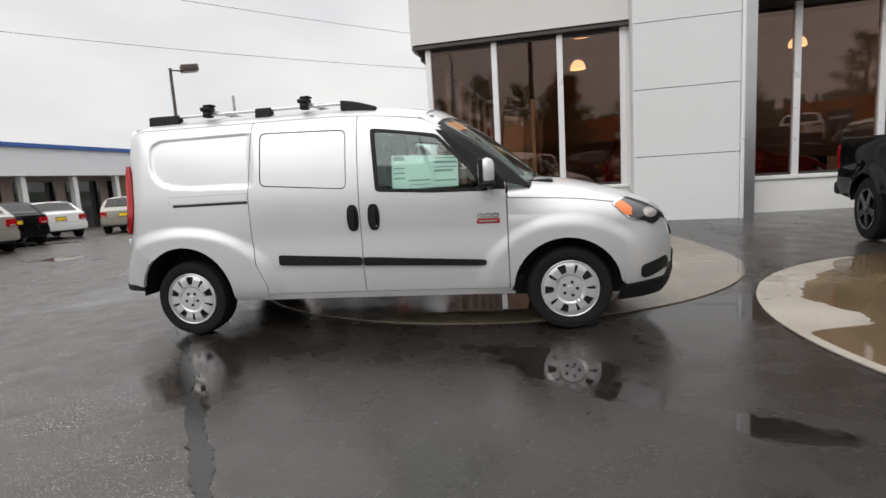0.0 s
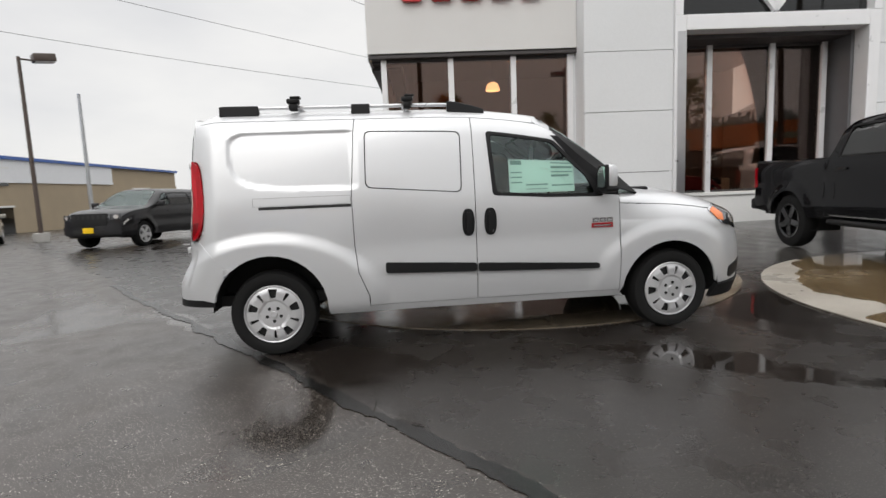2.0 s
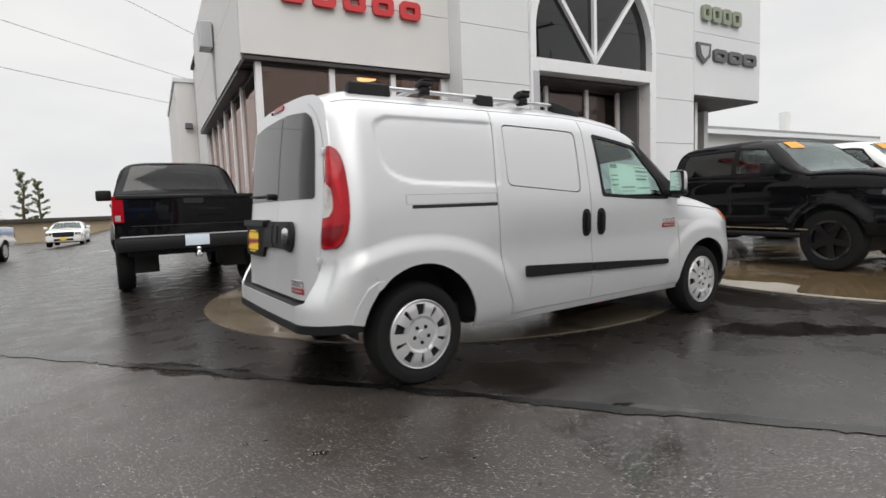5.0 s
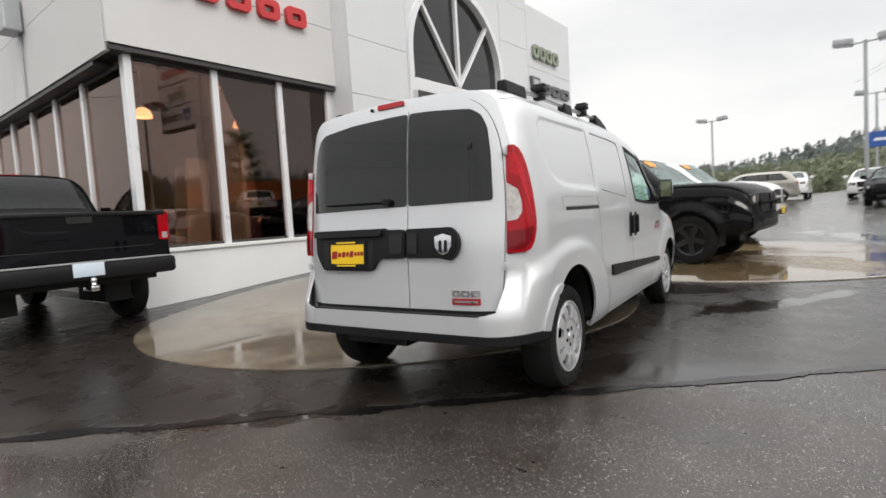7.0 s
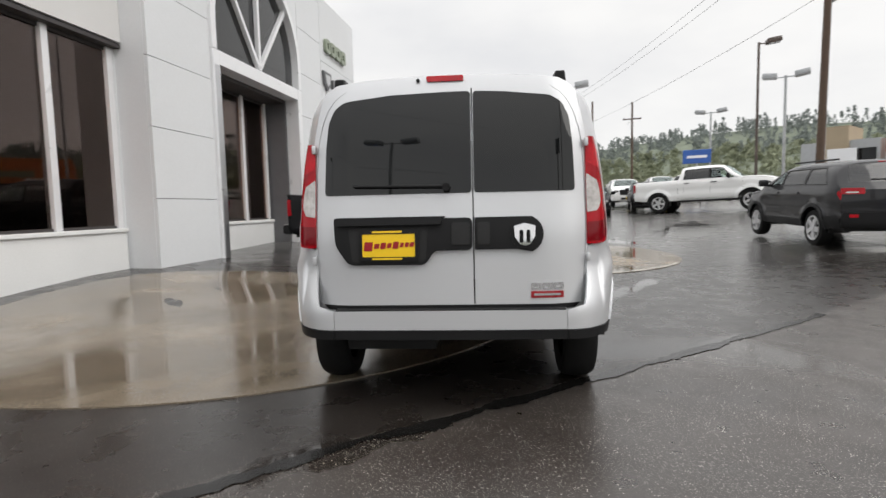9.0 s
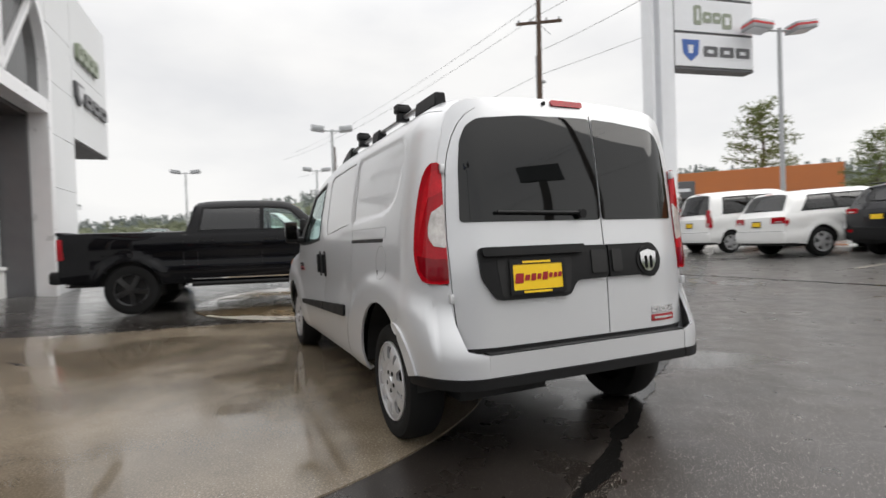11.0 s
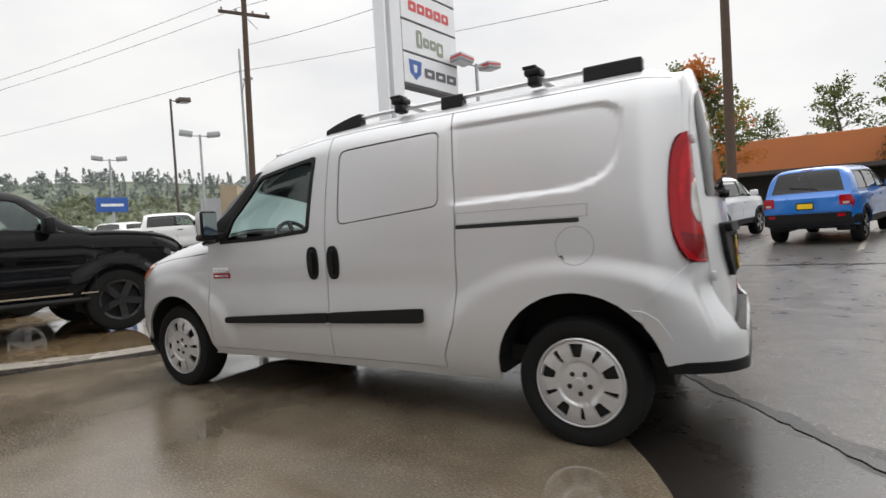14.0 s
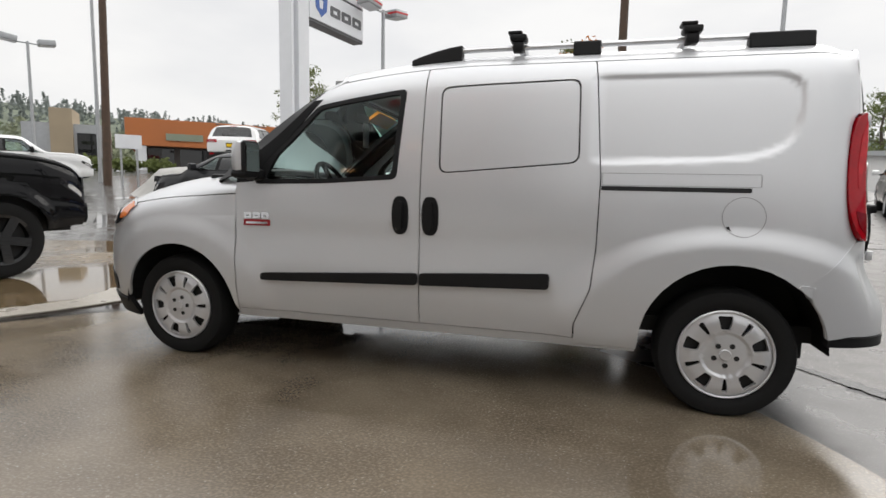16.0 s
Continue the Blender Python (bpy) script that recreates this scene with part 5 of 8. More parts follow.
part("plate_brow", surf([rounded([(0.595, 1.04), (0.59, 1.0), (0.03, 1.0), (0.03, 1.04)], 0.015)], tail, 0.05, 0.03, 0.05, dirn=REARW), M["plastic"], housing)
part("plate_recess", surf([rounded([(0.53, 0.99), (0.51, 0.81), (0.12, 0.81), (0.10, 0.99)], 0.02)], tail, 0.05, 0.002, 0.0255, dirn=REARW), M["gap"], housing)
plate = part("number_plate", surf([rrect(0.16, 0.822, 0.465, 0.974, 0.006)], tail, 0.1, 0.006, 0.034, dirn=REARW), M["yellow"], housing, "yellow dealer plate in a dark frame")
part("plate_frame", surf([rrect(0.155, 0.817, 0.470, 0.979, 0.008), rrect(0.172, 0.838, 0.453, 0.957, 0.006)[::-1]], tail, 0.1, 0.006, 0.037, dirn=REARW), M["plastic"], plate)
for k, (a, b, h) in enumerate(((0.445, 0.40, 0.062), (0.392, 0.365, 0.035), (0.357, 0.33, 0.045), (0.322, 0.30, 0.035), (0.292, 0.262, 0.05), (0.254, 0.235, 0.032), (0.228, 0.208, 0.032), (0.202, 0.180, 0.032))):
    zc = 0.893 + 0.035 * (0.445 - a)
    h *= 0.75
    part("plate_script", surf([rounded([(a, zc - h / 2), (a - 0.006, zc + h / 2), (b - 0.006, zc + h / 2), (b, zc - h / 2)], 0.006)], tail, 0.1, 0.001, 0.036, dirn=REARW), M["red"], plate)
for zc in (0.967, 0.828):
    part("plate_small_text", surf([rrect(0.24, zc - 0.005, 0.40, zc + 0.005, 0.002)], tail, 0.1, 0.001, 0.0385, dirn=REARW), M["yellow"], plate)
trim2 = part("door_trim", surf([[(SEAM - 0.006, 0.868), (SEAM - 0.006, 1.035)] + [(-0.40 + 0.098 * math.cos(radians(t)), 0.945 + 0.098 * math.sin(radians(t))) for t in range(112, 249, 8)] + [(-0.36, 0.868)]], tail, 0.03, 0.03, 0.022, dirn=REARW), M["plastic"], small)
part("roundel", surf([circle(-0.40, 0.945, 0.075, 28), circle(-0.40, 0.945, 0.060, 28)[::-1]], tail, 0.05, 0.01, 0.028, dirn=REARW), M["plastic"], trim2)
part("emblem", surf([[(-0.345, 0.985), (-0.40, 1.0), (-0.455, 0.985), (-0.452, 0.93), (-0.425, 0.892), (-0.40, 0.885), (-0.375, 0.892), (-0.348, 0.93)], rrect(-0.392, 0.90, -0.372, 0.965, 0.008)[::-1], rrect(-0.428, 0.90, -0.408, 0.965, 0.008)[::-1]], tail, 0.05, 0.012, 0.034, dirn=REARW), M["chrome"], trim2, "plain chrome shield emblem")
for a, b in ((SEAM + 0.115, SEAM + 0.02), (SEAM - 0.02, SEAM - 0.085)):
    part("handle_pocket", surf([rrect(min(a, b), 0.895, max(a, b), 1.01, 0.012)], tail, 0.05, 0.012, 0.030, dirn=REARW), M["gap"], housing if a > SEAM else trim2)
rb = part("badge", surf([rrect(-0.600, 0.610, -0.430, 0.645, 0.004)], tail, 0.06, 0.006, 0.005, dirn=REARW), M["red"], small, "red and chrome model badge")
part("badge_text", surf([rrect(-0.585, 0.622, -0.445, 0.634, 0.003)], tail, 0.06, 0.002, 0.0075, dirn=REARW), M["chrome"], rb)
for k in range(3):
    u0 = -0.60 + 0.058 * k
    part("badge_letter", surf([rrect(u0, 0.655, u0 + 0.052, 0.690, 0.005), rrect(u0 + 0.014, 0.664, u0 + 0.038, 0.676, 0.003)[::-1]], tail, 0.06, 0.005, 0.006, dirn=REARW), M["chrome"], rb)
wiper = part("rear_wiper", tube((REAR_X(1.22) - 0.022, 0.50, 1.213), (REAR_X(1.215) - 0.022, 0.0, 1.205), 0.008, 0.010), M["plastic"], big)
part("wiper_pivot", tube((REAR_X(1.19) + 0.01, 0.005, 1.20), (REAR_X(1.19) - 0.035, 0.005, 1.20), 0.022), M["plastic"], wiper)
part("brake_lamp", surf([rounded([(0.105, 1.765), (0.105, 1.795), (-0.095, 1.795), (-0.095, 1.765)], 0.012)], tail, 0.05, 0.02, 0.010, dirn=REARW), M["red_lens"], van)
part("washer_jet", tube((REAR_X(1.775) + 0.02, 0.15, 1.775), (REAR_X(1.775) - 0.012, 0.15, 1.775), 0.010), M["plastic"], van)
# rear bumper
def bump(u, z):
    a = abs(u)
    r = 0.715
    if a <= 0.66:
        return (-r + 0.03 * a * a, u, z)
    t = min(1, (a - 0.66) / 0.34)
    return (-r + 0.013 + 0.20 * t * t + 0.03 * t, (0.66 + 0.155 * math.sin(t * math.pi / 2) + 0.01 * t) * (1 if u > 0 else -1), z)
BO = lambda p: Vector((-1, p.y * 0.5, 0))
bumper = part("rear_bumper", surf([[(-0.61, 0.455), (0.61, 0.455), (0.61, 0.555), (-0.61, 0.555)]], bump, (0.04, 0.05), 0.02, dirn=BO), M["silver"], van)
part("bumper_skirt", surf([[(-0.61, 0.405), (0.61, 0.405), (0.61, 0.452), (-0.61, 0.452)]], bump, (0.04, 0.05), 0.05, 0.006, dirn=BO), M["plastic"], bumper)
part("bumper_top", boxm((-0.688, -0.60, 0.535), (-0.60, 0.60, 0.553), None, 0.004), M["silver"], bumper)
part("step_pad", boxm((-0.702, -0.605, 0.5535), (-0.625, 0.605, 0.562), None, 0.003), M["plastic"], bumper)
part("door_sill", surf([[(-0.66, 0.553), (0.66, 0.553), (0.69, 0.578), (-0.69, 0.578)]], tail, 0.05, 0.004, 0.004, dirn=REARW), M["plastic"], bumper)
# underbody, dark inner shell, inner arches
shell = bmesh.new()
add_box(shell, (-0.48, -0.66, 0.36), (0.5, 0.66, 0.44))
add_box(shell, (0.45, -0.70, 0.29), (2.55, 0.70, 0.42))
add_box(shell, (-0.40, 0.1, 0.27), (-0.1, 0.62, 0.40))
add_box(shell, (2.55, -0.55, 0.22), (3.72, 0.55, 0.80))
part("underbody", shell, M["gap"], van, smooth=False)
for side in (1, -1):
    a, b = sorted((side * 0.55, side * 0.80))
    part("inner_panel", boxm((0.42, a, 0.40), (0.60, b, 1.0)), M["gap"], van, smooth=False)
    for cx, cz, r in ARCHES:
        lin = [(cx + (r + 0.02) * math.cos(radians(t)), cz + (r + 0.02) * math.sin(radians(t))) for t in range(0, 181, 10)]
        bm = bmesh.new()
        v0 = [bm.verts.new((x, side * 0.86, z)) for x, z in lin]
        v1 = [bm.verts.new((x, side * 0.52, z)) for x, z in lin]
        for i in range(len(lin) - 1):
            bm.faces.new((v0[i], v0[i + 1], v1[i + 1], v1[i]))
        bm.faces.new(v1)
        part("arch_liner", bm, M["gap"], van, smooth=False)
    # inside skins so that nothing shines through the shut lines
    part("inner_skin", surf([[(-0.40, 0.9), (-0.36, 1.70), (1.60, 1.70), (1.60, 0.36), (0.45, 0.36), (0.45, 0.84)]], body(side, True), 0.2, 0.0, -0.03, dirn=OUT(side)), M["gap"], van)
    part("inner_skin", surf([[(1.60, 0.36), (1.60, 1.08), (2.70, 1.06), (2.70, 0.36)]], body(side, True), 0.2, 0.0, -0.03, dirn=OUT(side)), M["trim"], van)
part("bulkhead", boxm((1.42, -0.76, 0.40), (1.46, 0.76, 1.66), None, 0.01), M["trim"], van, smooth=False)
part("headlining", boxm((1.46, -0.68, 1.66), (2.12, 0.68, 1.69)), M["trim"], van, smooth=False)
part("cab_floor", boxm((1.46, -0.78, 0.38), (2.75, 0.78, 0.42)), M["gap"], van, smooth=False)
# cab
dash = part("dashboard", boxm((2.42, -0.74, 0.60), (2.86, 0.74, 1.08), None, 0.08), M["plastic"], van)
wheel_ring = bmesh.new()
tm = Matrix.Translation((2.28, 0.37, 1.06)) @ Matrix.Rotation(radians(-62), 4, "Y")
for i in range(24):
    a0, a1 = 2 * math.pi * i / 24, 2 * math.pi * (i + 1) / 24
    add_tube(wheel_ring, tm @ Vector((0.19 * math.cos(a0), 0.19 * math.sin(a0), 0)), tm @ Vector((0.19 * math.cos(a1), 0.19 * math.sin(a1), 0)), 0.016, seg=8, cap=False)
add_tube(wheel_ring, tm @ Vector((-0.19, 0, 0)), tm @ Vector((0.19, 0, 0)), 0.018, seg=8)
add_tube(wheel_ring, tm @ Vector((0, 0, 0)), tm @ Vector((0, 0, -0.2)), 0.03, seg=8)
part("steering_wheel", wheel_ring, M["plastic"], dash)
for sgn in (1, -1):
    st = part("seat", boxm((1.62, sgn * 0.37 - 0.24, 0.62), (2.12, sgn * 0.37 + 0.24, 0.78), None, 0.06), M["seat"], van)
    part("backrest", boxm((-0.06, -0.23, 0), (0.06, 0.23, 0.60), Matrix.Translation((1.66, sgn * 0.37, 0.76)) @ Matrix.Rotation(radians(-14), 4, "Y"), 0.05), M["seat"], st)
    part("headrest", boxm((-0.045, -0.13, 0), (0.045, 0.13, 0.17), Matrix.Translation((1.50, sgn * 0.37, 1.40)) @ Matrix.Rotation(radians(-10), 4, "Y"), 0.04), M["seat"], st)
    part("seat_base", boxm((1.66, sgn * 0.37 - 0.2, 0.42), (2.06, sgn * 0.37 + 0.2, 0.62)), M["gap"], st, smooth=False)
part("inside_mirror", boxm((2.24, -0.11, 1.53), (2.27, 0.11, 1.60), None, 0.012), M["plastic"], van)
part("hang_tag", boxm((2.22, -0.045, 1.36), (2.225, 0.045, 1.53)), M["sign_white"], van, smooth=False)
# price sheet inside the right-hand window: pale paper with plain bars
sheet = part("price_sheet", surf([rrect(1.80, 1.135, 2.31, 1.405, 0.004)], body(-1, True), 0.1, 0.0, -0.014, dirn=OUT(-1)), M["paper"], van, "pale green window price sheet")
for u0, u1, v0, v1 in ((1.815, 1.90, 1.36, 1.395), (1.815, 1.90, 1.29, 1.30), (1.815, 1.90, 1.25, 1.26), (1.815, 1.90, 1.21, 1.22), (2.13, 2.30, 1.375, 1.385), (2.13, 2.30, 1.33, 1.35), (2.13, 2.30, 1.29, 1.30), (2.13, 2.27, 1.25, 1.27), (1.93, 2.10, 1.19, 1.20), (1.93, 2.10, 1.16, 1.165), (2.13, 2.30, 1.18, 1.19)):
    part("sheet_text", surf([[(u0, v0), (u1, v0), (u1, v1), (u0, v1)]], body(-1, True), 0.2, 0.0, -0.0125, dirn=OUT(-1)), M["paper_dark"], sheet)

# roof rails and cross bar feet
for side in (1, -1):
    def rail_pt(x, h=0.0, side=side):
        p = body(side)(x, 1.865)
        return Vector((x, side * 0.635, p[2] + 0.012 + h))
    rail = thing("roof_rail")
    rail.parent = van
    bm = bmesh.new()
    xs = [-0.30 + 1.80 * i / 16 for i in range(17)]
    prev = None
    for a in xs:
        ring = [bm.verts.new(rail_pt(a, 0.030) + Vector((0, 0.018 * math.cos(k * 0.628), 0.014 * math.sin(k * 0.628)))) for k in range(10)]
        if prev:
            for k in range(10):
                bm.faces.new((prev[k], prev[(k + 1) % 10], ring[(k + 1) % 10], ring[k]))
        prev = ring
    part("bar", bm, M["alu"], rail)
    for x0, x1, taper in ((-0.32, -0.04, 0), (0.64, 0.78, 0), (1.37, 1.66, 1)):
        bm = bmesh.new()
        n = 8
        ring = []
        for i in range(n + 1):
            x = x0 + (x1 - x0) * i / n
            h = 0.046 if not taper else 0.050 * (1 - (i / n) ** 1.5) + 0.006
            b = rail_pt(x)
            ring.append([bm.verts.new(b + Vector((0, dy, dz))) for dy, dz in ((-0.035, -0.03), (-0.027, h), (0.027, h), (0.035, -0.03))])
        for p, q in zip(ring, ring[1:]):
            for i in range(4):
                j = (i + 1) % 4
                bm.faces.new((p[i], p[j], q[j], q[i]))
        bm.faces.new(ring[0])
        bm.faces.new(ring[-1][::-1])
        bmesh.ops.recalc_face_normals(bm, faces=bm.faces[:])
        part("rail_foot", bm, M["plastic"], rail, bevel=0.008)
for x in (0.215, 1.065):
    cross = thing("cross_bar")
    cross.parent = van
    zb = body(1)(x, 1.865)[2] + 0.062
    part("bar", boxm((x - 0.025, -0.62, zb), (x + 0.025, 0.62, zb + 0.022), None, 0.009), M["alu"], cross)
    for side in (1, -1):
        bm = bmesh.new()
        y = side * 0.645
        add_box(bm, (x - 0.030, y - 0.035, zb - 0.045), (x + 0.030, y + 0.035, zb + 0.004), None, 0.008)
        add_box(bm, (x - 0.045, y - 0.045, zb + 0.005), (x + 0.045, y + 0.045, zb + 0.040), None, 0.010)
        add_box(bm, (x - 0.020, y - 0.040, zb + 0.041), (x + 0.055, y + 0.040, zb + 0.058), None, 0.006)
        part("clamp", bm, M["plastic"], cross)


def dish(r):
    return 0.020 * (1 - (r / 0.215) ** 2) - 0.010 * step01(0.115, 0.098, r) + 0.006 * math.exp(-(((r - 0.165) / 0.03) ** 2))


def van_wheel(x, y, side, turn):
    m = Matrix.Translation((x, y, 0.318)) @ (Matrix() if side < 0 else Matrix.Rotation(math.pi, 4, "Z")) @ Matrix.Rotation(radians(turn), 4, "Y")
    w = thing("wheel", m)
    w.parent = van
    # outer face looks to -y
    part("tyre", lathe([(0.205, 0.16), (0.25, 0.185), (0.295, 0.18), (0.314, 0.155), (0.320, 0.10), (0.320, 0.06), (0.314, 0.015), (0.300, -0.012), (0.262, -0.022), (0.228, -0.012), (0.214, 0.0)], 48), M["rubber"], w)
    holes = []
    for k in range(10):
        t = 2 * math.pi * (k + 0.5) / 10
        c, s = math.cos(t), math.sin(t)
        if k % 2:
            quad = [(0.122, -0.019), (0.188, -0.034), (0.190, 0.034), (0.122, 0.019)]
        else:
            quad = [(0.118, -0.006), (0.186, -0.014), (0.187, 0.014), (0.118, 0.006)]
        holes.append(rounded([(r * c - d * s, r * s + d * c) for r, d in quad], 0.009, 3)[::-1])
    cover = part("wheel_cover", surf([circle(0, 0, 0.215, 60)] + holes, lambda u, v: (u, -0.006 - dish(math.hypot(u, v)), v), 0.02, 0.016, dirn=lambda p: Vector((0, -1, 0))), M["rim"], w, "silver ten-slot wheel cover")
    part("brake_drum", lathe([(0.001, 0.012), (0.208, 0.012), (0.208, 0.10)], 36), M["gap"], w)
    part("cover_rim", lathe([(0.216, 0.0), (0.2165, -0.014), (0.211, -0.019), (0.204, -0.016)], 60), M["rim"], cover)
    # near-black studs stand in for the shade inside the five lug holes
    for k in range(5):
        t = 2 * math.pi * k / 5 + math.pi / 2
        part("lug_hole", tube((0.052 * math.cos(t), -0.010, 0.052 * math.sin(t)), (0.052 * math.cos(t), -0.0185, 0.052 * math.sin(t)), 0.0125, seg=10), M["gap"], cover)
    part("centre_cap", tube((0, -0.010, 0), (0, -0.024, 0), 0.030, 0.024, 20), M["rim"], cover)
    return w


for x, side, turn in ((0.0, -1, 36), (3.109, -1, 16), (0.0, 1, 33), (3.109, 1, 16)):
    van_wheel(x, side * 0.838, side, turn)

# ---- parked vehicles ----


def spoke_wheel(parent, x, y, side, r, rim_r, wide, rim_mat, spokes, turn=10):
    m = Matrix.Translation((x, y, r)) @ (Matrix() if side < 0 else Matrix.Rotation(math.pi, 4, "Z")) @ Matrix.Rotation(radians(turn), 4, "Y")
    w = thing("wheel", m)
    w.parent = parent
    part("tyre", lathe([(rim_r - 0.01, wide * 0.8), (r * 0.85, wide), (r - 0.02, wide * 0.95), (r, wide * 0.7), (r, wide * 0.2), (r - 0.02, 0), (r * 0.84, -0.015), (rim_r, 0.0)], 32), M["rubber"], w)
    part("drum", lathe([(0.001, 0.07), (rim_r * 0.98, 0.06), (rim_r * 0.98, wide * 0.8)], 24), M["gap"], w)
    rim = part("rim", lathe([(rim_r + 0.004, 0.005), (rim_r + 0.004, -0.012), (rim_r - 0.03, -0.005), (rim_r - 0.035, 0.06)], 32), rim_mat, w)
    bm = bmesh.new()
    for k in range(spokes):
        t = Matrix.Rotation(2 * math.pi * k / spokes, 4, "Y")
        add_box(bm, (0.03, -0.012, -0.045), (rim_r - 0.01, 0.03, 0.045), t)
    part("spokes", bm, rim_mat, rim)
    part("hub", tube((0, 0.03, 0), (0, -0.022, 0), 0.07, 0.055, 16), rim_mat, rim)


def vehicle(name, m, label, category, paint, wb, fo, ro, W, z0, zb, zr, hood, cab, r=0.34, rim_r=0.23, rim="rim", spokes=5, bed=None, group="",
            doors=2, lower=None, plate="yellow", cell=0.07, tail_lamp=None, glass_mat="tint", front_glass="clear", roof_rail=False, lip=0.0, chrome_step=False, sticker=False,
            square=5.0, band=None, old_face=False):
    """A parked vehicle. x runs forward from the rear axle. hood: heights of the top along x ahead of the cab. cab: windscreen foot, windscreen head,
    roof end and rear window foot. bed: height of a pickup's bed sides. tail_lamp: inner and outer share of the half width, and heights."""
    v = thing(name, m, label, category, group)
    nose_x, tail_x = wb + fo, -ro
    xa, xb, xc, xd = cab
    hatch = not bed and xc < 0
    if hatch:
        xd = tail_x + 0.07
    if bed:
        rear_pts = [(tail_x, bed + 0.015), (xd - 0.06, bed + 0.02), (xd, zb + 0.06), (xc, zr - 0.05)]
    elif hatch:
        rear_pts = [(tail_x, zb - 0.06), (xd, zb + 0.03), (xc, zr - 0.055)]
    else:
        rear_pts = [(tail_x, zb - 0.03), (tail_x + 0.12, zb + 0.01), (xd, zb + 0.03), (xc, zr - 0.035)]
    mid = (xb + xc) / 2
    top = curve_at(rear_pts + [(xc + 0.28, zr - 0.012), (mid + 0.1, zr), (xb - 0.22, zr - 0.012), (xb, zr - 0.05), (xa, zb + 0.035)] + [(a, b + 0.02) for a, b in hood])
    arches = ((0.0, r - 0.01, r + 0.065), (wb, r - 0.01, r + 0.065))
    nose_c, tail_c = (0.10, 0.02) if bed else (0.20, 0.10 if hatch else 0.14)

    def belt(x):
        return min(zb, top(x) - (0.03 if bed and x < xd else 0.07))

    def half(x):
        return W - 0.10 * max(0, (x - (nose_x - 0.8)) / 0.8) ** 2.5 - (0.015 if bed else 0.07) * max(0, (tail_x + 0.6 - x) / 0.6) ** 2.5

    def bend(x, y, z):
        # the ends are bowed in plan and lean back with height
        k = (abs(y) / W) ** 2.4
        e, g = step01(nose_x - 0.75, nose_x, x), step01(tail_x + 0.6, tail_x, x)
        lean = 0.10 * max(0, (z - z0 - 0.30) / 0.7) ** 2 if not bed else 0.03 * max(0, (z - z0 - 0.30) / 0.7)
        low = 0.05 * max(0, (z0 + 0.16 - z) / 0.16) ** 2
        return (x - e * (nose_c * k + lean + low) + g * (tail_c * k + low + (0.0 if bed else 0.05 * max(0, (z - z0 - 0.3) / 0.6) ** 2)), y, z)

    def flank(side, raw=False):
        def fn(x, s):
            t = (s - z0) / (zb - z0)
            z = z0 + t * (belt(x) - z0)
            y = half(x) - 0.055 * max(0, 1 - t / 0.30) ** 2 - 0.030 * max(0, (t - 0.80) / 0.20) ** 2 - 0.012 * math.exp(-(((t - 0.50) / 0.13) ** 2))
            if not raw:
                for cx, cz, ra in arches:
                    y += (0.020 + lip) * step01(ra + 0.17, ra + 0.03, math.hypot(x - cx, max(0, z - cz))) * step01(1.0, 0.85, t)
            return bend(x, y * side, z)
        return fn

    def upper(x, a):
        # a: degrees from the middle of the top (0) down to the belt line (90)
        th = radians(90 - abs(a))
        c, s = math.cos(th), math.sin(th)
        nrm = (c ** square + s ** square) ** (1 / square)
        zt, zl = top(x), belt(x)
        z = zl + (zt - zl) * s / nrm
        y = (half(x) - 0.030) * c / nrm * (1 - 0.17 * max(0, z - zb) / (zr - zb))
        z += 0.022 * (1 - (c / nrm) ** 2) * step01(tail_x, tail_x + 0.3, x) * step01(nose_x, nose_x - 0.3, x)
        return bend(x, y if a > 0 else -y, z)

    def s_of(x, z):
        return z0 + (z - z0) * (zb - z0) / (belt(x) - z0)
    SKY = lambda p: Vector((p.x * 0.02, p.y, 0.5))

    # roof, pillars and bonnet in one shell, with its windows cut out
    q0, q1 = 86, 50
    rear_lo, rear_hi = (xd + 0.20, xc + 0.12) if bed else ((xd + 0.42, xc + 0.42) if hatch else (xd + 0.42, xc + 0.16))
    dlo = [(rear_lo, q0), (xa - 0.16, q0), (xb + 0.02, q1), (rear_hi, q1)]
    dlo_r = rounded(dlo, 0.05, 3)
    ws = rounded([(xa - 0.04, -44), (xb + 0.05, -41), (xb + 0.05, 41), (xa - 0.04, 44)], 0.03, 2)
    rw_lo, rw_hi = xd + 0.10 * (xc - xd), xc - 0.13 * (xc - xd)
    rw = rounded([(rw_lo, -43), (rw_hi, -40), (rw_hi, 40), (rw_lo, 43)][::-1], 0.02, 2)
    holes = [dlo_r[::-1], [(x, -a) for x, a in dlo_r], ws[::-1], rw]
    shell = part("upper_body", surf([[(tail_x, -90), (nose_x, -90), (nose_x, 90), (tail_x, 90)]] + holes, upper, (cell, 7.5), 0.0, dirn=lambda p: Vector((0, p.y, 0.6))), paint, v)
    part("windscreen", surf([ws], upper, (0.12, 12), 0.0, -0.004, dirn=UP), M[front_glass], v)
    part("rear_window", surf([rw[::-1]], upper, (0.05, 12), 0.0, -0.004, dirn=UP), M[glass_mat], v)
    nwin = doors + (1 if hatch else 0)
    cuts = [xa - 0.16 - (xa - 0.16 - rear_lo) * k / nwin for k in range(nwin + 1)]
    if nwin > 1 and not bed:
        cuts[1] += 0.10
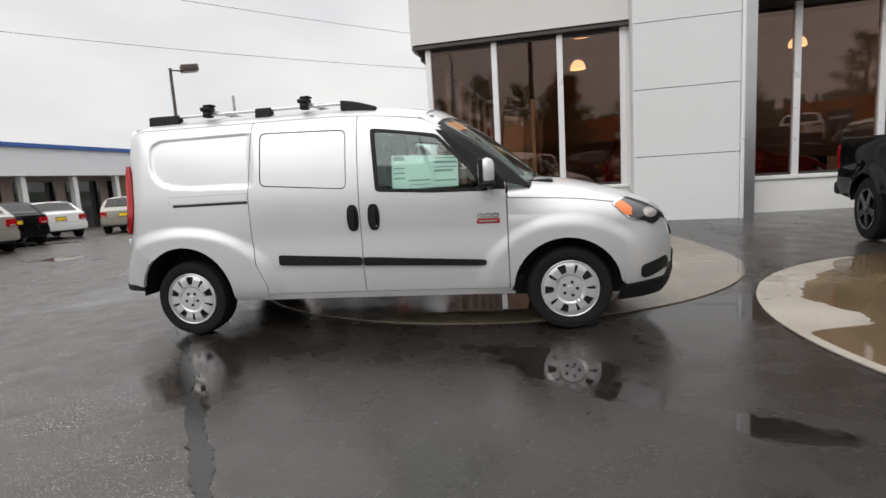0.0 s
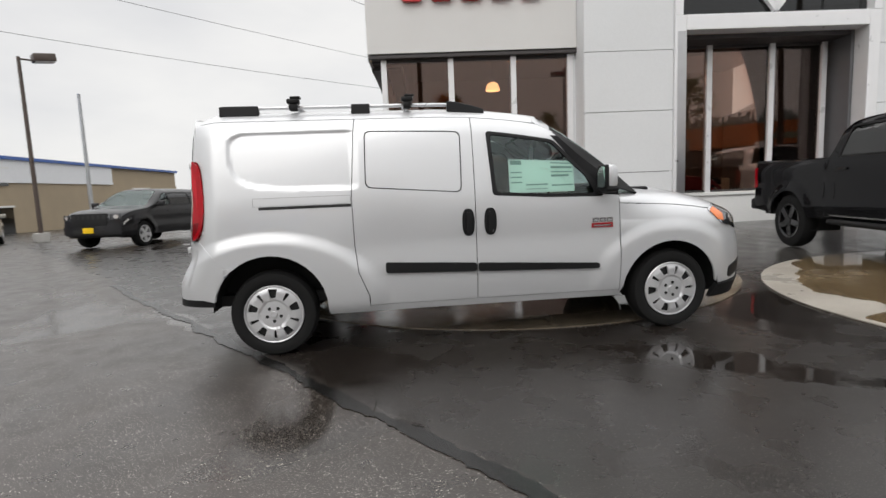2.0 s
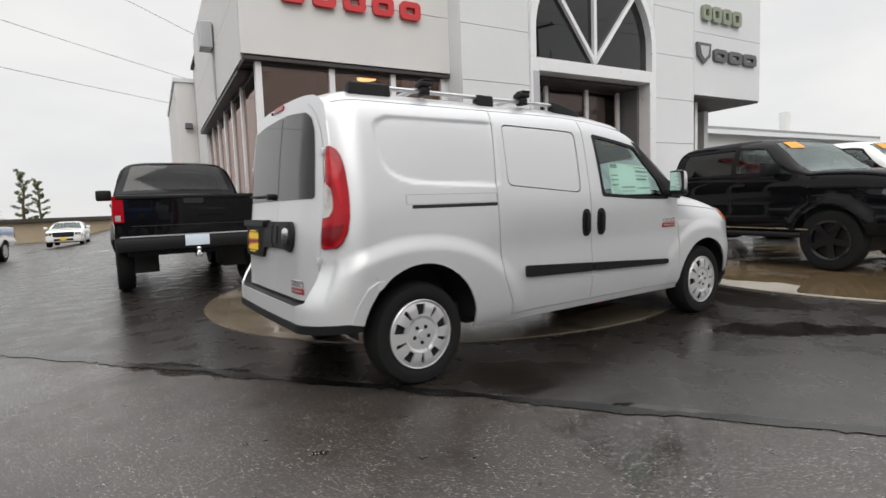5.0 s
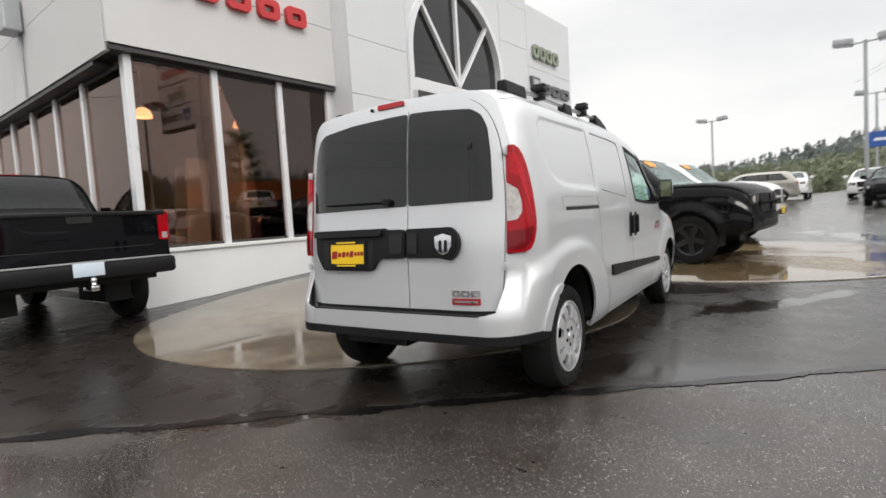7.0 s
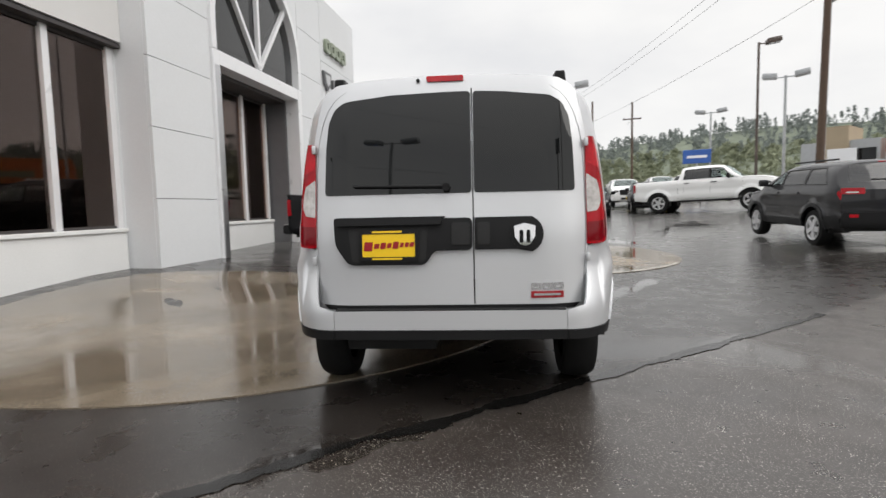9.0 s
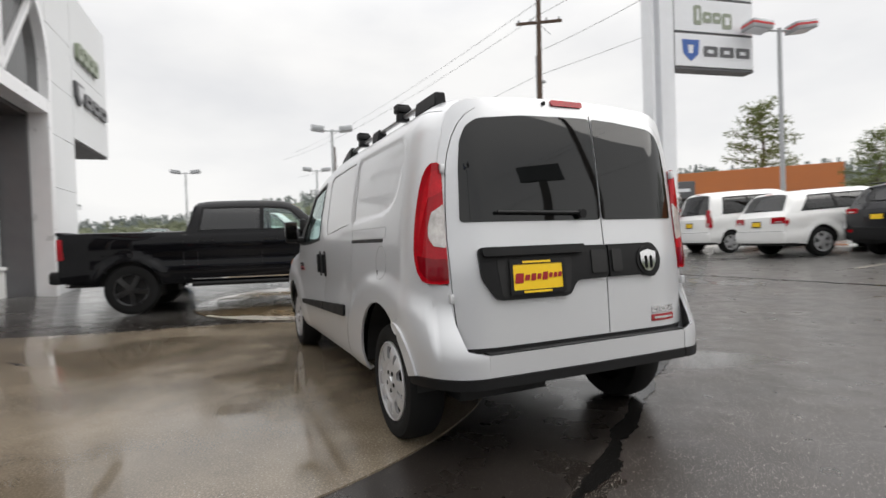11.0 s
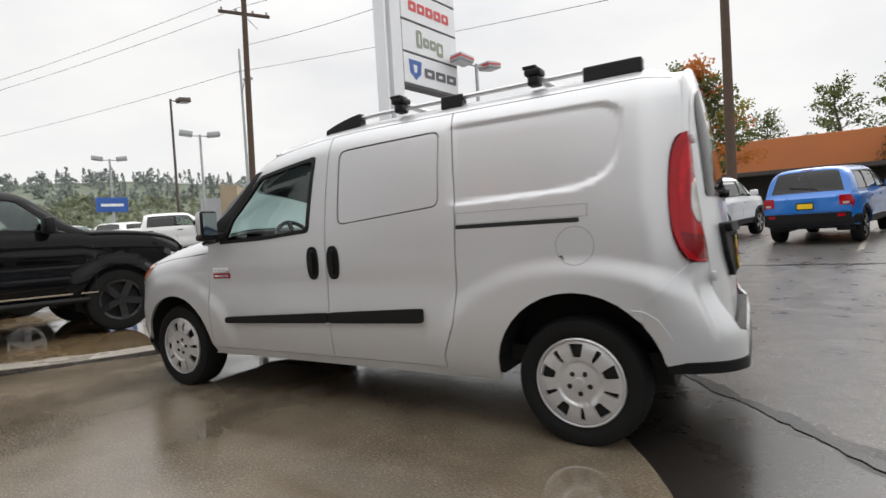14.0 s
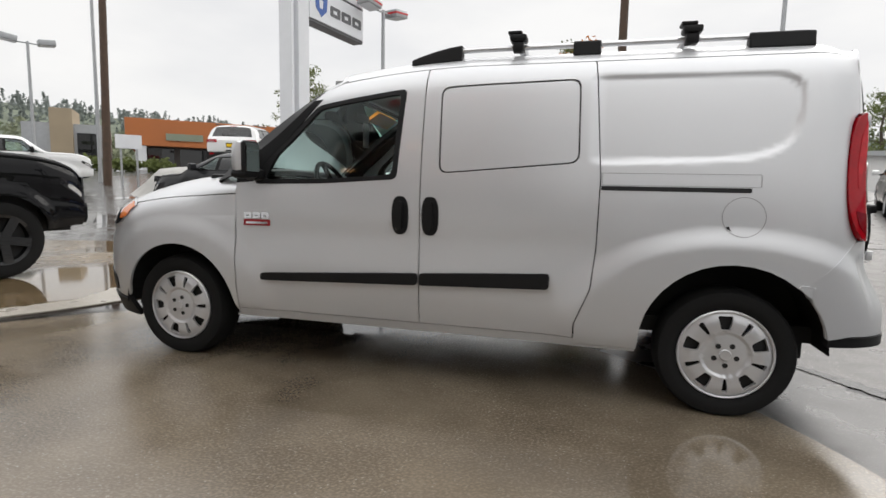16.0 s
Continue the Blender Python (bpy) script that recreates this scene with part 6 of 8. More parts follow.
    for side in (1, -1):
        S = flank(side)

        def on_side(x, a, side=side):
            return upper(x, a * side)

        def arc(i, grow=0.0):
            cx, cz, ra = arches[i]
            ra += grow
            lo = math.asin(max(-1, min(1, (z0 - cz) / ra)))
            pts = [(cx + ra * math.cos(math.pi - lo + (2 * lo - math.pi) * k / 16), cz + ra * math.sin(math.pi - lo + (2 * lo - math.pi) * k / 16)) for k in range(17)]
            return [(x, s_of(x, z)) for x, z in pts]
        bd = part("body_side", surf([[(tail_x, z0 + 0.06)] + arc(0) + arc(1) + [(nose_x, z0 + 0.06), (nose_x, zb), (tail_x, zb)]], S, (cell, cell), 0.02, dirn=OUT(side)), paint, v)
        # side glass, from the front door back, with black pillars between
        for k in range(nwin):
            f, b = cuts[k], cuts[k + 1]
            f1 = f if k else xb + 0.02
            b1 = b if k < nwin - 1 else rear_hi
            if k == 0 and nwin > 1:
                b1 = b
            part("side_window", surf([rounded([(b, q0), (f, q0), (f1, q1), (b1, q1)], 0.03, 2)], on_side, (0.2, 12), 0.0, -0.006, dirn=OUT(side)), M[front_glass if k == 0 else glass_mat], shell)
            if k:
                part("window_pillar", surf([[(f - 0.035, q0), (f + 0.035, q0), (f + 0.030, q1), (f - 0.040, q1)]], on_side, (0.2, 9), 0.01, 0.002, dirn=OUT(side)), M["pillar_black"], shell)
        part("window_trim", surf([dlo_r, rounded([(rear_lo + 0.035, q0 - 2.5), (xa - 0.26, q0 - 2.5), (xb - 0.01, q1 + 2.0), (rear_hi + 0.03, q1 + 2.0)], 0.05, 3)[::-1]], on_side, (0.2, 9), 0.01, 0.002, dirn=OUT(side)), M["pillar_black"], shell)
        if lower:
            x0, x1 = arches[0][2] + 0.02, wb - arches[1][2] - 0.02
            part("lower_cladding", surf([[(x0, z0), (x1, z0), (x1, z0 + 0.15), (x0, z0 + 0.15)]], S, 0.2, 0.02, 0.012, dirn=OUT(side)), lower, v)
            for i in (0, 1):
                part("arch_cladding", surf([arc(i) + arc(i, 0.065)[::-1]], S, 0.2, 0.02, 0.014, dirn=OUT(side)), lower, v)
            for x0, x1 in ((tail_x, -arches[0][2] - 0.03), (wb + arches[1][2] + 0.03, nose_x)):
                part("bumper_cladding", surf([[(x0, z0 + 0.07), (x1, z0 + 0.07), (x1, z0 + 0.26), (x0, z0 + 0.26)]], S, 0.08, 0.02, 0.010, dirn=OUT(side)), lower, v)
        if band:
            part("paint_band", surf([[(tail_x + 0.02, zb - 0.26), (nose_x - 0.05, zb - 0.26), (nose_x - 0.05, zb - 0.02), (tail_x + 0.02, zb - 0.02)]], S, (cell, cell), 0.0, 0.003, dirn=OUT(side)), band, bd)
        # shut lines and handles
        for k, x in enumerate([xa - 0.02] + cuts[1:doors + 1]):
            x = x if k < doors else max(x, arches[0][2] + 0.12 if not bed else x)
            part("shut_line", surf([[(x - 0.005, z0 + 0.10), (x + 0.005, z0 + 0.10), (x + 0.005, zb), (x - 0.005, zb)]], S, 0.2, 0.0, 0.0015, dirn=OUT(side)), M["gap"], bd)
            if k:
                part("door_handle", surf([rrect(x + 0.05, zb - 0.135, x + 0.25, zb - 0.10, 0.015)], S, 0.2, 0.022, 0.026, dirn=OUT(side)), M["plastic"] if bed else paint, bd)
        if bed:
            part("bed_gap", surf([[(xd - 0.03, z0 + 0.05), (xd - 0.018, z0 + 0.05), (xd - 0.018, zb), (xd - 0.03, zb)]], S, 0.2, 0.0, 0.0015, dirn=OUT(side)), M["gap"], bd)
        if chrome_step:
            part("step_bar", tube((xd + 0.1, side * (W - 0.02), z0 - 0.03), (xa - 0.1, side * (W - 0.02), z0 - 0.03), 0.04), M["plastic"], v)
            part("chrome_strip", surf([[(xd + 0.1, z0 + 0.05), (xa, z0 + 0.05), (xa, z0 + 0.07), (xd + 0.1, z0 + 0.07)]], S, 0.3, 0.004, 0.004, dirn=OUT(side)), M["chrome"], v)
        # lamps that wrap the corners
        hz = zb - (0.36 if bed else 0.30)
        if not old_face:
            hl = part("headlamp", surf([rounded([(nose_x - 0.34, hz + 0.13), (nose_x, hz), (nose_x, hz + 0.15), (nose_x - 0.30, hz + 0.22)], 0.03)], S, 0.05, 0.02, 0.006, dirn=OUT(side)), M["head_dark"], v)
            part("reflector", surf([rounded([(nose_x - 0.22, hz + 0.11), (nose_x - 0.04, hz + 0.04), (nose_x - 0.04, hz + 0.12), (nose_x - 0.20, hz + 0.17)], 0.03)], S, 0.05, 0.006, 0.011, dirn=OUT(side)), M["head_lens"], hl)
        t0, t1, tz0, tz1 = tail_lamp or ((0.87, 1.0, zb - 0.40, zb - 0.05) if bed else (0.70, 1.0, zb - 0.30, zb - 0.10))
        part("tail_lamp", surf([rounded([(tail_x, tz0), (tail_x + 0.09, tz0 + 0.02), (tail_x + 0.07, tz1), (tail_x, tz1)], 0.02)], S, 0.05, 0.02, 0.006, dirn=OUT(side)), M["red_lens"], v)
        # mirrors on a short arm
        big = 1.3 if bed else 1.0
        mx = xa - (0.52 if bed else 0.40)
        dm = part("door_mirror", boxm((-0.045, -0.10 * big, -0.075 * big), (0.065, 0.10 * big, 0.08 * big), Matrix.Translation((mx, side * (W + 0.12), zb + 0.10)), 0.035), M["plastic"] if bed else paint, v)
        part("mirror_arm", boxm((mx - 0.03, min(side * (W - 0.10), side * (W + 0.05)), zb + 0.02), (mx + 0.04, max(side * (W - 0.10), side * (W + 0.05)), zb + 0.075), None, 0.012), M["plastic"], dm)
        for x in (0, wb):
            part("arch_liner", boxm((x - 0.40, min(side * 0.45, side * (W - 0.12)), 0.28), (x + 0.40, max(side * 0.45, side * (W - 0.12)), zb - 0.2)), M["gap"], v, smooth=False)
            spoke_wheel(v, x, side * (W - 0.02), side, r, rim_r, 0.22, M[rim], spokes)

    # nose and tail faces close the ends
    def end_loop(x):
        ss = [z0 + 0.06 + (zb - z0 - 0.06) * i / 10 for i in range(11)]
        out = []
        for side, order in ((1, ss), (-1, ss[::-1])):
            pts = []
            for s in order:
                t = (s - z0) / (zb - z0)
                pts.append((side * (half(x) - 0.055 * max(0, 1 - t / 0.30) ** 2 - 0.030 * max(0, (t - 0.80) / 0.20) ** 2 - 0.012 * math.exp(-(((t - 0.50) / 0.13) ** 2))), z0 + t * (belt(x) - z0)))
            if side > 0:
                out += pts + [(p[1], p[2]) for p in (upper(x, a) for a in (80, 65, 50, 40, 25, 8, -8, -25, -40, -50, -65, -80))]
            else:
                out += pts
        return out
    FW, BW = (lambda p: Vector((1, 0, 0))), (lambda p: Vector((-1, 0, 0)))
    nose_fn, tail_fn = (lambda u, z: bend(nose_x, u, z)), (lambda u, z: bend(tail_x, u, z))
    we, hz = half(nose_x), zb - (0.36 if bed else 0.30)
    ns = part("nose_panel", surf([end_loop(nose_x)], nose_fn, (0.12, 0.08), 0.0, dirn=FW), paint, v)
    if old_face:
        gr = part("grille", surf([rrect(-0.55, hz - 0.06, 0.55, hz + 0.18, 0.02)], nose_fn, 0.15, 0.02, 0.015, dirn=FW), M["pole_grey"], ns)
        for k in range(5):
            part("grille_bar", surf([rrect(-0.53, hz - 0.045 + 0.045 * k, 0.53, hz - 0.030 + 0.045 * k, 0.004)], nose_fn, 0.2, 0.01, 0.022, dirn=FW), M["gap"], gr)
        for sg in (1, -1):
            part("headlamp", surf([circle(sg * 0.72, hz + 0.08, 0.09, 20)], nose_fn, 0.1, 0.02, 0.018, dirn=FW), M["head_lens"], ns)
            part("turn_lamp", surf([rrect(sg * 0.72 - 0.09, hz - 0.05, sg * 0.72 + 0.09, hz - 0.015, 0.008)], nose_fn, 0.1, 0.02, 0.018, dirn=FW), M["amber"], ns)
    else:
        gr = part("grille", surf([rounded([(-we * 0.58, hz - 0.14), (we * 0.58, hz - 0.14), (we * 0.64, hz + 0.17), (-we * 0.64, hz + 0.17)], 0.05)], nose_fn, (0.12, 0.06), 0.02, 0.012, dirn=FW), M["plastic"], ns)
        if bed:
            part("grille_bar", surf([rrect(-we * 0.60, hz - 0.01, we * 0.60, hz + 0.035, 0.01)], nose_fn, 0.15, 0.02, 0.03, dirn=FW), paint, gr)
            part("grille_post", surf([rrect(-0.03, hz - 0.13, 0.03, hz + 0.16, 0.01)], nose_fn, 0.15, 0.02, 0.031, dirn=FW), paint, gr)
        else:
            for k in range(7):
                u = (-3 + k) * we * 0.17
                part("grille_slot", surf([rrect(u - 0.035, hz + 0.02, u + 0.035, hz + 0.13, 0.015)], nose_fn, 0.15, 0.006, 0.014, dirn=FW), M["gap"], gr)
        for sg in (1, -1):
            part("headlamp_face", surf([rounded([(sg * we * 0.68, hz + 0.01), (sg * we * 1.0, hz), (sg * we * 1.0, hz + 0.15), (sg * we * 0.68, hz + 0.14)], 0.02)], nose_fn, 0.06, 0.02, 0.006, dirn=FW), M["head_dark"], ns)
            part("headlamp_bowl", surf([circle(sg * we * 0.86, hz + 0.075, 0.055, 16)], nose_fn, 0.1, 0.006, 0.010, dirn=FW), M["clear_lens"], ns)
    fb = part("front_bumper", surf([rounded([(-we * 0.99, z0 + 0.07), (we * 0.99, z0 + 0.07), (we * 0.99, z0 + 0.30), (-we * 0.99, z0 + 0.30)], 0.05)], nose_fn, (0.08, 0.08), 0.05, 0.03 if not old_face else 0.06, dirn=FW), M["chrome"] if old_face else lower or paint, v)
    part("air_intake", surf([rrect(-we * 0.55, z0 + 0.10, we * 0.55, z0 + 0.21, 0.03)], nose_fn, 0.1, 0.01, 0.033, dirn=FW), M["gap"], fb)
    if plate:
        part("number_plate", surf([rrect(-0.15, z0 + 0.12, 0.15, z0 + 0.26, 0.01)], nose_fn, 0.2, 0.01, 0.045 if not old_face else 0.075, dirn=FW), M[plate], fb)
    wr = half(tail_x)
    zt = top(tail_x)
    tg = part("tailgate", surf([end_loop(tail_x)], tail_fn, (0.12, 0.08), 0.0, dirn=BW), paint, v)
    t0, t1, tz0, tz1 = tail_lamp or ((0.87, 1.0, zb - 0.40, zb - 0.05) if bed else (0.70, 1.0, zb - 0.30, zb - 0.10))
    for sg in (1, -1):
        t = part("tail_lamp", surf([rounded([(sg * wr * t0, tz0), (sg * wr * t1, tz0), (sg * wr * t1, tz1), (sg * wr * t0, tz1)], 0.02)], tail_fn, 0.06, 0.02, 0.010, dirn=BW), M["red_lens"], v)
        w1 = wr * (t1 - t0)
        part("reversing_lens", surf([rrect(min(sg * (wr * t0 + 0.3 * w1), sg * (wr * t0 + 0.8 * w1)), tz0 + 0.02, max(sg * (wr * t0 + 0.3 * w1), sg * (wr * t0 + 0.8 * w1)), tz0 + 0.02 + 0.22 * (tz1 - tz0), 0.006)], tail_fn, 0.1, 0.005, 0.014, dirn=BW), M["clear_lens"], t)
        if lower:
            part("reflector", surf([rrect(min(sg * wr * 0.70, sg * wr * 0.86), z0 + 0.24, max(sg * wr * 0.70, sg * wr * 0.86), z0 + 0.30, 0.01)], tail_fn, 0.1, 0.006, 0.052, dirn=BW), M["red_lens"], v)
    if bed:
        part("tailgate_joint", surf([[(-wr * 0.79, zb - 0.46), (wr * 0.79, zb - 0.46), (wr * 0.79, zb - 0.45), (-wr * 0.79, zb - 0.45)]], tail_fn, 0.2, 0.0, 0.003, dirn=BW), M["gap"], tg)
        part("tailgate_cap", boxm((tail_x - 0.02, -wr + 0.04, bed - 0.02), (tail_x + 0.08, wr - 0.04, bed + 0.035), None, 0.018), M["plastic"], tg)
        part("gate_handle", surf([rrect(-0.13, zb - 0.16, 0.13, zb - 0.07, 0.03)], tail_fn, 0.1, 0.01, 0.012, dirn=BW), M["gap"], tg)
        rb_ = part("rear_bumper", boxm((tail_x - 0.13, -wr, z0 + 0.05), (tail_x + 0.06, wr, z0 + 0.25), None, 0.05), M["plastic"] if not old_face else M["chrome"], v)
        part("bumper_pad", boxm((tail_x - 0.12, -wr + 0.06, z0 + 0.245), (tail_x + 0.02, wr - 0.06, z0 + 0.262), None, 0.005), M["trim"], rb_)
        part("plate", boxm((tail_x - 0.138, -0.155, z0 + 0.10), (tail_x - 0.128, 0.155, z0 + 0.25), None, 0.003), M["plate_white"], rb_)
        part("tow_hitch", boxm((tail_x - 0.26, -0.04, z0 - 0.06), (tail_x - 0.02, 0.04, z0 + 0.0), None, 0.012), M["chrome"], rb_)
        part("hitch_ball", lathe([(0.001, 0.06), (0.03, 0.05), (0.035, 0.03), (0.02, 0.0), (0.03, -0.02)], 14, "z"), M["chrome"], rb_).matrix_basis = Matrix.Translation((tail_x - 0.22, 0, z0 + 0.03))
    else:
        rb_ = part("rear_bumper", surf([rounded([(-wr * 0.99, z0 + 0.07), (wr * 0.99, z0 + 0.07), (wr * 0.99, z0 + 0.33), (-wr * 0.99, z0 + 0.33)], 0.05)], tail_fn, (0.08, 0.08), 0.06, 0.045, dirn=BW), lower or paint, v)
        if plate:
            part("number_plate", surf([rrect(-0.155, zb - 0.30, 0.155, zb - 0.16, 0.01)], tail_fn, 0.2, 0.01, 0.014, dirn=BW), M[plate], tg)
            part("plate_frame", surf([rrect(-0.165, zb - 0.31, 0.165, zb - 0.15, 0.01), rrect(-0.148, zb - 0.285, 0.148, zb - 0.175, 0.008)[::-1]], tail_fn, 0.2, 0.006, 0.016, dirn=BW), M["plastic"], tg)
        part("gate_joint", surf([[(-wr * 0.9, z0 + 0.345), (wr * 0.9, z0 + 0.345), (wr * 0.9, z0 + 0.353), (-wr * 0.9, z0 + 0.353)]], tail_fn, 0.1, 0.0, 0.002, dirn=BW), M["gap"], tg)
        if hatch:
            part("rear_wiper", surf([[(rw_lo + 0.01, -14), (rw_lo + 0.016, -14), (rw_lo + 0.03, 22), (rw_lo + 0.024, 22)]], upper, (0.05, 12), 0.01, 0.012, dirn=UP), M["plastic"], v)
    if sticker:
        part("price_sticker", surf([rrect(xb + 0.07, -34, xb + 0.22, -16, 0.02)], upper, (0.1, 9), 0.0, 0.003, dirn=UP), M["orange"], v)
    part("underbody", boxm((tail_x + 0.12, -W + 0.16, z0 - 0.02), (nose_x - 0.22, W - 0.16, z0 + 0.2)), M["gap"], v, smooth=False)
    part("high_brake_lamp", surf([rrect(rw_hi + 0.015, -9, rw_hi + 0.035, 9, 0.004)], upper, (0.1, 6), 0.01, 0.006, dirn=UP), M["red_lens"], v)
    part("cabin", boxm((xd + 0.12, -W + 0.14, z0 + 0.2), (xa - 0.12, W - 0.14, zb - 0.10)), M["gap"], v, smooth=False)
    for sg in (1, -1):
        st = part("seat_back", boxm((-0.06, -0.24, 0), (0.06, 0.24, 0.36), Matrix.Translation(((xb + xc) / 2 + 0.30, sg * 0.38, zb - 0.12)) @ Matrix.Rotation(radians(-12), 4, "Y"), 0.05), M["seat"], v)
        part("headrest", boxm((-0.05, -0.12, 0.38), (0.05, 0.12, 0.54), Matrix.Translation(((xb + xc) / 2 + 0.30, sg * 0.38, zb - 0.12)) @ Matrix.Rotation(radians(-12), 4, "Y"), 0.04), M["seat"], st)
    if roof_rail:
        for side in (1, -1):
            yr = upper(mid, 47)[1] - 0.02
            part("roof_rail", tube((xc + 0.22, side * yr, zr + 0.03), (xb - 0.25, side * yr, zr + 0.03), 0.018), M["plastic"], v)
    return v


def put(x, y, az, dz=0.0):
    """A vehicle's pose: rear axle over (x, y), heading in degrees from +x."""
    c, s = math.cos(radians(az)), math.sin(radians(az))
    z0, z1 = ground_z(x, y), ground_z(x + 2.8 * c, y + 2.8 * s)
    pitch = math.degrees(math.atan2(z1 - z0, 2.8))
    return pose(x, y, z0 + dz, 0, -pitch, az)


PICKUP = dict(wb=3.57, fo=0.98, ro=1.07, W=1.0, z0=0.50, zb=1.33, zr=1.92, hood=[(3.40, 1.35), (3.8, 1.335), (4.2, 1.29), (4.45, 1.21), (4.55, 1.10)],
              cab=(3.30, 2.55, 0.98, 0.84), r=0.42, rim_r=0.27, bed=1.36, lip=0.02, square=7.0)
vehicle("pickup_truck", put(8.26, 2.73, -100.2, 0.008), "gloss black crew cab pickup with black wheels, parked by the entrance", "pickup", M["black_paint"], rim="black_rim", spokes=5, sticker=True, chrome_step=True, plate=None, cell=0.06, **PICKUP)
RAISED = dict(PICKUP, z0=0.58, zb=1.43, zr=2.03, r=0.44, hood=[(a, b + 0.10) for a, b in PICKUP["hood"]])
vehicle("pickup_truck", put(-0.36, 5.65, 88), "black crew cab pickup with a tow hitch, seen from its tailgate", "pickup", M["black_paint"], rim="black_rim", spokes=5, plate="plate_white", cell=0.06, **RAISED)
vehicle("pickup_truck", put(11.5, 2.6, -99), "white crew cab pickup parked beside the black one", "pickup", M["white_paint"], sticker=True, chrome_step=True, **PICKUP)
vehicle("pickup_truck", put(21.2, -8.5, -125), "white crew cab pickup across the wet lot", "pickup", M["white_paint"], chrome_step=True, **PICKUP)
SUV = dict(wb=2.72, fo=0.92, ro=0.92, W=0.92, z0=0.36, zb=1.16, zr=1.64, hood=[(2.55, 1.10), (3.1, 1.04), (3.45, 0.95), (3.64, 0.80)], cab=(2.42, 1.62, -0.55, -0.80), r=0.36, rim_r=0.24, tail_lamp=(0.58, 1.0, 1.02, 1.13))
vehicle("suv", BM @ pose(4.6, 2.6, 0.14, 0, 0, 0), "maroon crossover on show inside the showroom", "car", M["maroon_paint"], plate=None, cell=0.2, **SUV)
BOXY = dict(wb=2.57, fo=0.80, ro=0.86, W=0.90, z0=0.38, zb=1.10, zr=1.70, hood=[(2.42, 1.10), (3.0, 1.06), (3.3, 1.0), (3.37, 0.90)], cab=(2.22, 1.62, -0.66, -0.80), r=0.355, rim_r=0.235, square=6.0, tail_lamp=(0.74, 1.0, 0.86, 1.07))
ROW = "row of vehicles parked tail-out"
vehicle("suv", put(3.35, -12.4, -108), "dark grey compact crossover with slim red tail lamps", "car", M["grey_paint"], group=ROW, lower=M["plastic"], roof_rail=True, **SUV)
vehicle("suv", put(0.62, -12.0, -109), "white boxy compact crossover with a yellow plate", "car", M["white_paint"], group=ROW, lower=M["plastic"], rim="black_rim", **BOXY)
vehicle("suv", put(-2.15, -11.6, -110), "bright blue boxy compact crossover with black cladding", "car", M["blue_paint"], group=ROW, lower=M["plastic"], rim="black_rim", **BOXY)
vehicle("suv", put(-4.85, -11.7, -110), "dark grey compact crossover with slim red tail lamps", "car", M["grey_paint"], group=ROW, lower=M["plastic"], roof_rail=True, **SUV)
JOURNEY = dict(wb=2.89, fo=0.96, ro=1.02, W=0.93, z0=0.34, zb=1.10, zr=1.65, hood=[(2.75, 1.09), (3.3, 1.03), (3.65, 0.96), (3.85, 0.84)], cab=(2.62, 1.80, -0.62, -0.95), r=0.36, rim_r=0.24, tail_lamp=(0.56, 1.0, 0.88, 1.03))
vehicle("suv", put(5.85, -12.2, -107), "white seven-seat crossover with dark rear lamps", "car", M["white_paint"], group=ROW, **JOURNEY)
MINIVAN = dict(wb=3.0, fo=0.85, ro=0.72, W=0.90, z0=0.30, zb=1.10, zr=1.82, hood=[(2.95, 1.10), (3.4, 1.06), (3.7, 0.95), (3.85, 0.80)], cab=(2.75, 2.0, -0.50, -0.66), r=0.32, rim_r=0.215)
vehicle("panel_van", put(8.5, -12.5, -106), "white compact panel van with a tinted back window", "van", M["white_paint"], group=ROW, tail_lamp=(0.86, 1.0, 0.80, 1.30), **MINIVAN)
vehicle("suv", put(7.4, -7.6, -6), "dark grey crossover parked across the lot", "car", M["grey_paint"], lower=M["plastic"], roof_rail=True, **SUV)
vehicle("suv", put(13.2, -13.6, -70, 0.95), "white crossover standing on a raised display bank", "car", M["white_paint"], lower=M["plastic"], roof_rail=True, **SUV)
vehicle("suv", put(-6.15, 13.95, -102), "dark grey seven-seat crossover with a yellow front plate", "car", M["grey_paint"], **JOURNEY)
OLD = dict(PICKUP, wb=3.2, W=0.96, zb=1.22, zr=1.76, bed=1.20, hood=[(2.75, 1.20), (3.5, 1.18), (3.95, 1.15), (4.05, 1.05)], cab=(2.45, 2.05, 1.10, 1.0), r=0.36, rim_r=0.22, fo=0.85, lip=0.0)
vehicle("pickup_truck", put(-5.1, 20.4, -101), "old white square pickup with a pale blue band and chrome bumper", "pickup", M["white_paint"], band=M["lightblue_paint"], old_face=True, doors=1, **OLD)
SEDAN = dict(wb=2.75, fo=0.92, ro=1.02, W=0.90, z0=0.28, zb=0.98, zr=1.42, hood=[(2.4, 0.97), (3.0, 0.92), (3.5, 0.82), (3.67, 0.70)], cab=(2.25, 1.45, 0.05, -0.55), r=0.33, rim_r=0.22)
HATCH = dict(SEDAN, ro=0.80, wb=2.6, zr=1.48, cab=(2.2, 1.4, -0.3, -0.68))
vehicle("hatchback", put(-13.6, 15.0, 118), "silver hatchback on the far side of the lot", "car", M["tan_paint"], **HATCH)
vehicle("sedan", put(-13.4, 9.6, 150), "black sedan with red tail lamps before the far showroom", "car", M["black_paint"], **SEDAN)
vehicle("sedan", put(-14.8, 12.6, 150), "white sedan parked before the far showroom", "car", M["white_paint"], **SEDAN)
vehicle("sedan", put(-11.5, 6.8, 152), "silver sedan parked before the far showroom", "car", M["tan_paint"], **SEDAN)
FAR = "far rows of cars on the lot"
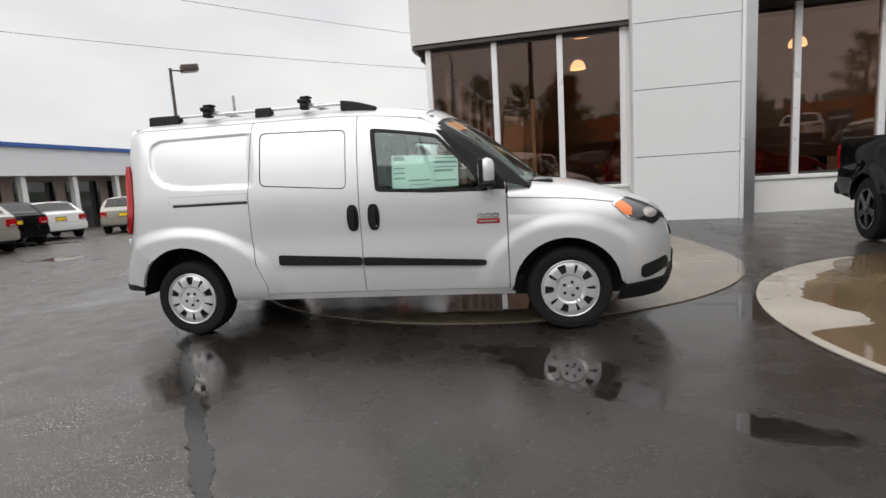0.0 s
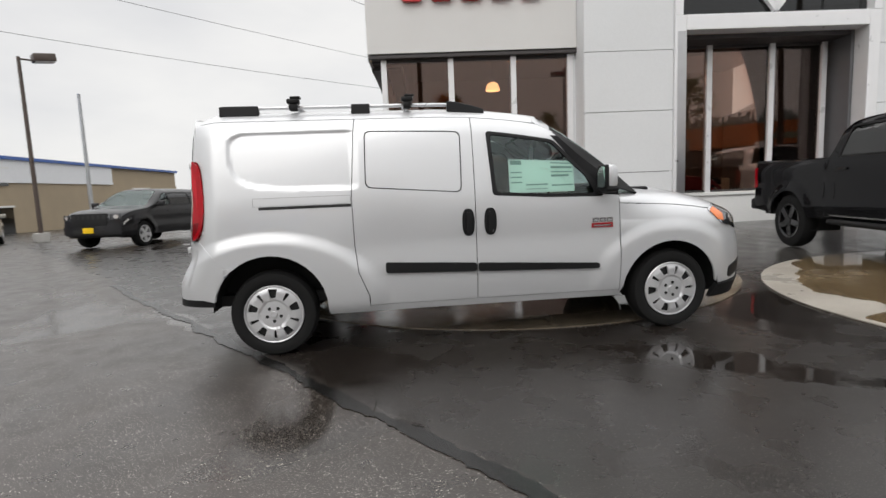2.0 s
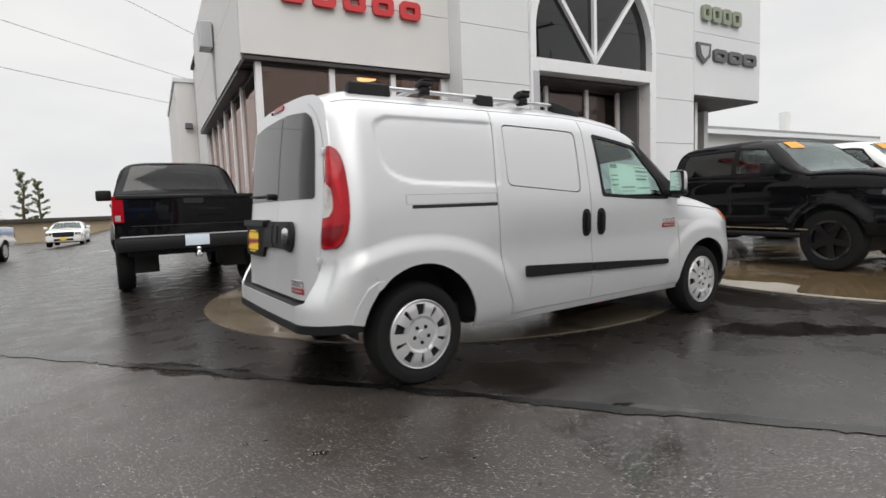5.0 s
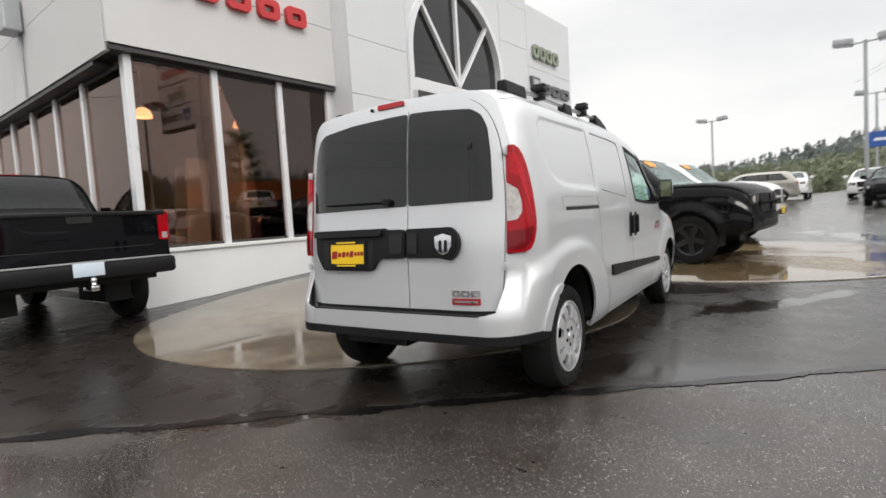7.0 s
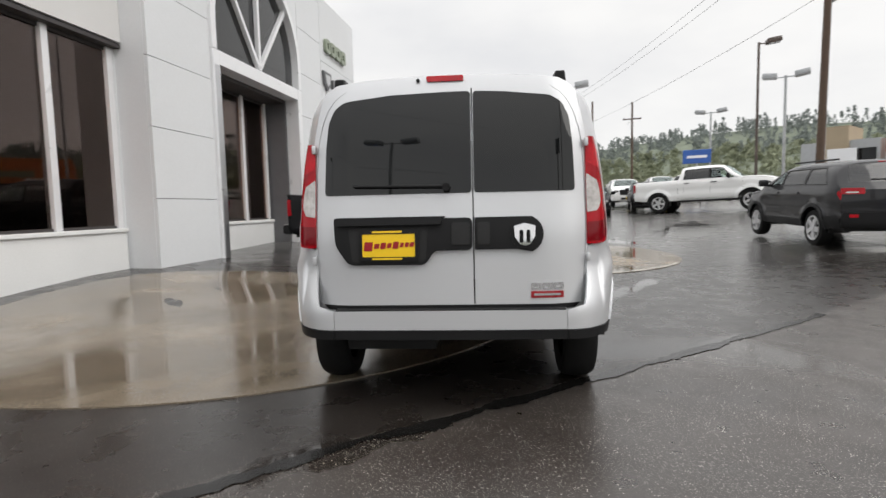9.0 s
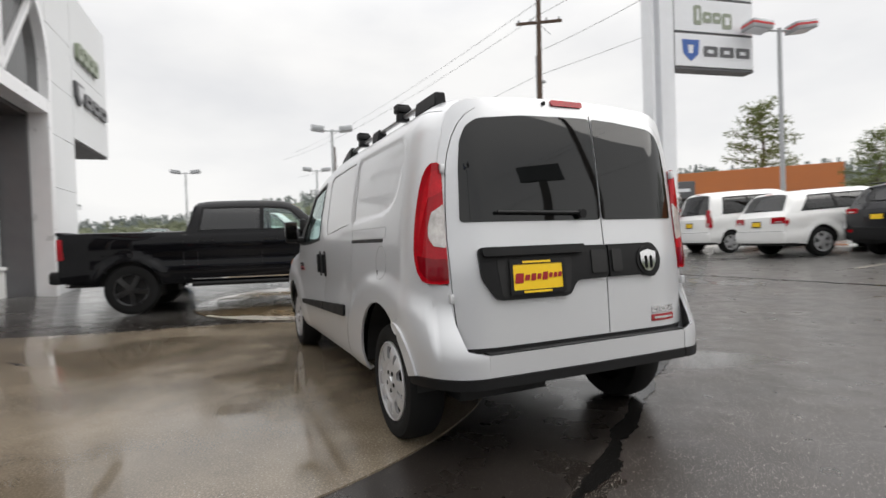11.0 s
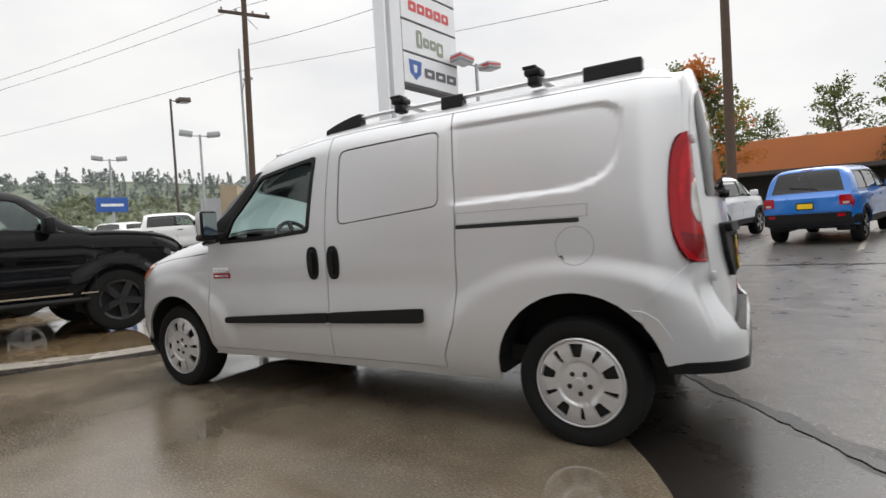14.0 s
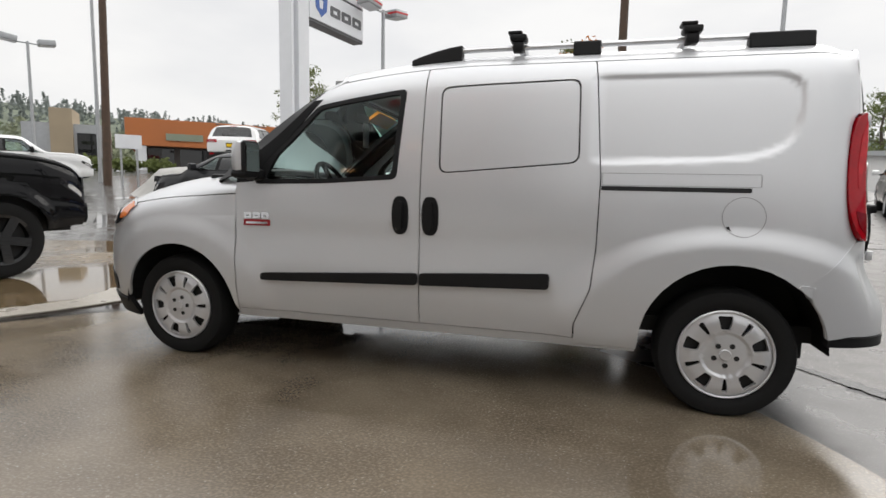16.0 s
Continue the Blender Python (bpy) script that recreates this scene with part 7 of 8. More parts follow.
for x, y, az, kind, paint, label in (
    (24.6, -5.9, 168, SEDAN, "black_paint", "black coupe facing the lot, far off"), (24.4, -8.6, 168, SEDAN, "black_paint", "black coupe with a yellow plate, far off"),
    (28.5, -1.6, 97, SUV, "tan_paint", "champagne crossover side-on across the lot"), (31.5, -9.2, 172, SUV, "white_paint", "white crossover in the far row"),
    (32.0, -5.8, 172, SEDAN, "white_paint", "white sedan in the far row"), (33.5, 1.8, 175, SEDAN, "lightblue_paint", "pale blue sedan in the far row"),
    (36.0, -2.4, 175, SUV, "white_paint", "white crossover in the far row"), (38.0, 4.6, 178, SUV, "grey_paint", "dark crossover in the far row"),
    (34.5, -12.5, 170, SUV, "white_paint", "white crossover in the far row"), (37.5, -15.5, 170, SEDAN, "grey_paint", "dark sedan in the far row"),
    (30.0, -13.0, -60, SUV, "white_paint", "white crossover in the far row"), (-8.6, -14.2, -110, SUV, "white_paint", "white crossover parked beyond the van"),
    (-9.5, 33.0, -95, SUV, "tan_paint", "silver crossover beyond the old pickup"), (-2.6, 36.0, -95, SEDAN, "white_paint", "white sedan far behind the showroom"),
):
    vehicle("car" if kind is SUV else "sedan", put(x, y, az), label, "car", M[paint], group=FAR, cell=0.2, **kind)

# ---- poles, signs, cables ----


def gz(x, y):
    return Matrix.Translation((x, y, ground_z(x, y)))


def lot_lamp(x, y, height, az=0.0, heads=2, material="pole_grey", band=None, label="grey steel lot lamp with two flat box heads"):
    p = thing("street_lamp", gz(x, y) @ Matrix.Rotation(radians(az), 4, "Z"), label, "lamp", "lot lamps")
    part("footing", lathe([(0.0, 0.35), (0.26, 0.35), (0.28, 0.30), (0.28, -0.2)], 20, "z"), M["kerb"], p)
    part("pole", tube((0, 0, 0.3), (0, 0, height), 0.085, 0.065, 14), M[material], p)
    part("cross_arm", tube((-0.45 if heads == 2 else 0, 0, height - 0.08), (0.45, 0, height - 0.08), 0.035), M[material], p)
    for sgn in (1, -1)[:heads]:
        hd = part("lamp_head", boxm((0, -0.30, -0.14), (0.72, 0.30, 0.14), Matrix.Translation((sgn * 0.42, 0, height)) @ Matrix.Rotation(0 if sgn > 0 else math.pi, 4, "Z") @ Matrix.Rotation(radians(-7), 4, "Y"), 0.03), M["pole_grey" if material == "pole_grey" else "pole_brown"], p)
        if band:
            part("stripe", boxm((-0.006, -0.306, -0.02), (0.726, 0.306, 0.05), Matrix.Translation((sgn * 0.42, 0, height)) @ Matrix.Rotation(0 if sgn > 0 else math.pi, 4, "Z") @ Matrix.Rotation(radians(-7), 4, "Y")), M[band], hd, smooth=False)
        part("lens", boxm((0.06, -0.25, -0.152), (0.66, 0.25, -0.141), Matrix.Translation((sgn * 0.42, 0, height)) @ Matrix.Rotation(0 if sgn > 0 else math.pi, 4, "Z") @ Matrix.Rotation(radians(-7), 4, "Y")), M["sign_white"], hd, smooth=False)
    return p


lot_lamp(8.35, -15.75, 7.1, 72, band="red_sign", label="grey steel lot lamp with red stripes round its two box heads")
lot_lamp(26.7, -5.0, 7.0, 80)
lot_lamp(42.0, -7.1, 6.6, 85)
lot_lamp(28.0, -17.3, 6.7, 60)
lot_lamp(40.3, -18.4, 6.6, 60)
lot_lamp(46.0, 3.0, 6.8, 80)
lot_lamp(29.6, -16.6, 9.0, -100, 1, "pole_brown", None, "tall brown steel lamp pole with one flat head")
lot_lamp(-12.4, 17.3, 7.0, 40, 1, "pole_brown", None, "brown steel lamp pole with one long flat head")
lot_lamp(-5.6, -17.5, 10.5, 75, 1)


def utility_pole(x, y, height, az, lean=0.0, arm=True):
    p = thing("utility_pole", gz(x, y) @ Matrix.Rotation(radians(lean), 4, "Y") @ Matrix.Rotation(radians(az), 4, "Z"), "tall weathered timber utility pole" + (" with a cross arm" if arm else " without a cross arm"), "pole")
    part("pole", tube((0, 0, -0.4), (0, 0, height), 0.17, 0.12, 16), M["timber"], p)
    if arm:
        part("cross_arm", boxm((-1.2, -0.06, height - 2.3), (1.2, 0.06, height - 2.16), None, 0.01), M["timber"], p, smooth=False)
        for s in (-1.05, -0.4, 0.4, 1.05):
            part("insulator", lathe([(0.0, 0.16), (0.05, 0.14), (0.06, 0.06), (0.03, 0.0)], 10, "z"), M["pole_grey"], p).matrix_basis = Matrix.Translation((s, 0, height - 2.16))
        part("bracket", tube((-0.6, 0, height - 2.9), (0, 0, height - 2.3), 0.02), M["pole_grey"], p)
    return p


utility_pole(20.7, -14.8, 13.8, 55, -1.5)
utility_pole(-0.35, -16.6, 12.0, 80, 0, False)
utility_pole(-14.5, -12.9, 13.5, 40)
utility_pole(69.5, -20.4, 12.8, -105)
utility_pole(71.0, -15.5, 13.6, 80, 0, False)
lot_lamp(-16.0, 3.3, 7.7, 95)
west = thing("street_sign", gz(-19.4, -13.6) @ Matrix.Rotation(radians(-52), 4, "Z"), "dark box sign on a tall post across the lot", "sign")
part("post", boxm((-0.25, -0.15, 0), (0.25, 0.15, 7.6), None, 0.02), M["pole_brown"], west, smooth=False)
part("sign_box", boxm((-1.25, -0.25, 7.6), (1.25, 0.25, 9.3), None, 0.05), M["dark_sign"], west, smooth=False)
thin = thing("street_lamp", gz(22.4, -16.0), "thin grey street lamp pole with a short arm", "lamp")
part("pole", tube((0, 0, 0), (0, 0, 10.5), 0.09, 0.06, 12), M["pole_grey"], thin)
part("arm", tube((0, 0, 8.2), (-0.9, 0.5, 8.6), 0.03), M["pole_grey"], thin)
part("lamp_head", boxm((-1.4, 0.4, 8.52), (-0.85, 0.62, 8.66), None, 0.03), M["pole_grey"], thin)
mast = thing("mast", gz(-20.0, 36.0), "slender grey mast behind the crossover", "pole")
part("pole", tube((0, 0, 0), (0, 0, 9.5), 0.16, 0.10, 12), M["pole_grey"], mast)

# brand pylon: two white posts and a stack of white panels with plain shapes
PYM = Matrix.Translation((9.58, -12.30, 0)) @ Matrix.Rotation(math.atan2(-3.05, -0.54), 4, "Z")
pylon = thing("pylon_sign", PYM, "tall white pylon sign with a stack of framed white panels", "sign")
for s0, wdt in ((-0.90, 0.12), (-0.57, 0.52)):
    part("post", boxm((s0, -0.10, 0.0), (s0 + wdt, 0.40, 12.6), None, 0.02), M["sign_white"], pylon, smooth=False)
part("frame", boxm((-0.03, -0.02, 6.40), (3.13, 0.42, 12.4), None, 0.02), M["dark_sign"], pylon, smooth=False)


for k, z in enumerate((6.50, 7.64, 8.78, 9.92, 11.06)):
    for yy, d in ((-0.06, -1), (0.43, 1)):
        pnl = part("panel", boxm((0.02, yy, z), (3.08, yy + 0.035, z + 1.06), None, 0.012), M["sign_white"], pylon, smooth=False)
        f0 = yy - 0.012 if d < 0 else yy + 0.047
        flat = lambda u, v, f0=f0: (u, f0, v)
        dr = lambda p, d=d: Vector((0, d, 0))
        mk = lambda n_, loops, mt: part(n_, surf(loops, flat, 5, 0.01, dirn=dr), M[mt], pnl, smooth=False)
        if k == 0:
            mk("shield", [[(0.28, z + 0.86), (0.95, z + 0.86), (0.90, z + 0.40), (0.62, z + 0.16), (0.33, z + 0.40)], [(0.5, z + 0.7), (0.53, z + 0.42), (0.70, z + 0.42), (0.73, z + 0.7)][::-1]], "blue_sign")
            for j in range(3):
                u0 = 1.10 + 0.64 * j
                mk("letter_block", [rrect(u0, z + 0.34, u0 + 0.56, z + 0.68, 0.06), rrect(u0 + 0.16, z + 0.45, u0 + 0.40, z + 0.57, 0.02)[::-1]], "dark_sign")
        elif k == 1:
            for u0, w_, lo_, hi_ in ((0.75, 0.30, 0.22, 0.86), (1.10, 0.34, 0.30, 0.66), (1.48, 0.34, 0.30, 0.66), (1.86, 0.38, 0.14, 0.66)):
                mk("letter_block", [rrect(u0, z + lo_, u0 + w_, z + hi_, 0.08), rrect(u0 + 0.12, z + lo_ + 0.14, u0 + w_ - 0.08, z + hi_ - 0.12, 0.02)[::-1]], "green_sign")
        elif k == 2:
            for j in range(5):
                u0 = 0.42 + 0.46 * j
                mk("letter_block", [rrect(u0, z + 0.34, u0 + 0.40, z + 0.70, 0.06), rrect(u0 + 0.12, z + 0.45, u0 + 0.28, z + 0.59, 0.02)[::-1]], "red_sign")
        else:
            mk("bar", [rrect(0.5, z + 0.42, 2.6, z + 0.62, 0.03)], "dark_sign")


def cable(pts, sag, r=0.011):
    bm = bmesh.new()
    a, b = Vector(pts[0]), Vector(pts[1])
    n, prev = 28, None
    side = (b - a).cross(Vector((0, 0, 1))).normalized()
    up = side.cross(b - a).normalized()
    for i in range(n + 1):
        t = i / n
        p = a.lerp(b, t) - Vector((0, 0, sag * 4 * t * (1 - t)))
        ring = [bm.verts.new(p + side * r * math.cos(k * 1.2566) + up * r * math.sin(k * 1.2566)) for k in range(5)]
        if prev is not None:
            for k in range(5):
                bm.faces.new((prev[k], prev[(k + 1) % 5], ring[(k + 1) % 5], ring[k]))
        prev = ring
    tagged(part("power_line", bm, M["cable"]), "black overhead power line strung between poles", "cable", "overhead lines")


for a, b, sag in (((-40, -19.5, 13.6), (20.7, -14.8, 12.9), 0.9), ((-40, -20.1, 14.2), (20.7, -14.8, 13.6), 0.7), ((20.7, -14.8, 12.9), (75, -9, 13.5), 0.9), ((20.7, -14.8, 13.6), (75, -10, 14.4), 0.8),
                  ((-40, -20.0, 10.0), (22.4, -15.8, 10.3), 1.0), ((22.4, -15.8, 10.3), (75, -11, 11.0), 0.7), ((-0.35, -16.6, 12.8), (20.7, -14.8, 11.0), 0.7),
                  ((-45, 1.0, 15.5), (9.0, 32.0, 8.2), 0.9), ((-45, 3.0, 12.5), (7.5, 32.0, 7.2), 1.1), ((-45, -3.5, 21.0), (12, 33.0, 9.5), 0.8)):
    cable((a, b), sag)

# small things by the street
stand = thing("sandwich_board", gz(19.9, -15.2) @ Matrix.Rotation(radians(50), 4, "Z"), "white notice board standing by the pole", "sign")
part("board", boxm((-0.5, -0.03, 1.6), (0.5, 0.03, 2.2), None, 0.01), M["sign_white"], stand, smooth=False)
for x in (-0.3, 0.3):
    part("leg", boxm((x - 0.04, -0.03, 0), (x + 0.04, 0.03, 1.599)), M["pole_grey"], stand, smooth=False)
part("bar", boxm((-0.42, -0.04, 1.95), (0.1, -0.031, 2.08)), M["dark_sign"], stand, smooth=False)
for x, y, az, h, mt, lb in ((33.0, -14.5, 70, 3.2, "blue_sign", "blue road-side sign panel on a post"), (37.0, -7.0, 80, 3.6, "blue_sign", "blue and white sign panel on a post"), (17.2, -21.0, 55, 2.6, "dark_sign", "dark framed notice panel with coloured bars")):
    sg = thing("post_sign", gz(x, y) @ Matrix.Rotation(radians(az), 4, "Z"), lb, "sign")
    part("post", tube((0, 0, 0), (0, 0, h), 0.06), M["pole_grey"], sg)
    pn = part("panel", boxm((-0.85, -0.06, h - 0.9), (0.85, 0.06, h), None, 0.02), M[mt], sg, smooth=False)
    for s in (-0.075, 0.068):
        part("bar", boxm((-0.6, s, h - 0.55), (0.6, s + 0.008, h - 0.38)), M["sign_white"], pn, smooth=False)

# raised display bank under the white crossover
def bank_fn(u, w):
    d = math.hypot(u, w)
    x, y = 13.7 + 4.2 * u, -14.9 + 4.2 * w
    return (x, y, ground_z(x, y) - 0.05 + 1.0 * step01(1.0, 0.72, d))
tagged(part("ground_bank", surf([circle(0, 0, 1, 40)], bank_fn, 0.12, 0.0, dirn=UP), M["kerb"]), "low raised concrete display bank", "paving", kind="structure")

# ---- far buildings ----
far = thing("long_tan_building", Matrix(), "long tan block building with a white upper band and blue trim", "building")
part("wall", boxm((-40, 27, -3), (-23.2, 61, 2.6)), M["tan_wall"], far, smooth=False)
part("upper_band", boxm((-40, 3, 2.602), (-23.1, 46, 4.1)), M["sign_white"], far, smooth=False)
part("upper_wall", boxm((-40, 46.01, 2.602), (-23.25, 61, 4.1)), M["tan_wall"], far, smooth=False)
part("roof_trim", boxm((-40.2, 2.8, 4.102), (-22.95, 61.1, 4.32)), M["blue_sign"], far, smooth=False)
part("wall", boxm((-40, 3, -3), (-24.4, 26.9, 2.6)), M["room"], far, smooth=False)
for k in range(8):
    part("column", boxm((-23.6, 3 + 3.3 * k, -3), (-23.3, 3.3 + 3.3 * k, 2.6)), M["white_wall"], far, smooth=False)
    part("window", boxm((-24.39, 3.5 + 3.3 * k, -0.6), (-24.3, 6.0 + 3.3 * k, 2.3)), M["dark_glass"], far, smooth=False)
for y, w, z0_, z1_, mt in ((30.5, 2.2, -1.4, 1.0, "dark_glass"), (28.0, 4.6, 2.4, 3.5, "dark_glass"), (50.0, 3.4, -1.2, 2.2, "sign_white")):
    wn = part("window" if mt == "dark_glass" else "roller_door", boxm((-23.21, y, z0_), (-23.12, y + w, z1_)), M[mt], far, smooth=False)
    part("frame", boxm((-23.22, y - 0.1, z1_ + 0.002), (-23.08, y + w + 0.1, z1_ + 0.12)), M["white_wall"], wn, smooth=False)
for y, z in ((7.0, 3.35), (13.0, 0.9)):
    part("sign_panel", boxm((-23.09, y, z - 0.4), (-23.0, y + 1.7, z + 0.4)), M["blue_sign"], far, smooth=False)
shed = thing("low_tan_shed", Matrix(), "low tan flat-roofed building far behind the lot", "building")
part("wall", boxm((-26, 66, -3), (2, 74, 1.0)), M["tan_wall"], shed, smooth=False)
part("roof", boxm((-26.4, 65.5, 1.002), (2.4, 74.5, 1.35)), M["brown_roof"], shed, smooth=False)

mart = thing("terracotta_restaurant", Matrix.Translation((32.6, -28.2, 2.0)) @ Matrix.Rotation(radians(42), 4, "Z") @ Matrix.Translation((-16, 0, 0)), "low restaurant with a terracotta fascia and dark windows", "building")
part("wall", boxm((-1, -9, -0.6), (16, 0, 1.75)), M["brown_roof"], mart, smooth=False)
part("fascia", boxm((-1.6, -9.6, 1.752), (16.6, 0.6, 3.7), None, 0.03), M["orange_wall"], mart, smooth=False)
for k in range(6):
    part("window", boxm((0.5 + 2.6 * k, 0.002, 0.1), (2.7 + 2.6 * k, 0.06, 1.6)), M["dark_glass"], mart, smooth=False)
part("pillar", boxm((15.3, 0.1, -0.6), (16.0, 0.5, 1.75)), M["sign_white"], mart, smooth=False)
part("sign_panel", boxm((11.5, 0.602, 2.2), (14.0, 0.68, 2.7)), M["green_sign"], mart, smooth=False)
part("neon", boxm((9.0, 0.062, 0.7), (10.2, 0.09, 1.0)), M["red_sign"], mart, smooth=False)
shop2 = thing("terracotta_shop", Matrix.Translation((6.9, -35, 2.2)) @ Matrix.Rotation(radians(-176), 4, "Z"), "long low shop with a terracotta fascia and a dark canopy", "building")
part("wall", boxm((0, -1, -1), (22, 9, 1.3)), M["brown_roof"], shop2, smooth=False)
part("fascia", boxm((-0.4, -1.6, 1.302), (22.4, 9.4, 3.35), None, 0.03), M["orange_wall"], shop2, smooth=False)
part("canopy", boxm((3.0, -3.6, 1.1), (16.0, -1.61, 1.35), None, 0.02), M["brown_roof"], shop2, smooth=False)
part("sign_panel", boxm((0.6, -1.70, 1.5), (2.4, -1.602, 2.0)), M["sign_white"], shop2, smooth=False)
shop3 = thing("pale_shop", Matrix.Translation((33.8, -26.6, 2.0)) @ Matrix.Rotation(radians(42), 4, "Z"), "small pale shop with a tan tower", "building")
part("wall", boxm((0, -6, -1), (4.6, 0, 3.0)), M["pole_grey"], shop3, smooth=False)
part("tower", boxm((1.7, -3, -1), (3.0, 0.3, 4.0)), M["tan_wall"], shop3, smooth=False)
part("window", boxm((0.2, 0.002, 0.2), (1.5, 0.06, 2.4)), M["dark_glass"], shop3, smooth=False)
white_shed = thing("long_white_shed", Matrix.Translation((-14, -36, 1.6)), "long low white shed behind the row of cars", "building")
part("wall", boxm((-10, -4, -1), (8, 0, 2.1)), M["white_wall"], white_shed, smooth=False)
part("roof", boxm((-10.4, -4.4, 2.102), (8.4, 0.4, 2.4)), M["pole_grey"], white_shed, smooth=False)

# ---- trees and woods ----


def leaf_cloud(bm, centre, radius, count, size, rng, squash=1.0):
    """Loose leaf sprays about a point: small bent quads, thicker to the outside."""
    for _ in range(count):
        d = Vector((rng.gauss(0, 1), rng.gauss(0, 1), rng.gauss(0, 1) * squash))
        d = d.normalized() * radius * rng.random() ** 0.45
        p = Vector(centre) + Vector((d.x, d.y, d.z * squash))
        q = Euler((rng.uniform(-1.2, 1.2), rng.uniform(-1.2, 1.2), rng.uniform(0, 6.28))).to_matrix()
        s = size * rng.uniform(0.6, 1.4)
        c = [q @ Vector(k) * s + p for k in ((-1, -0.5, 0), (0, -0.7, 0.15), (1, -0.3, 0), (0.8, 0.5, -0.1), (0, 0.7, 0.12), (-0.9, 0.4, 0))]
        bm.faces.new([bm.verts.new(x) for x in c])


def tree(x, y, height, spread, seed, label, mats=("leaf_green",), lean=0.0, bare=0.28, dens=1.0):
    rng = random.Random(seed)
    t = thing("tree", gz(x, y), label, "tree")
    tb = bmesh.new()
    pts = [Vector((0, 0, -0.2))]
    for i in range(1, 7):
        pts.append(Vector((rng.uniform(-0.06, 0.06) * i, rng.uniform(-0.06, 0.06) * i, height * 0.95 * i / 6)))
    r0 = 0.03 * height
    for i in range(6):
        add_tube(tb, pts[i], pts[i + 1], r0 * (1 - i / 6.4), r0 * (1 - (i + 1) / 6.4), 9, cap=False)
    crowns = {k: bmesh.new() for k in mats}
    n = int(26 * dens)
    for i in range(n):
        k = bare + (1 - bare) * (i + 0.5) / n
        a = i * 2.399 + rng.uniform(-0.4, 0.4)
        reach = spread * (1.02 - 0.78 * ((k - bare) / (1 - bare)) ** 1.3) * rng.uniform(0.65, 1.1)
        z = height * k
        j = min(5, int(k * 0.95 * 6))
        base = pts[j].lerp(pts[min(6, j + 1)], 0.5)
        base.z = z * 0.92
        tip = Vector((base.x + reach * math.cos(a), base.y + reach * math.sin(a), z + 0.12 * reach))
        add_tube(tb, base, tip, 0.022 * (1.2 - k) * height / 3, 0.01, 6, cap=False)
        key = mats[0] if rng.random() < 0.86 or len(mats) == 1 else rng.choice(mats[1:])
        if len(mats) > 1 and k > 0.74 and rng.random() < 0.55:
            key = mats[1]
        for f in (0.45, 0.75, 1.0):
            c = base.lerp(tip, f)
            leaf_cloud(crowns[key], c, 0.34 * spread * (0.55 + 0.4 * f) * 0.70, int(52 * dens), 0.058 * height / 6.5, rng, 0.75)
    part("trunk", tb, M["bark"], t)
    for k, bm in crowns.items():
        part("crown", bm, M[k], t, smooth=False)
    return t


tree(0.9, -21.5, 6.6, 2.4, 5, "leafy street tree turning orange at the top", ("leaf_green", "leaf_orange", "leaf_yellow"), dens=1.7)
tree(13.0, -31.0, 4.6, 1.9, 11, "rounded green tree before the terracotta shop", ("leaf_green",))
tree(6.8, -31.5, 4.4, 1.3, 12, "narrow tree in yellow autumn leaf", ("leaf_yellow",))
tree(25.5, -40.0, 9.5, 3.6, 13, "broad green tree behind the restaurant", ("leaf_green",))
tree(-8.0, -33.5, 3.8, 1.4, 14, "clipped dark conifer by the white shed", ("hedge",))
tree(-10.0, -33.0, 3.9, 1.5, 15, "clipped dark conifer by the white shed", ("hedge",))
tree(-13.5, -38.0, 5.0, 2.0, 16, "tree in yellow autumn leaf behind the shed", ("leaf_yellow",))
for i, (x, y, h, w) in enumerate(((-9, -62, 12.5, 4.0), (-15, -64, 14.5, 4.6), (-22, -66, 12.0, 4.2), (-30, -64, 11, 4.0), (-3, -66, 11, 3.8), (6, -62, 10, 3.8), (14, -60, 9.5, 3.6), (20, -58, 8.5, 3.4))):
    tree(x, y, h, w, 30 + i, "tall broadleaf tree in the belt behind the shops", ("leaf_green",), dens=0.9)
for i, (x, y, h, w) in enumerate(((-9, 88, 9.5, 1.5), (-7.2, 88, 8.2, 1.3), (-30, 95, 4.2, 2.6), (-38, 96, 4.6, 2.6), (-46, 92, 4.4, 2.8), (-20, 98, 4.6, 2.6), (-14, 99, 4.2, 2.4))):
    tree(x, y, h, w, 60 + i, "far tree behind the lot", ("leaf_green",), dens=0.7)


def bushes():
    rng = random.Random(3)
    for x, y, w in ((28.5, -26.0, 1.0), (30.2, -25.0, 0.9), (32.3, -24.2, 1.1)):
        bm = bmesh.new()
        leaf_cloud(bm, (0, 0, 0.45), w, 260, 0.14, rng, 0.6)
        b = part("bush", bm, M["leaf_green"], None, smooth=False)
        b.matrix_basis = gz(x, y)
        tagged(b, "low clipped green shrub by the restaurant", "shrub", "shrubs before the restaurant")


bushes()


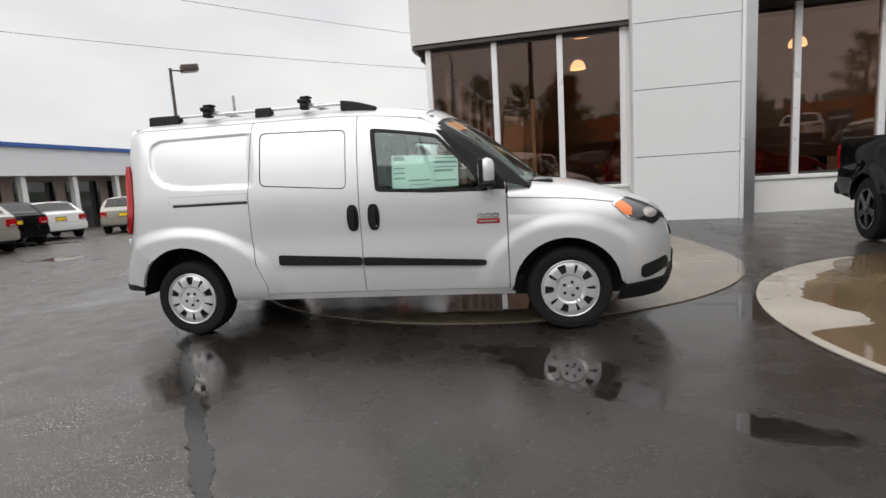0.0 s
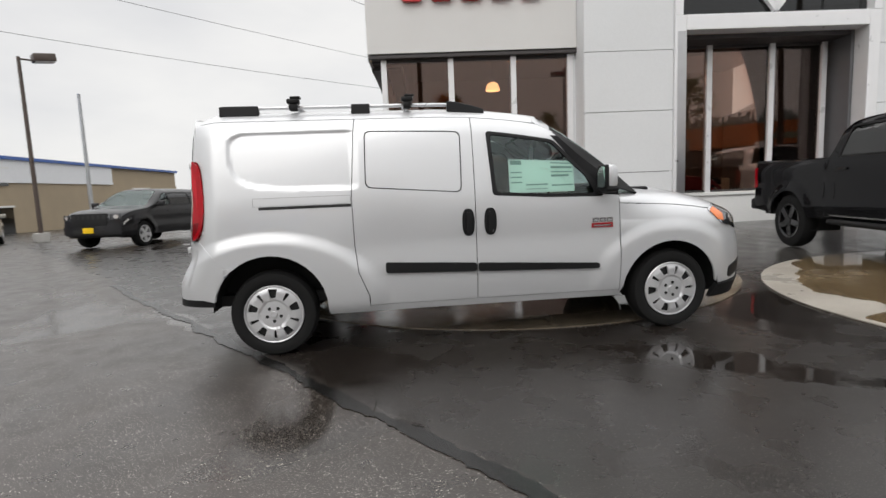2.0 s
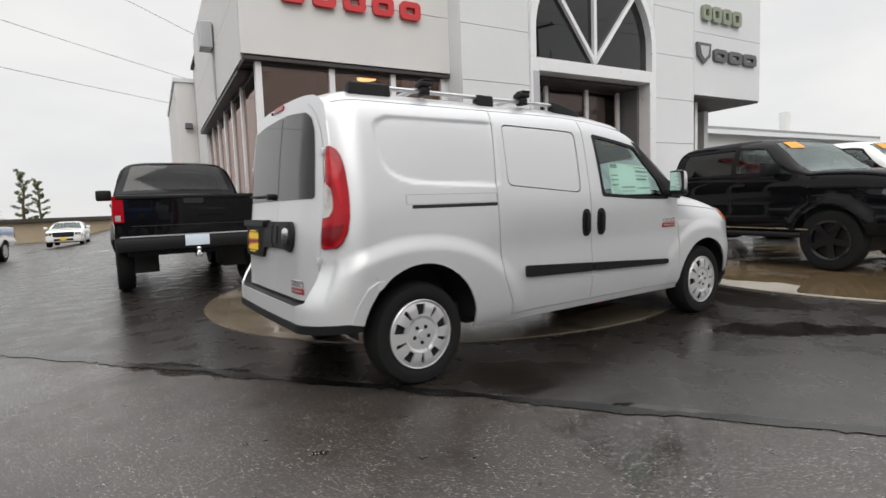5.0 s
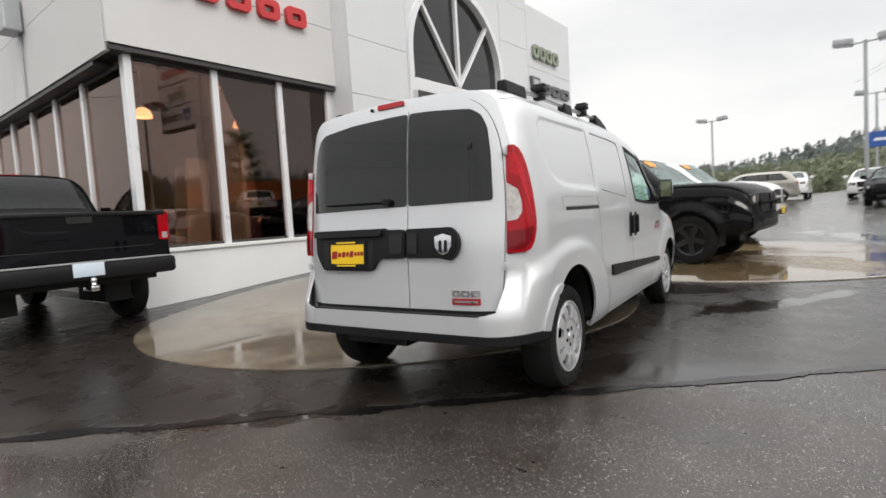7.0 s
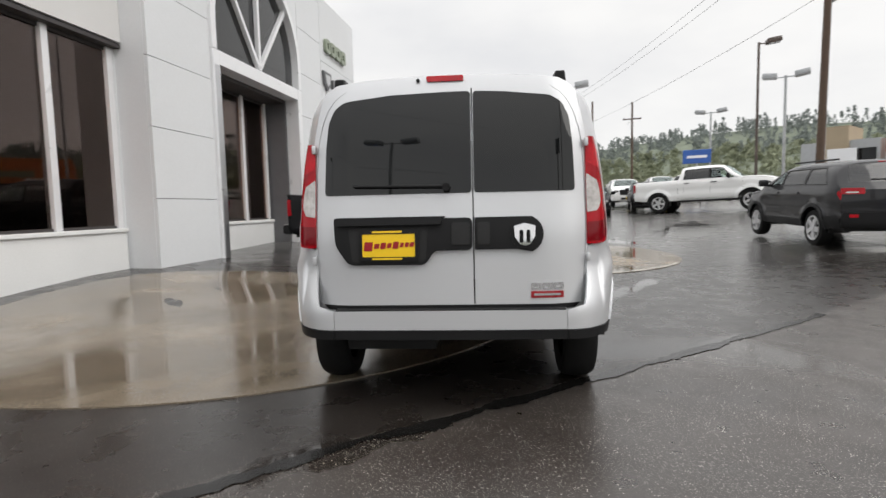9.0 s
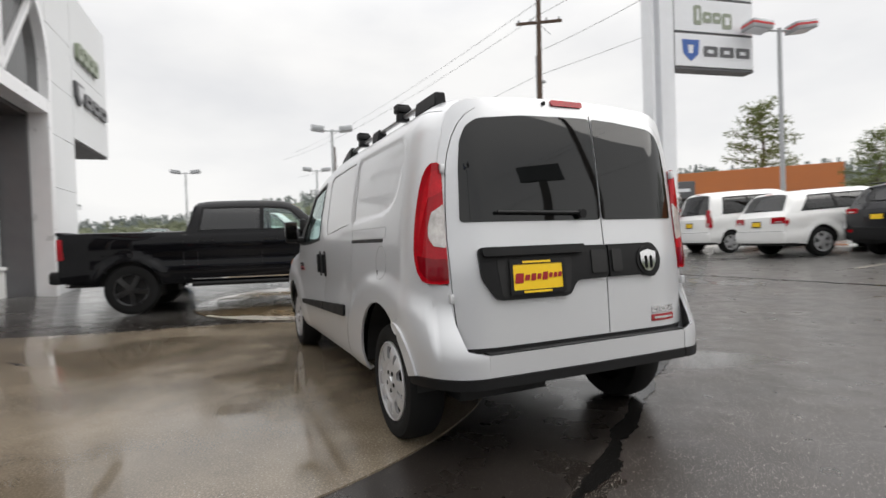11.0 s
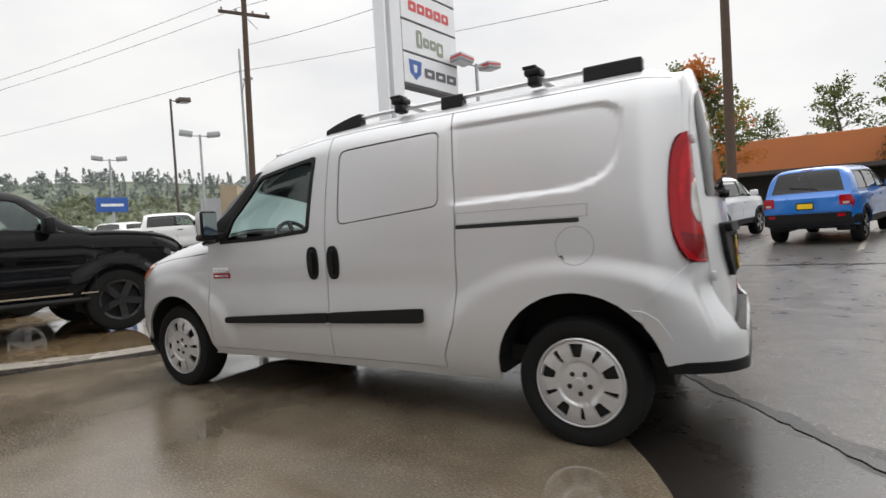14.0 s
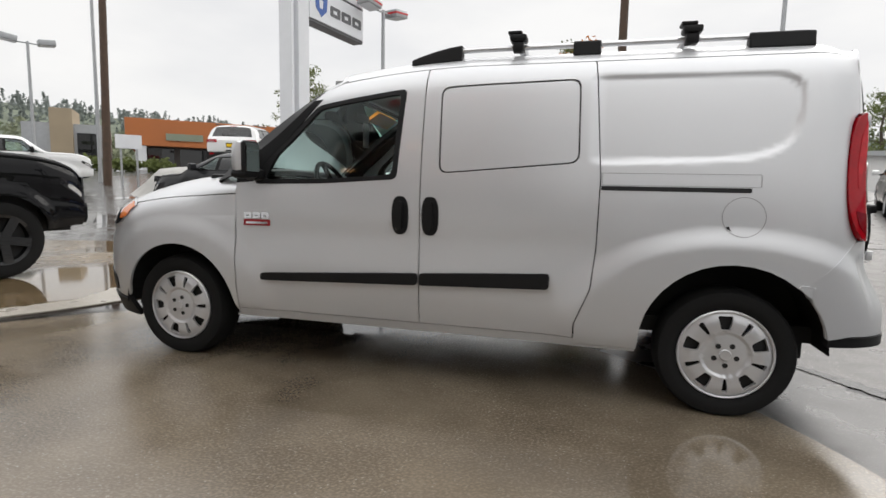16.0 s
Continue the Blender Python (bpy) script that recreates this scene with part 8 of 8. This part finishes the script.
def hills():
    """Wooded hills round the street side of the lot, and the woods on them."""
    HT = curve_at([(-200, 8), (-150, 20), (-120, 23), (-95, 23), (-75, 22), (-60, 24), (-48, 27), (-38, 30), (-28, 33), (-20, 30), (-12, 26), (-4, 17), (4, 12), (14, 8), (30, 6), (60, 3)])
    bm = bmesh.new()
    cols = []
    n = 170
    for i in range(n + 1):
        az = -195 + 255 * i / n
        h = HT(az) * 1.0 + 2.0 * noise.noise(Vector((az * 0.09, 2, 0)))
        col = []
        for d, k in ((130, -0.08), (165, 0.05), (205, 0.40), (245, 0.78), (280, 1.0), (330, 0.9)):
            z = 1.0 + max(-3, h * k) + (1.2 * noise.noise(Vector((az * 0.2, d * 0.05, 4))) if k > 0 else -2)
            col.append(bm.verts.new((d * math.cos(radians(az)), d * math.sin(radians(az)), z)))
        cols.append(col)
    for a, b in zip(cols, cols[1:]):
        for j in range(5):
            bm.faces.new((a[j], b[j], b[j + 1], a[j + 1]))
    bmesh.ops.recalc_face_normals(bm, faces=bm.faces[:])
    tagged(part("backdrop", bm, M["hill_far"]), "green hillside beyond the street, haze put into its colour", "hill", kind="structure")
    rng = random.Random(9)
    # no mist is modelled: the haze sits in the material colours
    for name, count, lo, hi, material, label in (("far_woods", 3600, 150, 225, "wood_far", "mixed woodland on the lower slopes, paled by haze in its colour"), ("far_ridge_woods", 2800, 215, 288, "wood_ridge", "conifers along the far ridge, greyed by haze in their colour")):
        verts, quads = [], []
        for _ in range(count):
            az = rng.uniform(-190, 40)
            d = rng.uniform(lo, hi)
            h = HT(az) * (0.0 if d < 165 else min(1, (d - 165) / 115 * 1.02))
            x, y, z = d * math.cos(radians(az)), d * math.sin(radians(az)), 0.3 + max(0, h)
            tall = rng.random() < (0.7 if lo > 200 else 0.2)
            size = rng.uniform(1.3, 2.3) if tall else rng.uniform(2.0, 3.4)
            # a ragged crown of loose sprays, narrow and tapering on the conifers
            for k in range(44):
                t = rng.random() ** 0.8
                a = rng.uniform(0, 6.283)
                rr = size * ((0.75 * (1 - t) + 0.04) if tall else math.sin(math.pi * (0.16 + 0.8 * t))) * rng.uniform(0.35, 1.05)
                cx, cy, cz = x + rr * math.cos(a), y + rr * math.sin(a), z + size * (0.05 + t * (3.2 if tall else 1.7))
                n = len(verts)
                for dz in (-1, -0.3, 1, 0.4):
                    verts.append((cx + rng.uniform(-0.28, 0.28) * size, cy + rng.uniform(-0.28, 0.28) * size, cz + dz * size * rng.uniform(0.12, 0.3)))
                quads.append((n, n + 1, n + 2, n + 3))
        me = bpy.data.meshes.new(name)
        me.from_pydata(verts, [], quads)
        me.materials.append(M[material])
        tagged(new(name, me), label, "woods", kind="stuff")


hills()
